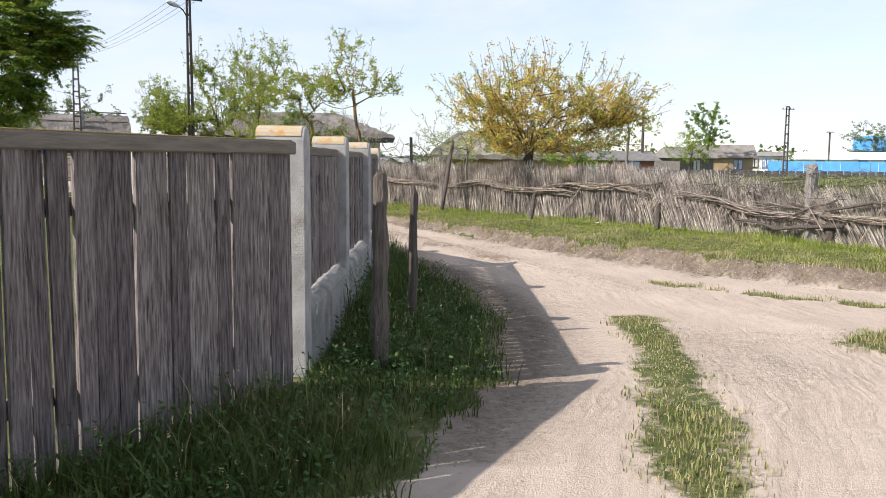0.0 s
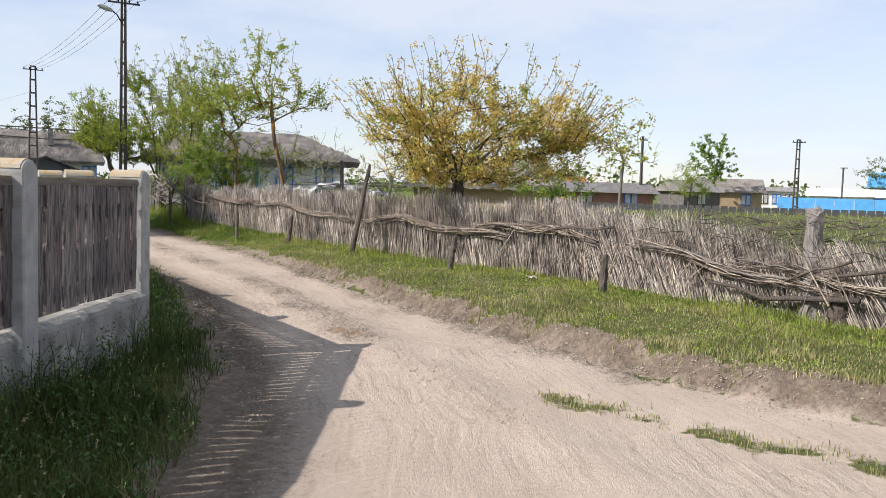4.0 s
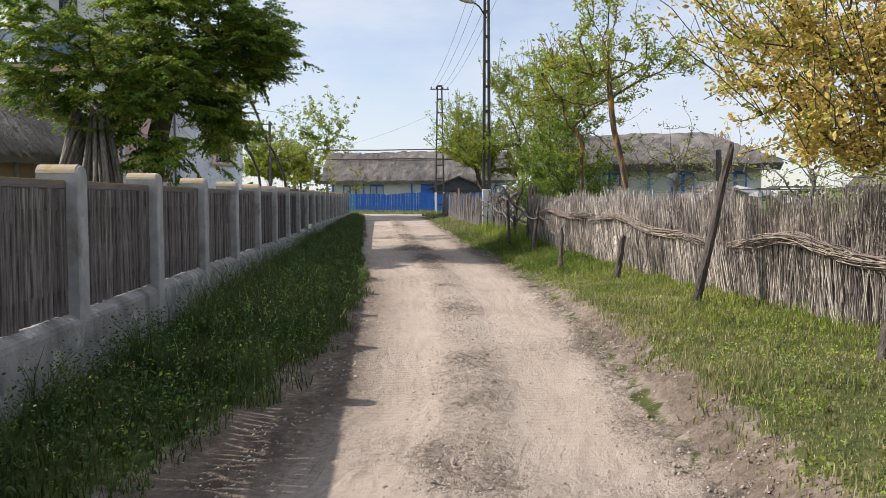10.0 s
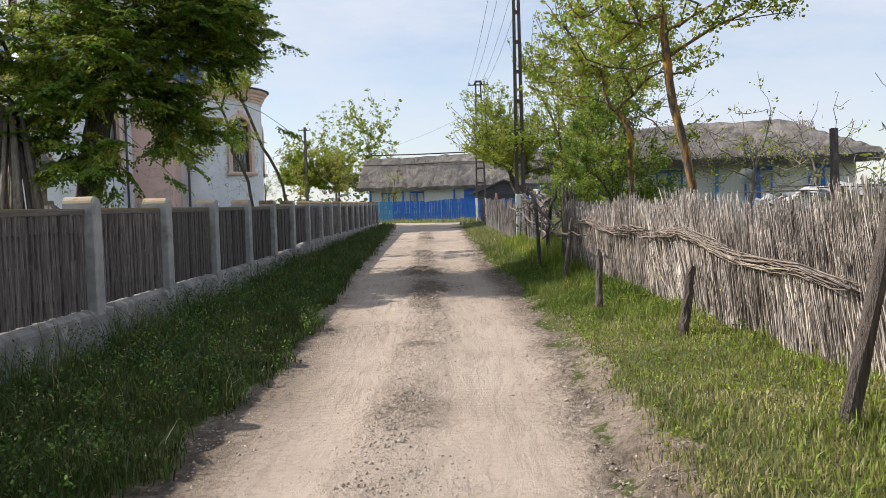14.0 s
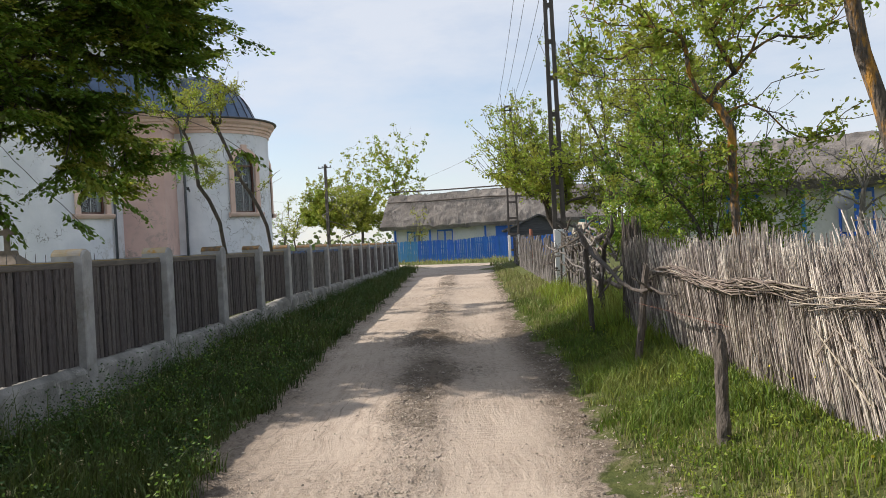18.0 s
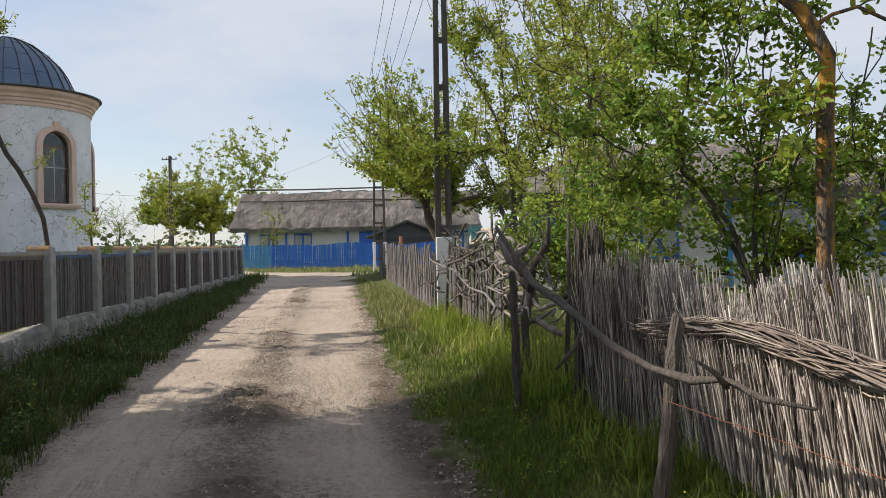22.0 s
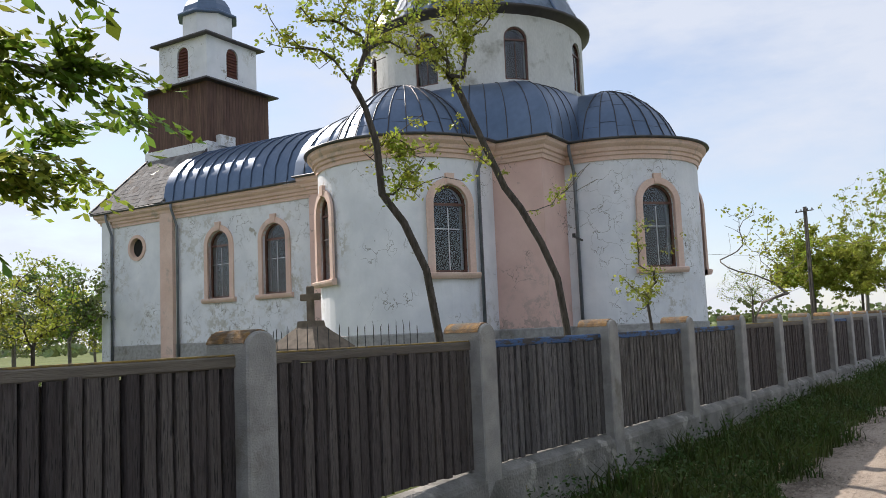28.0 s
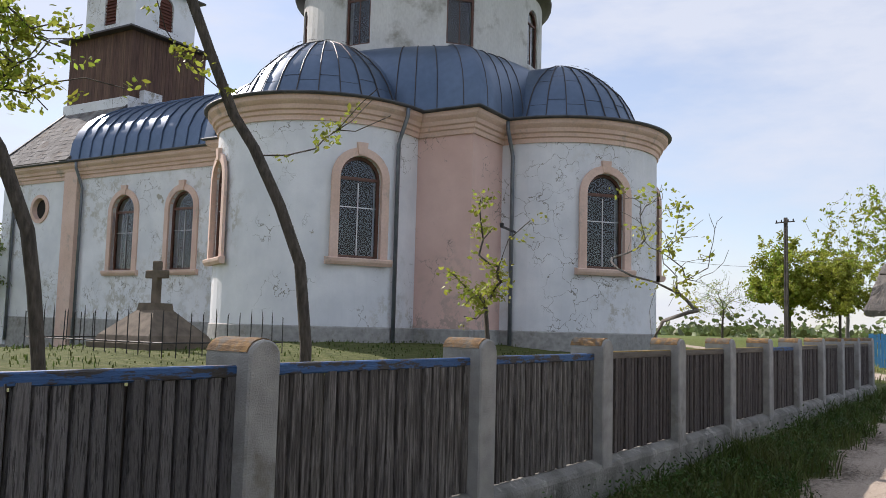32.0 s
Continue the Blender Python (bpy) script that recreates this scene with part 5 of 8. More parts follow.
# the boards run on behind the walker
whole("boarded_fence", Builder().box((-3.0, 0.48, 0.75), (0.05, 3.2, 1.6), rz=-0.438), PLANK, "weathered boarded fence beyond the gate", "fence")


def stake(x, y, h, r, lean=(0, 0), mat=None, label="weathered dark wooden stake in the grass", square=False, group="stakes by the lane"):
    """A split stake with a ragged head."""
    rr = random.Random(int(x * 991 + y * 77))
    z0 = hz(x, y) - 0.12
    pts = [(lean[0] * f + rr.uniform(-1, 1) * 0.005, lean[1] * f + rr.uniform(-1, 1) * 0.005, (h + 0.12) * f) for f in (0, 0.1, 0.2, 0.3, 0.4, 0.5, 0.6, 0.7, 0.8, 0.9, 0.97, 1.0)]
    b = Builder()
    sides = 6 if square else 9
    b.tube(pts, [r * (1.15 - 0.025 * i) * rr.uniform(0.94, 1.06) for i in range(10)] + [r * 0.85, r * 0.5], sides)
    v = b.v
    b.v = [(px_ + rr.uniform(-1, 1) * r * 0.15, py_ + rr.uniform(-1, 1) * r * 0.15, pz_ + (rr.uniform(-0.6, 1.4) * r * 0.7 if i >= 10 * sides else 0)) for i, (px_, py_, pz_) in enumerate(v)]
    ob = whole("stake", b, mat or STAKE, label, "stake", smooth=False, group=group)
    ob.matrix_world = pose(x, y, z0)
    return ob


stake(-0.42, 5.62, 1.30, 0.055, (0.0, 0.0), STAKE, "thick grey split stake before the fence", True)
stake(-0.26, 7.15, 1.16, 0.036, (0.01, 0.02), STAKE, "thin dark stake before the fence", False)
# stakes that prop the reed fence
stake(-0.07, 20.56, 1.74, 0.045, (0.30, 0.36), STAKE, "tall dark leaning prop of the reed fence")
stake(1.86, 18.1, 0.55, 0.048, (0.10, 0.05), STAKE)
stake(3.98, 15.7, 0.50, 0.055, (0.02, 0.0), STAKE, "short grey stump stake by the reed fence")
stake(-1.80, 23.1, 0.60, 0.045, (0.06, 0.12), STAKE)
stake(-3.45, 25.05, 0.68, 0.042, (-0.03, 0.1), STAKE)
stake(-5.1, 27.47, 1.02, 0.036, (0.08, 0.16), STAKE, "dark split stake carrying a branch rail")
stake(-6.74, 29.82, 1.10, 0.032, (0.05, -0.2), STAKE, "dark crooked stake carrying a branch rail")
stake(6.05, 13.9, 1.25, 0.10, (0.0, 0.0), STAKE_GREY, "stout grey post in the reed fence")
stake(6.25, 13.6, 0.6, 0.13, (0.08, 0.0), STAKE, "dark stump beside the stout post")


# ---- reed fence ----
def on_line(line, s):
    """Point and direction at length s along a plan polyline."""
    for (ax, ay), (bx, by) in zip(line[:-1], line[1:]):
        L = math.hypot(bx - ax, by - ay)
        if s <= L or (bx, by) == line[-1]:
            return ax + (bx - ax) * s / L, ay + (by - ay) * s / L, (bx - ax) / L, (by - ay) / L
        s -= L


REED_LEN = sum(math.dist(a, b) for a, b in zip(REED_LINE[:-1], REED_LINE[1:]))
rr = random.Random(21)


def reed_top(s):
    """How high the reeds stand along the fence, over the ground."""
    f = s / REED_LEN
    return float(np.interp(s, [0, 3, 5.5, 7.5, 10, 14, 18, 21, 23.5, 25], [0.9, 0.95, 0.85, 1.10, 1.18, 1.17, 1.16, 1.12, 1.05, 1.06])) + 0.05 * math.sin(s * 2.1) + 0.04 * math.sin(s * 5.3 + 1)


def reed_lean(s):
    """How far the reeds lean along the fence; they stand in fans."""
    return float(np.interp(s, [0, 4, 6, 8, 10, 13, 16, 19, 21.5, 24], [0.30, 0.42, 0.36, 0.32, 0.14, 0.02, 0.05, 0.20, 0.08, 0.04])) + 0.10 * math.sin(s * 1.7) + 0.06 * math.sin(s * 4.3)


reed_fence = thing("reed_fence", (0, 0, 0), 0, "old dry grey reed fence bound with twisted brushwood rails", "fence")
stalk = Builder().tube([(0, 0, 0), (0.012, 0.004, 0.5), (0.0, -0.004, 1.0)], [0.0046, 0.0042, 0.0028], 5)
STALK = stalk.mesh("reed", REED, True)
rest = Builder()
made = 0
N_REED = 13000
for i in range(N_REED):
    s = REED_LEN * i / N_REED + rr.uniform(-0.03, 0.03)
    s = min(max(s, 0.02), REED_LEN - 0.02)
    x, y, ux, uy = on_line(REED_LINE, s)
    lay = rr.uniform(-0.09, 0.09)
    x, y = x - uy * lay, y + ux * lay
    h = (reed_top(s) + 0.10) * rr.uniform(0.78, 1.06)
    ln = (reed_lean(s) + rr.gauss(0, 0.11)) * h
    out = rr.gauss(0, 0.05) + 0.03
    z0 = hz(x, y) - 0.1
    tx, ty = x + ux * ln - uy * out, y + uy * ln + ux * out
    thick = rr.uniform(0.75, 1.5)
    if made < 300 and 17.5 < s < 24.0 and i % 11 == 0:
        d = Vector((tx - x, ty - y, h))
        q = d.to_track_quat("Z", "Y").to_matrix().to_4x4()
        part("reed", STALK, REED, reed_fence, at=Matrix.Translation((x, y, z0)) @ q @ Matrix.Diagonal((thick, thick, d.length, 1)))
        made += 1
    else:
        mxp = ((x + tx) / 2 + rr.uniform(-0.02, 0.02), (y + ty) / 2 + rr.uniform(-0.02, 0.02), z0 + h / 2)
        rest.tube([(x, y, z0), mxp, (tx, ty, z0 + h)], [0.0048 * thick, 0.0044 * thick, 0.0026 * thick], 3, cap=False)
part("reeds", rest, REED, reed_fence, "dry reed stalks", smooth=True, kind="stuff")


def bundle(path, n, r, name="brush_rail", label="twisted bundle of dry brushwood", spread=0.05, mat=None, parent=None):
    """A rail of thin rods twisted about a path in space."""
    b = Builder()
    k = 14
    ps = [Vector(p) for p in path]
    L = sum((q - p).length for p, q in zip(ps[:-1], ps[1:]))

    def at(f):
        d = f * L
        for p, q in zip(ps[:-1], ps[1:]):
            e = (q - p).length
            if d <= e or q is ps[-1]:
                return p.lerp(q, min(1, d / e))
            d -= e
    for j in range(n):
        a0, a1 = sorted((rr.uniform(-0.15, 0.55), rr.uniform(0.45, 1.12)))
        a0, a1 = max(0, a0), min(1, a1)
        ph, tw = rr.uniform(0, 6.28), rr.uniform(2, 6) * rr.choice((-1, 1))
        sp = spread * rr.uniform(0.3, 1.0)
        pts = []
        for i in range(k):
            f = a0 + (a1 - a0) * i / (k - 1)
            p = at(f)
            pts.append((p.x + math.cos(ph + tw * f) * sp + rr.uniform(-1, 1) * 0.014, p.y + math.cos(ph + tw * f + 1) * sp, p.z + math.sin(ph + tw * f) * sp + rr.uniform(-1, 1) * 0.016 + 0.03 * math.sin(f * 11)))
        q = r * rr.uniform(0.5, 1.3)
        b.tube(pts, [q * (1 - 0.5 * i / k) for i in range(k)], 4, cap=True)
    return part(name, b, mat or BRUSH, parent, label, smooth=True)


def reed_path(s0, s1, zs, off=0.12):
    """A path before the reeds from s0 to s1, with heights over the ground."""
    out = []
    m = len(zs)
    for i, z in enumerate(zs):
        x, y, ux, uy = on_line(REED_LINE, s0 + (s1 - s0) * i / (m - 1))
        out.append((x - uy * off, y + ux * off, hz(x, y) + z))
    return out


for s0, s1, zs, n in ((20.2, 24.4, (0.78, 0.74, 0.80, 0.72), 16), (15.6, 20.4, (0.55, 0.68, 0.78, 0.74), 16), (10.9, 15.2, (0.56, 0.62, 0.74, 0.58), 16), (8.9, 12.2, (0.60, 0.78, 0.72, 0.66), 14),
                      (5.2, 8.3, (0.32, 0.42, 0.55, 0.72), 12), (3.8, 6.6, (0.40, 0.42, 0.52, 0.62), 9), (0.3, 3.6, (0.5, 0.55, 0.5, 0.58), 12)):
    bundle(reed_path(s0, s1, zs, 0.15), n * 4, 0.0065, parent=reed_fence, spread=0.07)
    bundle(reed_path(s0, s1, zs, 0.15), 5, 0.016, parent=reed_fence, spread=0.05, mat=STAKE_GREY)
# bare branches pushed into the fence
for s0, s1, zs, r in ((8.6, 11.0, (0.86, 0.80, 0.9), 0.016), (4.9, 7.3, (0.30, 0.20, 0.33), 0.03), (3.2, 5.6, (0.62, 0.70, 0.45), 0.03), (5.0, 6.2, (0.75, 0.5, 0.2), 0.014)):
    p = reed_path(s0, s1, zs, 0.2)
    pts = [Vector(a).lerp(Vector(b), f) + Vector((rr.uniform(-1, 1), rr.uniform(-1, 1), rr.uniform(-1, 1))) * 0.03 for a, b in zip(p[:-1], p[1:]) for f in (0, 0.33, 0.66)]
    part("branch", Builder().tube(pts, [r * (1.2 - 0.6 * i / len(pts)) for i in range(len(pts))], 6), STAKE, reed_fence, smooth=True)
crook = [(-6.95, 30.0, 1.62), (-6.70, 29.6, 1.49), (-6.45, 29.25, 1.40), (-6.25, 28.95, 1.31), (-5.95, 28.6, 1.20), (-5.7, 28.25, 1.10), (-5.42, 27.9, 1.03), (-5.12, 27.52, 1.0), (-4.88, 27.2, 1.02), (-4.7, 26.98, 1.05), (-4.55, 26.85, 0.98), (-4.38, 26.72, 0.96)]
part("branch", Builder().tube([(x + 0.012 * math.sin(i * 4.1), y + 0.012 * math.cos(i * 2.7), z + 0.045 + 0.03 * math.sin(i * 5.3)) for i, (x, y, z) in enumerate(crook)], [0.032, 0.026, 0.033, 0.023, 0.029, 0.020, 0.025, 0.016, 0.021, 0.013, 0.014, 0.006], 8), STAKE, reed_fence, "crooked grey branch rail", smooth=True)
for i, (p, d, r) in enumerate((((-6.45, 29.25, 1.40), (-0.25, 0.1, 0.35), 0.03), ((-5.7, 28.25, 1.1), (-0.12, -0.1, -0.2), 0.016), ((-4.7, 26.98, 1.05), (-0.1, -0.2, 0.14), 0.014))):
    part("branch", Builder().tube([p, (p[0] + d[0] * 0.5 + 0.03, p[1] + d[1] * 0.5, p[2] + d[2] * 0.45), (p[0] + d[0], p[1] + d[1], p[2] + d[2])], [r, r * 0.8, r * 0.45], 6), STAKE, reed_fence, smooth=True)
part("wire", Builder().tube([(-5.05, 27.36, 0.92), (-4.4, 26.85, 0.86), (-3.7, 26.05, 0.84)], 0.0017, 4), RUST, reed_fence, "rusty barbed wire")
# broken rods leaning on the reeds
loose = Builder()
for i in range(70):
    s = rr.choice((rr.uniform(6.8, 9.2), rr.uniform(1, 8), rr.uniform(10, 24)))
    a = reed_path(s, s + rr.uniform(-0.7, 0.7), (rr.uniform(0.0, 0.4), rr.uniform(0.5, 1.1)), rr.uniform(0.1, 0.25))
    loose.tube(a, [rr.uniform(0.005, 0.01), 0.003], 4)
part("rod_litter", loose, BRUSH, reed_fence, "broken rods leaning on the reeds", kind="stuff")
# heap of brushwood over the low end of the fence
heap = Builder()
for i in range(420):
    s = rr.uniform(2.2, 7.4)
    x, y, ux, uy = on_line(REED_LINE, s)
    z = hz(x, y) + rr.uniform(0.7, 1.16)
    a = rr.uniform(0, 6.28)
    l = rr.uniform(0.2, 0.7)
    x, y = x + rr.uniform(-0.3, 0.3), y + rr.uniform(-0.1, 0.5)
    heap.tube([(x, y, z), (x + math.cos(a) * l * 0.5, y + math.sin(a) * l * 0.5, z + rr.uniform(-0.06, 0.1)), (x + math.cos(a) * l, y + math.sin(a) * l, z + rr.uniform(-0.15, 0.2))], [0.007, 0.005, 0.002], 3)
whole("brush_heap", heap, STAKE, "heap of thin dead brushwood lying over the fence", "brushwood", kind="stuff")

# tangled gate of branches between the reed fence and the pole
tangle = thing("branch_barrier", (0, 0, 0), 0, "barrier of crooked grey branches and thorny sticks", "barrier")
for i in range(46):
    f = rr.uniform(0, 1)
    x, y = -6.4 + (-10.3 + 6.4) * f, 30.1 + (35.4 - 30.1) * f
    z = hz(x, y)
    a = math.atan2(5.3, -3.9) + rr.uniform(-0.4, 0.4) + rr.choice((0, math.pi))
    l = rr.uniform(0.5, 1.5)
    zz = rr.uniform(0.45, 1.30)
    rise = rr.uniform(-0.35, 0.35)
    pts = [(x + math.cos(a) * l * q + rr.uniform(-1, 1) * 0.06, y + math.sin(a) * l * q + rr.uniform(-1, 1) * 0.06, z + zz + (q - 0.5) * rise + rr.uniform(-1, 1) * 0.05) for q in (0, 0.18, 0.36, 0.54, 0.76, 1)]
    r0 = rr.uniform(0.007, 0.020)
    b0 = Builder().tube(pts, [r0 * 1.1, r0 * 1.1, r0 * 0.9, r0 * 0.85, r0 * 0.6, r0 * 0.3], 6)
    for q in (2, 3, 4):
        d = (rr.uniform(-0.2, 0.2), rr.uniform(-0.2, 0.2), rr.uniform(0.05, 0.25))
        b0.tube([pts[q], (pts[q][0] + d[0] * 0.5, pts[q][1] + d[1] * 0.5, pts[q][2] + d[2] * 0.6), (pts[q][0] + d[0], pts[q][1] + d[1], pts[q][2] + d[2])], [r0 * 0.5, r0 * 0.35, r0 * 0.15], 4)
    part("branch", b0, STAKE_GREY if i % 4 == 0 else STAKE, tangle, smooth=True)
for i in range(13):
    f0 = min(0.34, max(0.0, 0.03 * i + rr.uniform(-0.12, 0.08)))
    f1 = f0 + rr.uniform(0.16, 0.32)
    zl, r0 = 0.50 + 0.075 * i + rr.uniform(-0.05, 0.05), rr.uniform(0.014, 0.032)
    pts = []
    for q in range(9):
        f = f0 + (f1 - f0) * q / 8
        x, y = -6.55 + (-10.4 + 6.55) * f + rr.uniform(-0.05, 0.05), 30.2 + (35.5 - 30.2) * f
        pts.append((x, y, hz(x, y) + min(1.28, zl) + 0.07 * math.sin(q * 0.8 + i) + rr.uniform(-0.02, 0.02)))
    part("log", Builder().tube(pts, [r0 * rr.uniform(0.8, 1.15) * (1 - 0.4 * q / 8) for q in range(9)], 7), STAKE_GREY if i % 3 else BRUSH, tangle, "pale weathered crooked log", smooth=True)
fork = [(-7.0, 30.7, 0.3), (-7.05, 30.75, 0.9), (-6.98, 30.72, 1.2)]
part("log", Builder().tube(fork, [0.042, 0.036, 0.04], 7).tube([(-6.98, 30.72, 1.2), (-6.9, 30.6, 1.42), (-6.72, 30.5, 1.62), (-6.68, 30.42, 1.85)], [0.04, 0.034, 0.03, 0.014], 7).tube([(-6.98, 30.72, 1.2), (-7.15, 30.8, 1.36), (-7.4, 30.95, 1.42)], [0.034, 0.03, 0.014], 7), STAKE, tangle, "dark forked stump", smooth=True)
for f in (0.05, 0.3, 0.5, 0.75, 0.95):
    x, y = -6.3 + (-10.3 + 6.3) * f, 30.0 + (35.4 - 30.0) * f
    part("stick", Builder().tube([(x, y, hz(x, y) - 0.1), (x + rr.uniform(-0.1, 0.1), y, hz(x, y) + 0.7), (x + rr.uniform(-0.15, 0.15), y, hz(x, y) + rr.uniform(1.1, 1.6))], [0.026, 0.023, 0.014], 6), STAKE, tangle, smooth=True)
# dark bundle of old reeds at the fence's end
endpost = Builder()
for i in range(70):
    a, d = rr.uniform(0, 6.28), rr.uniform(0, 0.14)
    x, y = -6.15 + math.cos(a) * d, 29.85 + math.sin(a) * d
    endpost.tube([(x, y, hz(x, y) - 0.05), (x + rr.uniform(-0.06, 0.06), y + rr.uniform(-0.06, 0.06), hz(x, y) + rr.uniform(1.15, 1.42))], [0.011, 0.006], 4)
whole("reed_sheaf", endpost, STAKE, "dark sheaf of old reeds at the fence end", "reed sheaf")
# grey picket fence further on
picket = thing("picket_fence", (0, 0, 0), 0, "old grey picket fence of uneven boards", "fence")
PICK = plank_meshes(1.0, 0.11, PLANK_GREY, 6, 0.02, "picket")
for a, b in (((-8.1, 32.75), (-10.5, 36.1)), ((-10.9, 36.3), (-17.8, 46.1)), ((-18.0, 46.35), (-20.2, 49.6))):
    L = math.dist(a, b)
    n = int(L / 0.135)
    for i in range(n):
        f = (i + 0.5) / n
        x, y = a[0] + (b[0] - a[0]) * f, a[1] + (b[1] - a[1]) * f
        part("picket", rr.choice(PICK), None, picket, at=pose(x, y, hz(x, y) - 0.05, rr.uniform(-3, 3), rr.uniform(-2.5, 2.5), math.degrees(math.atan2(b[1] - a[1], b[0] - a[0]))) @ Matrix.Diagonal((1, 1, rr.uniform(1.02, 1.2), 1)))
    for zz in (0.4, 0.85):
        part("bar", Builder().tube([(a[0] + 0.05, a[1] + 0.03, hz(*a) + zz), (b[0] + 0.05, b[1] + 0.03, hz(*b) + zz)], 0.03, 5), PLANK_GREY, picket)
whole("iron_post", Builder().tube([(-17.0, 45.7, 0.3), (-17.02, 45.7, 1.95)], 0.055, 8), RUST, "rusty red iron gate post by the picket fence", "post", smooth=True)


# ---- poles and wires ----
def ladder_pole(x, y, h, rz, w0, w1, mat, label, foot=None, arms=2):
    """A cast pole of two legs joined by rungs, with cross-arms and insulators."""
    z = hz(x, y)
    p = thing("utility_pole", (x, y, z - 0.2), rz, label, "utility pole", "utility poles")
    H = h - z + 0.2
    for sx in (-1, 1):
        b = Builder()
        rows = [[(sx * w + q * a, q2 * a, zz) for q, q2 in ((-1, -1), (1, -1), (1, 1), (-1, 1))] for zz, w, a in ((0, w0, 0.055), (H * 0.5, (w0 + w1) / 2, 0.048), (H, w1, 0.04))]
        b.grid(rows, closed=True)
        b.f += [(8, 9, 10, 11)]
        b.mi += [0]
        part("leg", b, mat, p)
    n = int(H / 0.75)
    for i in range(1, n + 1):
        zz = H * i / n - 0.05
        w = w0 + (w1 - w0) * zz / H
        part("rung", Builder().box((0, 0, zz), (2 * w, 0.07, 0.10)), mat, p)
    for i in range(arms):
        zz = H - 0.25 - 0.45 * i
        arm = part("cross_arm", Builder().box((0, -0.07, zz), (1.15 - 0.3 * i, 0.05, 0.06)), IRON, p)
        for xx in (-0.5, -0.2, 0.2, 0.5):
            part("insulator", Builder().tube([(xx * (1 - 0.26 * i), -0.07, zz + 0.03), (xx * (1 - 0.26 * i), -0.07, zz + 0.09), (xx * (1 - 0.26 * i), -0.07, zz + 0.15)], [0.025, 0.04, 0.015], 7), IRON, arm, smooth=True)
    if foot:
        if w0 < 0.2:
            part("foot", Builder().box((0, 0, foot / 2), (2 * w0 + 0.08, 0.15, foot), bevel=0.015), WHITE_PAINT, p, "white-painted concrete foot")
        else:
            for sg in (-1, 1):
                part("foot", Builder().box((sg * (w0 - 0.03), 0, foot / 2), (0.13, 0.15, foot), bevel=0.012), WHITE_PAINT, p, "white-painted concrete leg")
    return p


pole_near = ladder_pole(-10.85, 36.55, 8.5, 0.55, 0.10, 0.06, TAR_POLE, "tall dark street-lamp pole with a white foot", 1.45, 1)
lamp = part("lamp_arm", Builder().tube([(0, 0, 7.1), (-0.25, -0.1, 7.45), (-0.42, -0.2, 7.55)], 0.025, 6), IRON, pole_near, smooth=True)
lb = Builder()
lb.grid([[(-0.40 - 0.62 * f + 0 * c, -0.2 - 0.30 * f + math.cos(c) * wd, 7.56 + 0.10 * f + math.sin(c) * ht) for c in [2 * math.pi * j / 10 for j in range(10)]] for f, wd, ht in ((0, 0.03, 0.03), (0.1, 0.08, 0.06), (0.45, 0.13, 0.10), (0.8, 0.12, 0.09), (0.97, 0.06, 0.05), (1.0, 0.01, 0.01))], closed=True)
part("lamp_head", lb, LAMP_GREY, pole_near, "grey cobra-head street lamp", smooth=True)
ladder_pole(-24.0, 55.8, 8.35, 0.6, 0.27, 0.13, TAR_POLE, "dark ladder-type concrete pole with a white foot", 1.5, 1)
pole_far = ladder_pole(-45.7, 64.9, 7.95, 0.2, 0.075, 0.055, TAR_POLE, "dark concrete utility pole with a lamp arm", None, 1)
ladder_pole(29.0, 72.0, 6.4, 0.2, 0.2, 0.12, TAR_POLE, "far utility pole beyond the fields", None, 1)
ladder_pole(14.5, 62.0, 5.6, 0.9, 0.1, 0.07, TAR_POLE, "far utility pole among the plots", None, 1)


def wire(name, a, b, sag, label):
    pts = [(a[0] + (b[0] - a[0]) * f, a[1] + (b[1] - a[1]) * f, a[2] + (b[2] - a[2]) * f - sag * 4 * f * (1 - f)) for f in [i / 24 for i in range(25)]]
    return whole(name, Builder().tube(pts, 0.008, 3), CABLE, label, "cable", group="overhead wires")


for o in (-0.5, -0.2, 0.2, 0.5):
    c, s_ = math.cos(0.55) * o, math.sin(0.55) * o
    wire("overhead_wire", (-10.85 + c, 36.5 + s_, 8.35), (-24.0 + c, 55.7 + s_, 8.2), 0.35, "thin black overhead wire between the poles")
    wire("overhead_wire", (-10.85 + c, 36.5 + s_, 8.35), (14.5 + c, 20.0 + s_, 11.5), 0.4, "thin black overhead wire over the plots")
wire("service_cable", (-24.0, 55.7, 6.8), (-45.6, 64.8, 5.6), 0.9, "thin black service cable to the far pole")
wire("service_cable", (-45.6, 64.8, 5.3), (-31.6, 42.3, 4.3), 0.25, "thin black service cable to the church wall")
part_arm = whole("cable_bracket", Builder().tube([(-31.2, 41.9, 4.35), (-29.9, 40.9, 4.3)], 0.035, 6).tube([(-30.1, 41.0, 4.3), (-30.1, 41.0, 4.42)], 0.05, 6), IRON, "dark iron cable bracket on the church wall", "bracket")


# ---- church ----
CH_C, CH_AX = Vector((-37.43, 41.31)), radians(37.98)
church = thing("church", (CH_C.x, CH_C.y, 0), CH_AX, "white and pink village church with blue-grey sheet roofs", "church")
# local x runs east along the axis, local -y looks to the lane


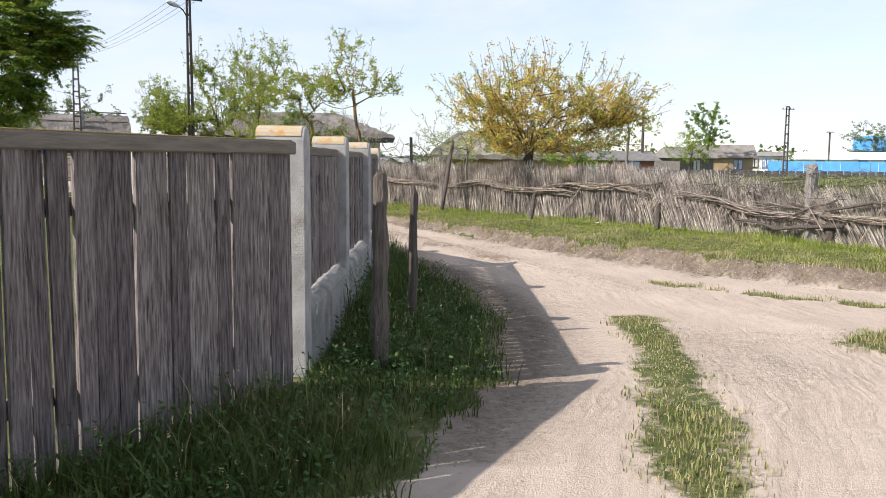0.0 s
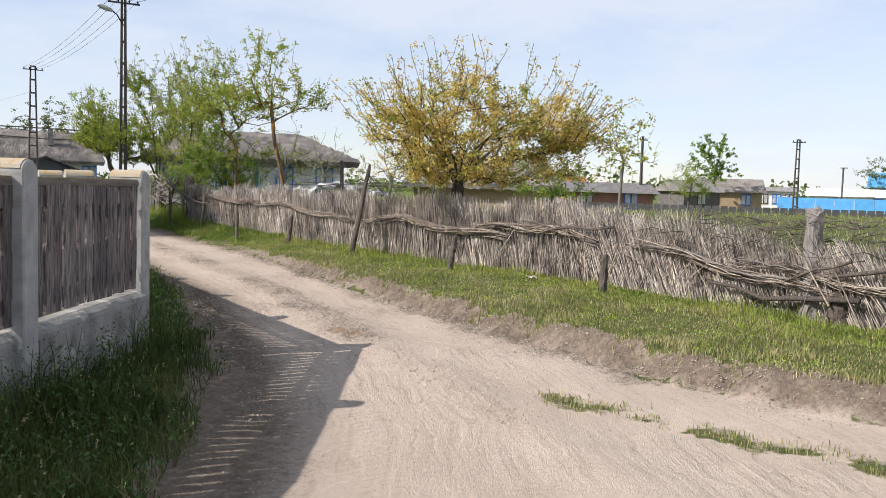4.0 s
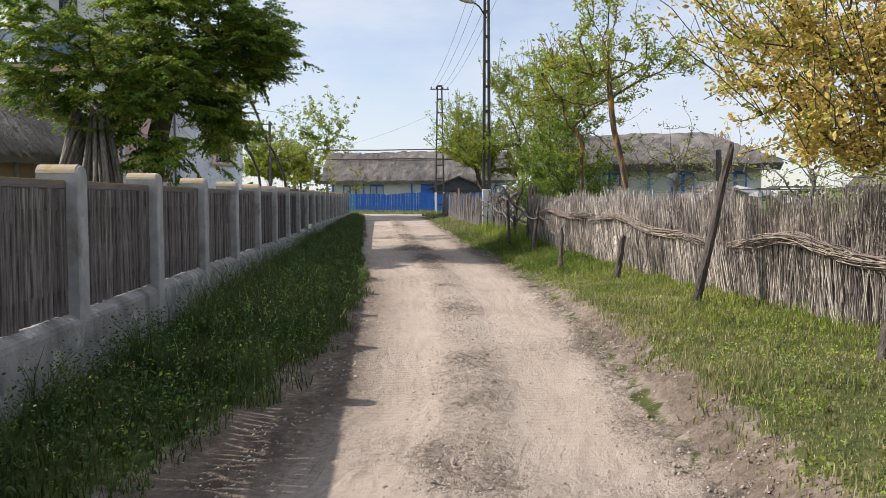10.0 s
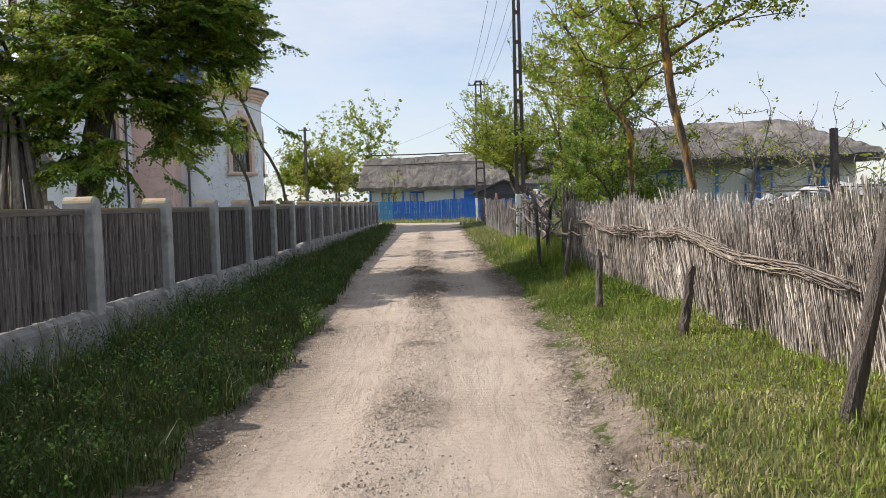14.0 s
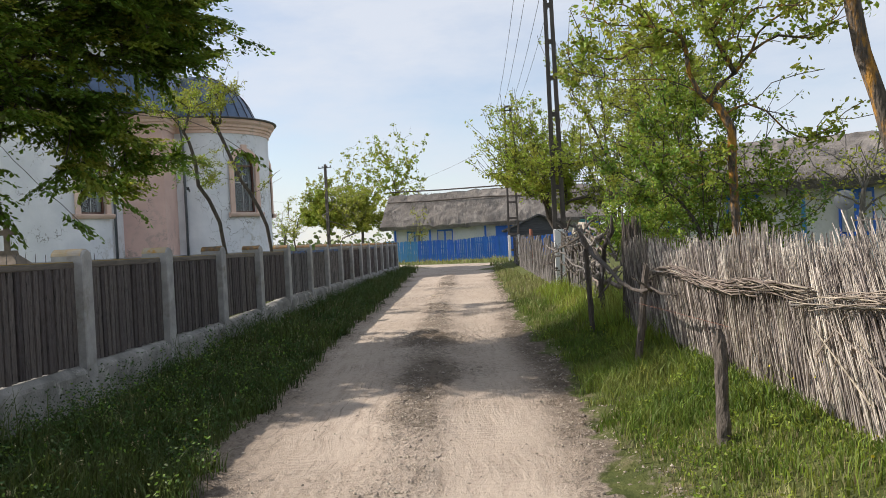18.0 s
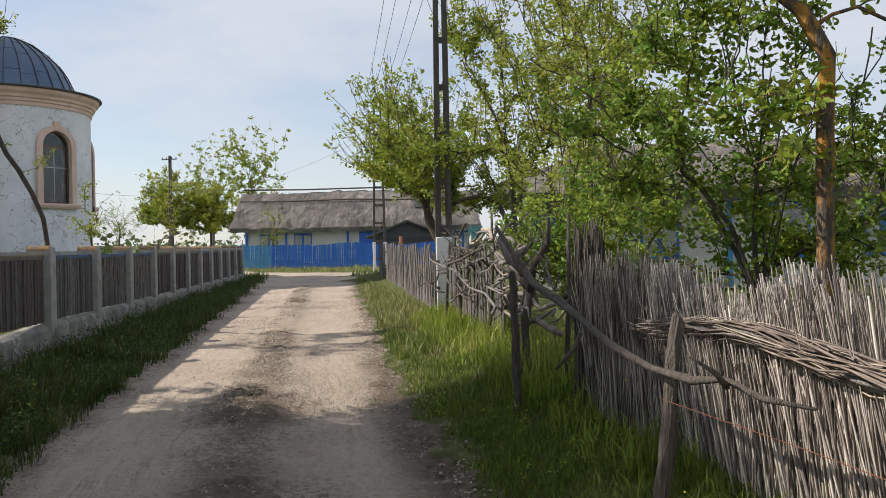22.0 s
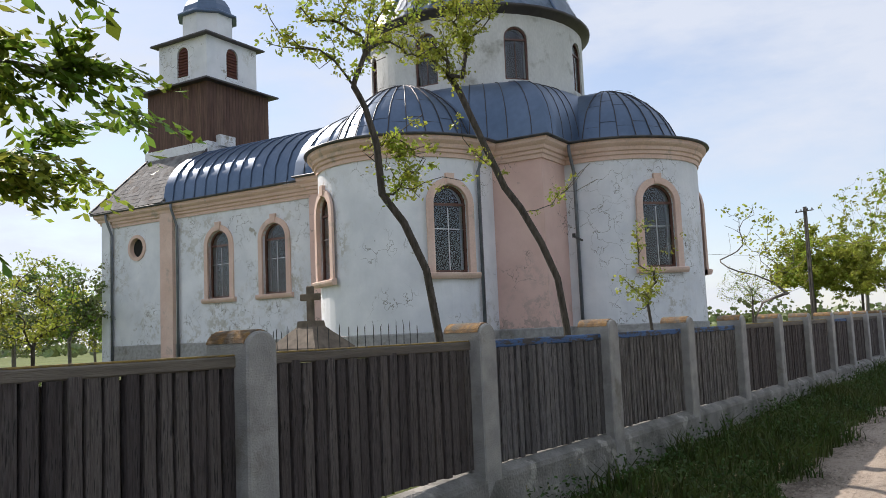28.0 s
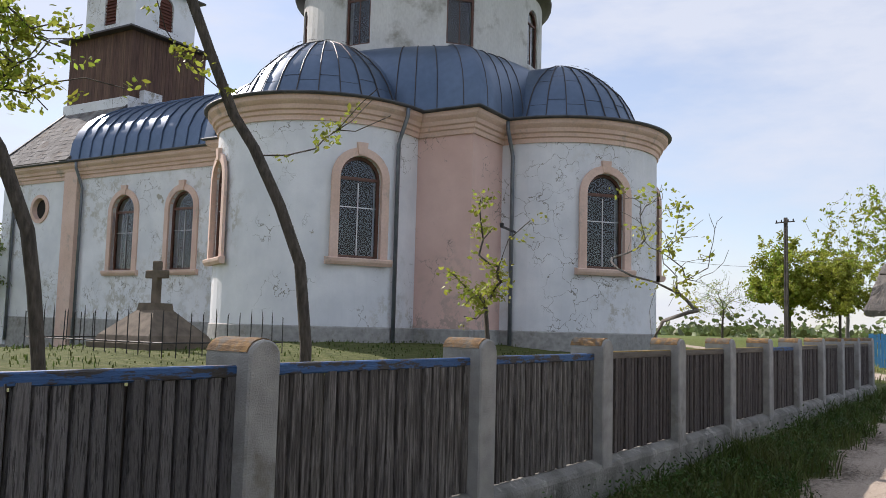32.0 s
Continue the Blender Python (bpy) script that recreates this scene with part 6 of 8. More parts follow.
def church_outline():
    """The outline in plan, counter-clockwise, with 1 where the wall is pink."""
    pts = []

    def add(x, y, pink=0):
        pts.append((x, y, pink))
    add(-16.95, -4.0), add(-13.0, -4.0), add(-12.7, -4.0), add(-8.5, -4.0), add(-4.62, -4.0, 1), add(-4.62, -4.62, 1), add(-2.9, -4.62, 0)
    for i in range(0, 29):
        a = math.pi + math.pi * i / 28
        add(2.91 * math.cos(a), -5.1 + 2.91 * math.sin(a), 0)
    pts[-1] = (2.91, -5.1, 0)
    add(2.9, -4.62, 1), add(4.62, -4.62, 1), add(4.62, -2.9, 0)
    for i in range(0, 29):
        a = -math.pi / 2 + math.pi * i / 28
        add(5.1 + 2.91 * math.cos(a), 2.91 * math.sin(a), 0)
    add(4.62, 2.9, 1), add(4.62, 4.62, 1), add(2.9, 4.62, 0)
    for i in range(0, 29):
        a = math.pi * i / 28
        add(2.91 * math.cos(a), 5.1 + 2.91 * math.sin(a), 0)
    add(-2.9, 4.62, 1), add(-4.62, 4.62, 1), add(-4.62, 4.0, 0), add(-16.95, 4.0, 0)
    return pts


OUT = church_outline()


def offset(pts, d):
    """The outline moved outwards by d."""
    k = len(pts)
    res = []
    for i in range(k):
        p, a, b = Vector(pts[i][:2]), Vector(pts[i - 1][:2]), Vector(pts[(i + 1) % k][:2])
        e1, e2 = (p - a), (b - p)
        e1 = e1.normalized() if e1.length > 1e-6 else e2.normalized()
        e2 = e2.normalized() if e2.length > 1e-6 else e1
        n1, n2 = Vector((e1.y, -e1.x)), Vector((e2.y, -e2.x))
        n = n1 + n2
        if n.length < 1e-6:
            n = n1
        n.normalize()
        q = d / max(0.5, n.dot(n1))
        res.append((p.x + n.x * q, p.y + n.y * q))
    return res


def ring(o_pts, i_pts, z0, z1, pink=None, inner=0):
    """A closed wall between an outer and an inner outline."""
    k = len(o_pts)
    b = Builder()
    vs = [(x, y, z0) for x, y in o_pts] + [(x, y, z1) for x, y in o_pts] + [(x, y, z0) for x, y in i_pts] + [(x, y, z1) for x, y in i_pts]
    for i in range(k):
        j = (i + 1) % k
        mi = 1 if pink and pink[i] else 0
        b.f.append((i, j, k + j, k + i)), b.mi.append(mi)
        b.f.append((2 * k + j, 2 * k + i, 3 * k + i, 3 * k + j)), b.mi.append(inner)
        b.f.append((k + i, k + j, 3 * k + j, 3 * k + i)), b.mi.append(0)
        b.f.append((j, i, 2 * k + i, 2 * k + j)), b.mi.append(0)
    b.v, b.n = vs, 4 * k
    return b


def arch_poly(w, h, n=10):
    """An arched opening's outline: width w, total height h, its foot at 0."""
    r = w / 2
    return [(-r, 0), (r, 0)] + [(r * math.cos(math.pi * i / n), h - r + r * math.sin(math.pi * i / n)) for i in range(n + 1)]


def arch_block(w, h, m, d0, d1, n=10):
    """The arched shape between depths d0 and d1 along local y of the pose m."""
    poly = arch_poly(w, h, n)
    k = len(poly)
    b = Builder()
    b.add([m @ Vector((x, d0, z)) for x, z in poly] + [m @ Vector((x, d1, z)) for x, z in poly], [tuple(range(k)), tuple(range(2 * k - 1, k - 1, -1))] + [(i, k + i, k + (i + 1) % k, (i + 1) % k) for i in range(k)])
    return b


def cut(me, cutters):
    """The mesh with the cutters taken away."""
    ob = new("work", me)
    cb = Builder()
    for c in cutters:
        cb.add(c.v, c.f)
    cme = cb.mesh("cutter", PLASTER)
    bm = bmesh.new()
    bm.from_mesh(cme)
    bmesh.ops.recalc_face_normals(bm, faces=bm.faces)
    bm.to_mesh(cme)
    bm.free()
    co = new("cutter", cme)
    md = ob.modifiers.new("cut", "BOOLEAN")
    md.operation, md.object, md.solver = "DIFFERENCE", co, "EXACT"
    res = bpy.data.meshes.new_from_object(ob.evaluated_get(bpy.context.evaluated_depsgraph_get()))
    bpy.data.objects.remove(ob)
    bpy.data.objects.remove(co)
    return res


def face_pose(x, y, z, deg):
    """A pose whose local -y looks out of a wall in the plan direction deg."""
    return pose(x, y, z, 0, 0, deg + 90)


# windows: place on the wall, direction it looks in, width, height, foot

def apse_win(cx, cy, deg):
    return (cx + 2.91 * math.cos(radians(deg)), cy + 2.91 * math.sin(radians(deg)), deg)


BASE = -45.0    # the way to the corner pier, seen from the middle
wins = [(*apse_win(0, -5.1, BASE + 13.6), 1.15, 2.62, 3.42), (*apse_win(0, -5.1, BASE - 76), 1.15, 2.62, 3.42), (*apse_win(5.1, 0, BASE + 3.8), 1.15, 2.62, 3.42), (*apse_win(5.1, 0, BASE + 80), 1.15, 2.62, 3.42),
        (-9.85, -4.0, -90, 1.2, 2.7, 3.42), (-6.9, -4.0, -90, 1.2, 2.7, 3.42)]
pink = [p[2] for p in OUT]
outer = offset(OUT, 0.0)
wall = ring(outer, offset(OUT, -0.45), 0.6, 7.45, pink, 2).mesh("wall", [PLASTER, PINK, UNLIT_INSIDE])
cutters = [arch_block(w, h, face_pose(x, y, z, dg), -0.6, 0.9) for x, y, dg, w, h, z in wins]
rb = Builder()
mrw = face_pose(-14.75, -4.0, 5.85, -90)
circ = [(0.42 * math.cos(2 * math.pi * i / 20), 0.42 * math.sin(2 * math.pi * i / 20)) for i in range(20)]
rb.add([mrw @ Vector((x, -0.6, z)) for x, z in circ] + [mrw @ Vector((x, 0.9, z)) for x, z in circ], [tuple(range(20)), tuple(range(39, 19, -1))] + [(i, 20 + i, 20 + (i + 1) % 20, (i + 1) % 20) for i in range(20)])
cutters.append(rb)
part("wall", cut(wall, cutters), None, church, "white plaster wall with peeling patches")


def sweep(pts_of, profile, closed=True):
    """A moulding: rows of the outline at (outward offset, height)."""
    rows = [[(x, y, z) for x, y in pts_of(d)] for d, z in profile]
    return Builder().grid(rows, closed=closed)


part("cornice", sweep(lambda d: offset(OUT, d), [(-0.05, 6.86), (0.05, 6.86), (0.06, 6.98), (0.11, 7.01), (0.12, 7.10), (0.18, 7.13), (0.21, 7.23), (0.28, 7.29), (0.32, 7.34), (0.33, 7.45), (-0.05, 7.45)]), PEACH, church, "peach moulded cornice")
part("gutter", sweep(lambda d: offset(OUT, d), [(0.33, 7.455), (0.41, 7.455), (0.44, 7.49), (0.43, 7.52), (0.2, 7.56), (0.0, 7.60)]), PIPE_DARK, church, "dark eaves gutter", smooth=True)
part("base_course", sweep(lambda d: offset(OUT, d), [(0.0, 1.70), (0.04, 1.67), (0.05, 1.1), (0.05, 0.5)]), CONCRETE, church, "grey rendered base course")


def framed_window(x, y, dg, w, h, z, church=church):
    m = face_pose(x, y, z, dg)
    # surround
    o, i_ = arch_poly(w + 0.42, h + 0.21, 14), arch_poly(w, h, 14)
    b = Builder()
    k = len(o)
    rows = [[m @ Vector((px_, yy, pz_)) for px_, pz_ in pl] for pl, yy in ((o, 0.02), (o, -0.055), (i_, -0.07), (i_, 0.1))]
    b.grid(rows, closed=True)
    sur = part("window_surround", b, PEACH, church, "peach plaster window surround")
    kb = Builder()
    kb.add([m @ Vector(p) for p in ((-0.11, -0.10, h + 0.02), (0.11, -0.10, h + 0.02), (0.14, -0.10, h + 0.34), (-0.14, -0.10, h + 0.34), (-0.11, 0.05, h + 0.02), (0.11, 0.05, h + 0.02), (0.14, 0.05, h + 0.34), (-0.14, 0.05, h + 0.34))],
           [(0, 1, 2, 3), (7, 6, 5, 4), (0, 4, 5, 1), (1, 5, 6, 2), (2, 6, 7, 3), (3, 7, 4, 0)])
    part("keystone", kb, PEACH, sur)
    sb = Builder()
    q = w / 2 + 0.32
    sb.grid([[m @ Vector((sx, yy, zz)) for yy, zz in ((0.03, -0.18), (-0.09, -0.18), (-0.14, -0.10), (-0.15, -0.03), (-0.10, 0.0), (0.03, 0.01))] for sx in (-q, q)])
    sb.f += [tuple(range(6)), tuple(range(11, 5, -1))]
    sb.mi += [0, 0]
    part("window_sill", sb, PEACH, sur)
    # frame, cross bars and panes
    fr = Builder()
    o2, i2 = arch_poly(w + 0.02, h + 0.01, 14), arch_poly(w - 0.16, h - 0.16, 14)
    i2 = [(px_, pz_ + 0.08) for px_, pz_ in i2]
    rows = [[m @ Vector((px_, yy, pz_)) for px_, pz_ in pl] for pl, yy in ((o2, 0.20), (o2, 0.12), (i2, 0.12), (i2, 0.20))]
    fr.grid(rows, closed=True)
    frame_ob = part("window_frame", fr, WIN_FRAME, church, "brown window frame")
    for c, s, mat in (((0, 0.16, h - w / 2), (w - 0.1, 0.06, 0.08), WIN_FRAME), ((0, 0.155, h * 0.38), (0.022, 0.03, h * 0.72), LAMP_GREY), ((0, 0.155, h * 0.50), (w - 0.1, 0.03, 0.022), LAMP_GREY)):
        vb = Builder().box(c, s)
        vb.v = [tuple(m @ Vector(p)) for p in vb.v]
        part("glazing_bar", vb, mat, frame_ob)
    # added sheet: the dark of the unlit interior as a near-black colour
    part("blind", arch_block(w + 0.3, h + 0.15, m @ Matrix.Translation((0, 0, -0.07)), 0.52, 0.56), VOID, frame_ob, "near-black sheet standing in for the unlit interior")
    pb = Builder()
    pl = arch_poly(w - 0.04, h - 0.03, 14)
    kk = len(pl)
    pb.add([m @ Vector((a_, 0.165, c_)) for a_, c_ in pl] + [m @ Vector((a_, 0.175, c_)) for a_, c_ in pl], [tuple(range(kk)), tuple(range(2 * kk - 1, kk - 1, -1))] + [(i, kk + i, kk + (i + 1) % kk, (i + 1) % kk) for i in range(kk)])
    part("pane", pb, GLASS, frame_ob)


for wv in wins:
    framed_window(*wv)
rwb = Builder()
rows = [[mrw @ Vector((math.cos(2 * math.pi * i / 24) * r_, yy, math.sin(2 * math.pi * i / 24) * r_)) for i in range(24)] for r_, yy in ((0.56, 0.02), (0.56, -0.05), (0.42, -0.06), (0.40, 0.15))]
part("round_window_ring", rwb.grid(rows, closed=True), PEACH, church)
# black disc in place of glass, painting the shade inside the round opening
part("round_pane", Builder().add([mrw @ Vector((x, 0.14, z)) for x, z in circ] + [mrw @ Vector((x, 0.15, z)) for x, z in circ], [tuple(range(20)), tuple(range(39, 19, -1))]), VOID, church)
# corner pilasters of the nave
for px_, wd in ((-12.75, 0.75), (-16.62, 0.55)):
    part("pilaster", Builder().box((px_, -4.06, 3.95), (wd, 0.22, 6.7)), [PEACH if px_ > -14 else PLASTER], church)


APSE_PROFILE = [(3.30, 7.52), (2.46, 7.62), (2.35, 7.86), (2.13, 8.35), (1.88, 8.74), (1.47, 9.15), (0.96, 9.53), (0.42, 9.76), (0.02, 9.84)]


def curved_roof(ax, ay, a0, a1, back, n=26, ribs=13):
    """Half a dome over an apse, set in behind a flat eaves ledge, with its barrel running back to the drum."""
    bx, by = back
    rows = []
    for rad, z in APSE_PROFILE:
        row = [(ax + rad * math.cos(a), ay + rad * math.sin(a), z) for a in [a0 + (a1 - a0) * i / n for i in range(n + 1)]]
        rows.append([(row[0][0] + bx, row[0][1] + by, z)] + row + [(row[-1][0] + bx, row[-1][1] + by, z)])
    part("apse_roof", Builder().grid(rows), ROOF_METAL, church, "blue-grey standing-seam sheet roof", smooth=True)
    for i in range(ribs + 1):
        a = a0 + (a1 - a0) * i / ribs
        part("seam", Builder().tube([(ax + (rad + 0.012) * math.cos(a), ay + (rad + 0.012) * math.sin(a), z + 0.012) for rad, z in APSE_PROFILE[1:]], 0.017, 4, cap=False), DARK_EDGE, church, smooth=True)
    for i in range(3):
        ox, oy = bx * (i + 1) / 4, by * (i + 1) / 4
        for e in (a0, a1):
            part("seam", Builder().tube([(ax + ox + (rad + 0.012) * math.cos(e), ay + oy + (rad + 0.012) * math.sin(e), z + 0.012) for rad, z in APSE_PROFILE[1:]], 0.017, 4, cap=False), DARK_EDGE, church, smooth=True)
    for (ra, za), (rb_, zb_), f in ((APSE_PROFILE[2], APSE_PROFILE[3], 0.5), (APSE_PROFILE[4], APSE_PROFILE[5], 0.5), (APSE_PROFILE[5], APSE_PROFILE[6], 0.8)):
        rad, z = ra + (rb_ - ra) * f, za + (zb_ - za) * f
        for i in range(ribs):
            g0, g1 = a0 + (a1 - a0) * i / ribs, a0 + (a1 - a0) * (i + 1) / ribs
            o = 0.16 * (i % 2)
            part("seam", Builder().tube([(ax + (rad - o * 0.4) * math.cos(q), ay + (rad - o * 0.4) * math.sin(q), z + o + 0.004) for q in (g0, (g0 + g1) / 2, g1)], 0.006, 3, cap=False), DARK_EDGE, church, smooth=True)


curved_roof(0, -5.1, math.pi, 2 * math.pi, (0, 4.0))
curved_roof(5.1, 0, -math.pi / 2, math.pi / 2, (-4.0, 0))
curved_roof(0, 5.1, 0, math.pi, (0, -4.0))
# roof of the crossing, from the square eaves up to the drum
rows = []
for j in range(8):
    f = j / 7
    row = []
    for i in range(64):
        a = 2 * math.pi * i / 64
        sq = min(4.98 / max(1e-6, abs(math.cos(a))), 4.98 / max(1e-6, abs(math.sin(a))))
        rad = 3.95 + (sq - 3.95) * math.cos(f * math.pi / 2)
        row.append((rad * math.cos(a), rad * math.sin(a), 7.53 + 2.36 * math.sin(f * math.pi / 2)))
    rows.append(row)
part("crossing_roof", Builder().grid(rows, closed=True), ROOF_METAL, church, "blue-grey sheet roof of the crossing", smooth=True)
for i in range(64):
    a = 2 * math.pi * (i + 0.5) / 64
    sq = min(4.98 / max(1e-6, abs(math.cos(a))), 4.98 / max(1e-6, abs(math.sin(a))))
    if sq > 5.35:
        pts = [((3.95 + (sq - 3.95) * math.cos(f * math.pi / 2)) * math.cos(a), (3.95 + (sq - 3.95) * math.cos(f * math.pi / 2)) * math.sin(a), 7.55 + 2.36 * math.sin(f * math.pi / 2)) for f in [j / 7 for j in range(8)]]
        part("seam", Builder().tube(pts, 0.016, 4, cap=False), DARK_EDGE, church, smooth=True)
# nave roof: a low sheet-covered vault, then the slated west end
rows = []
for x in (-3.9, -6, -8, -10, -12.6):
    rows.append([(x, -4.4 * math.cos(math.pi * j / 16), 7.53 + 2.75 * math.sin(math.pi * j / 16) ** 0.9) for j in range(17)])
part("nave_roof", Builder().grid(rows), ROOF_METAL, church, "blue-grey sheet vault over the nave", smooth=True)
for x in [-4.6 - 0.62 * i for i in range(13)]:
    part("seam", Builder().tube([(x, -4.42 * math.cos(math.pi * j / 16), 7.55 + 2.75 * math.sin(math.pi * j / 16) ** 0.9) for j in range(17)], 0.03, 4, cap=False), ROOF_METAL, church, smooth=True)
wr = Builder()
wr.add([(-12.5, -4.42, 7.54), (-17.4, -4.42, 7.54), (-17.4, 4.42, 7.54), (-12.5, 4.42, 7.54), (-12.5, -1.9, 10.25), (-16.4, -1.9, 10.25), (-16.4, 1.9, 10.25), (-12.5, 1.9, 10.25)],
       [(1, 0, 4, 5), (2, 1, 5, 6), (3, 2, 6, 7), (0, 3, 7, 4), (4, 7, 6, 5)])
west_roof = part("west_roof", wr, SLATE, church, "grey slated roof of the west end")
SLAT = Builder().box((0, 0, 0), (0.30, 0.012, 0.34)).mesh("slate", SLATE)
sl_n = 0
for r_ in range(13):
    f = (r_ + 0.5) / 13
    y_, z_ = -4.42 + 2.52 * f, 7.54 + 2.71 * f
    x0, x1 = -12.5, -17.4 + 1.0 * f
    nn = int((x0 - x1) / 0.31)
    for i in range(nn):
        if sl_n < 300:
            part("slate", SLAT, SLATE, west_roof, at=pose(x1 + 0.16 + i * 0.31 + 0.15 * (r_ % 2) * (i < nn - 1), y_ - 0.02, z_ + 0.02, -44 + prnd.uniform(-2, 2), prnd.uniform(-1.5, 1.5), 0))
            sl_n += 1
for top, low in (((-16.4, -1.9, 10.28), (-17.4, -4.42, 7.58)), ((-12.55, -1.9, 10.28), (-12.55, -4.42, 7.58))):
    part("hip_ridge", Builder().tube([low, top], 0.06, 6), DARK_EDGE, church)
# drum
dr_wall = ring([(4.05 * math.cos(2 * math.pi * i / 64), 4.05 * math.sin(2 * math.pi * i / 64)) for i in range(64)], [(3.65 * math.cos(2 * math.pi * i / 64), 3.65 * math.sin(2 * math.pi * i / 64)) for i in range(64)], 9.6, 12.55, None, 1).mesh("drum", [DRUM_PLASTER, UNLIT_INSIDE])
dwins = [(4.05 * math.cos(radians(a)), 4.05 * math.sin(radians(a)), a) for a in [-45 + 3.5 + 45 * i for i in range(8)]]
part("drum", cut(dr_wall, [arch_block(0.86, 1.86, face_pose(x, y, 10.08, a), -0.5, 0.7) for x, y, a in dwins]), None, church, "stained white plaster drum")
for x, y, a in dwins:
    m = face_pose(x, y, 10.08, a)
    fr = Builder()
    o2, i2 = arch_poly(0.88, 1.87, 12), [(p, q + 0.06) for p, q in arch_poly(0.74, 1.74, 12)]
    fr.grid([[m @ Vector((p, yy, q)) for p, q in pl] for pl, yy in ((o2, 0.16), (o2, 0.08), (i2, 0.08), (i2, 0.16))], closed=True)
    fo = part("window_frame", fr, WIN_FRAME, church)
    # added near-black sheet gives the drum windows their interior darkness
    part("blind", arch_block(1.1, 2.0, m @ Matrix.Translation((0, 0, -0.07)), 0.48, 0.52), VOID, fo, "near-black sheet standing in for the unlit interior")
    for c, s in (((0, 0.12, 0.75), (0.022, 0.03, 1.45)), ((0, 0.12, 1.42), (0.8, 0.05, 0.06))):
        vb = Builder().box(c, s)
        vb.v = [tuple(m @ Vector(p)) for p in vb.v]
        part("glazing_bar", vb, WIN_FRAME, fo)
    pl = arch_poly(0.84, 1.84, 12)
    kk = len(pl)
    part("pane", Builder().add([m @ Vector((p, 0.125, q)) for p, q in pl] + [m @ Vector((p, 0.135, q)) for p, q in pl], [tuple(range(kk)), tuple(range(2 * kk - 1, kk - 1, -1))]), GLASS, fo)


def revolve(prof, n=48):
    return Builder().grid([[(r_ * math.cos(2 * math.pi * i / n), r_ * math.sin(2 * math.pi * i / n), z) for i in range(n)] for r_, z in prof], closed=True)


part("drum_eave", revolve([(4.0, 12.35), (4.12, 12.4), (4.22, 12.52), (4.36, 12.55), (4.38, 12.64), (4.2, 12.70)]), DARK_EDGE, church, smooth=True)
DOME_R, DOME_Z = [4.20, 3.99, 3.79, 3.47, 3.03, 2.62, 2.14, 1.45, 0.75, 0.02], [12.64, 13.05, 13.44, 14.17, 14.80, 15.27, 15.68, 16.06, 16.28, 16.36]


def dome_at(f):
    """Radius, height and slope of the dome at a share f of the way up its side."""
    q = np.linspace(0, 1, 10)
    r0, z0, r1, z1 = (float(np.interp(v, q, w)) for v, w in ((f, DOME_R), (f, DOME_Z), (min(1, f + 0.05), DOME_R), (min(1, f + 0.05), DOME_Z)))
    return r0, z0, math.atan2(z1 - z0 + 1e-6, r0 - r1 + 1e-6)


dome = part("dome", revolve([dome_at(i / 18)[:2] for i in range(19)]), SCALE_TILE, church, "grey scale-tiled dome", smooth=True)
sc = Builder()
for j in range(26):
    rad, z, tilt = dome_at((j + 0.3) / 27)
    n_ = max(8, int(2 * math.pi * rad / 0.34))
    for i in range(n_):
        a = 2 * math.pi * (i + 0.5 * (j % 2)) / n_
        w_ = 2 * math.pi * rad / n_ * 0.47
        up = Vector((-math.cos(a) * math.cos(tilt), -math.sin(a) * math.cos(tilt), math.sin(tilt)))
        sd = Vector((-math.sin(a), math.cos(a), 0))
        c_ = Vector((rad * math.cos(a), rad * math.sin(a), z))
        nr = sd.cross(up) * 1.0
        if nr.dot(c_ - Vector((0, 0, 12))) < 0:
            nr = -nr
        l_ = 0.16
        sc.add([c_ - up * l_ + nr * 0.03, c_ + sd * w_ + nr * 0.022, c_ + up * l_ + nr * 0.006, c_ - sd * w_ + nr * 0.022], [(0, 1, 2, 3)])
part("scale_tiles", sc, SCALE_TILE, dome, "grey diamond scale tiles", kind="stuff")
for i in range(8):
    a = radians(-45 + 26 + 45 * i)
    part("dome_rib", Builder().tube([((dome_at(q / 14)[0] + 0.04) * math.cos(a), (dome_at(q / 14)[0] + 0.04) * math.sin(a), dome_at(q / 14)[1] + 0.02) for q in range(15)], 0.05, 5, cap=False), ROOF_METAL, dome, smooth=True)
part("finial", Builder().tube([(0, 0, 16.3), (0, 0, 16.7), (0, 0, 17.6)], [0.2, 0.08, 0.05], 8).box((0, 0, 17.2), (0.5, 0.06, 0.08)), IRON, church)
# tower at the west end
TX = -14.54
part("tower_base", Builder().box((TX, 0, 9.9), (4.1, 4.1, 1.3)), PLASTER, church)
tw = part("tower_core", Builder().box((TX, 0, 11.7), (3.84, 3.84, 3.2)), CLADDING, church, "brown boarded tower storey")
BOARD = Builder().box((0, 0, 0), (0.185, 0.03, 2.98)).mesh("board", CLADDING)
for fa in range(4):
    for i in range(20):
        m = pose(TX, 0, 11.83, 0, 0, 90 * fa) @ pose(-1.865 + 0.196 * i, -1.935, 0, 0, 0, 0)
        part("board", BOARD, CLADDING, tw, at=m)


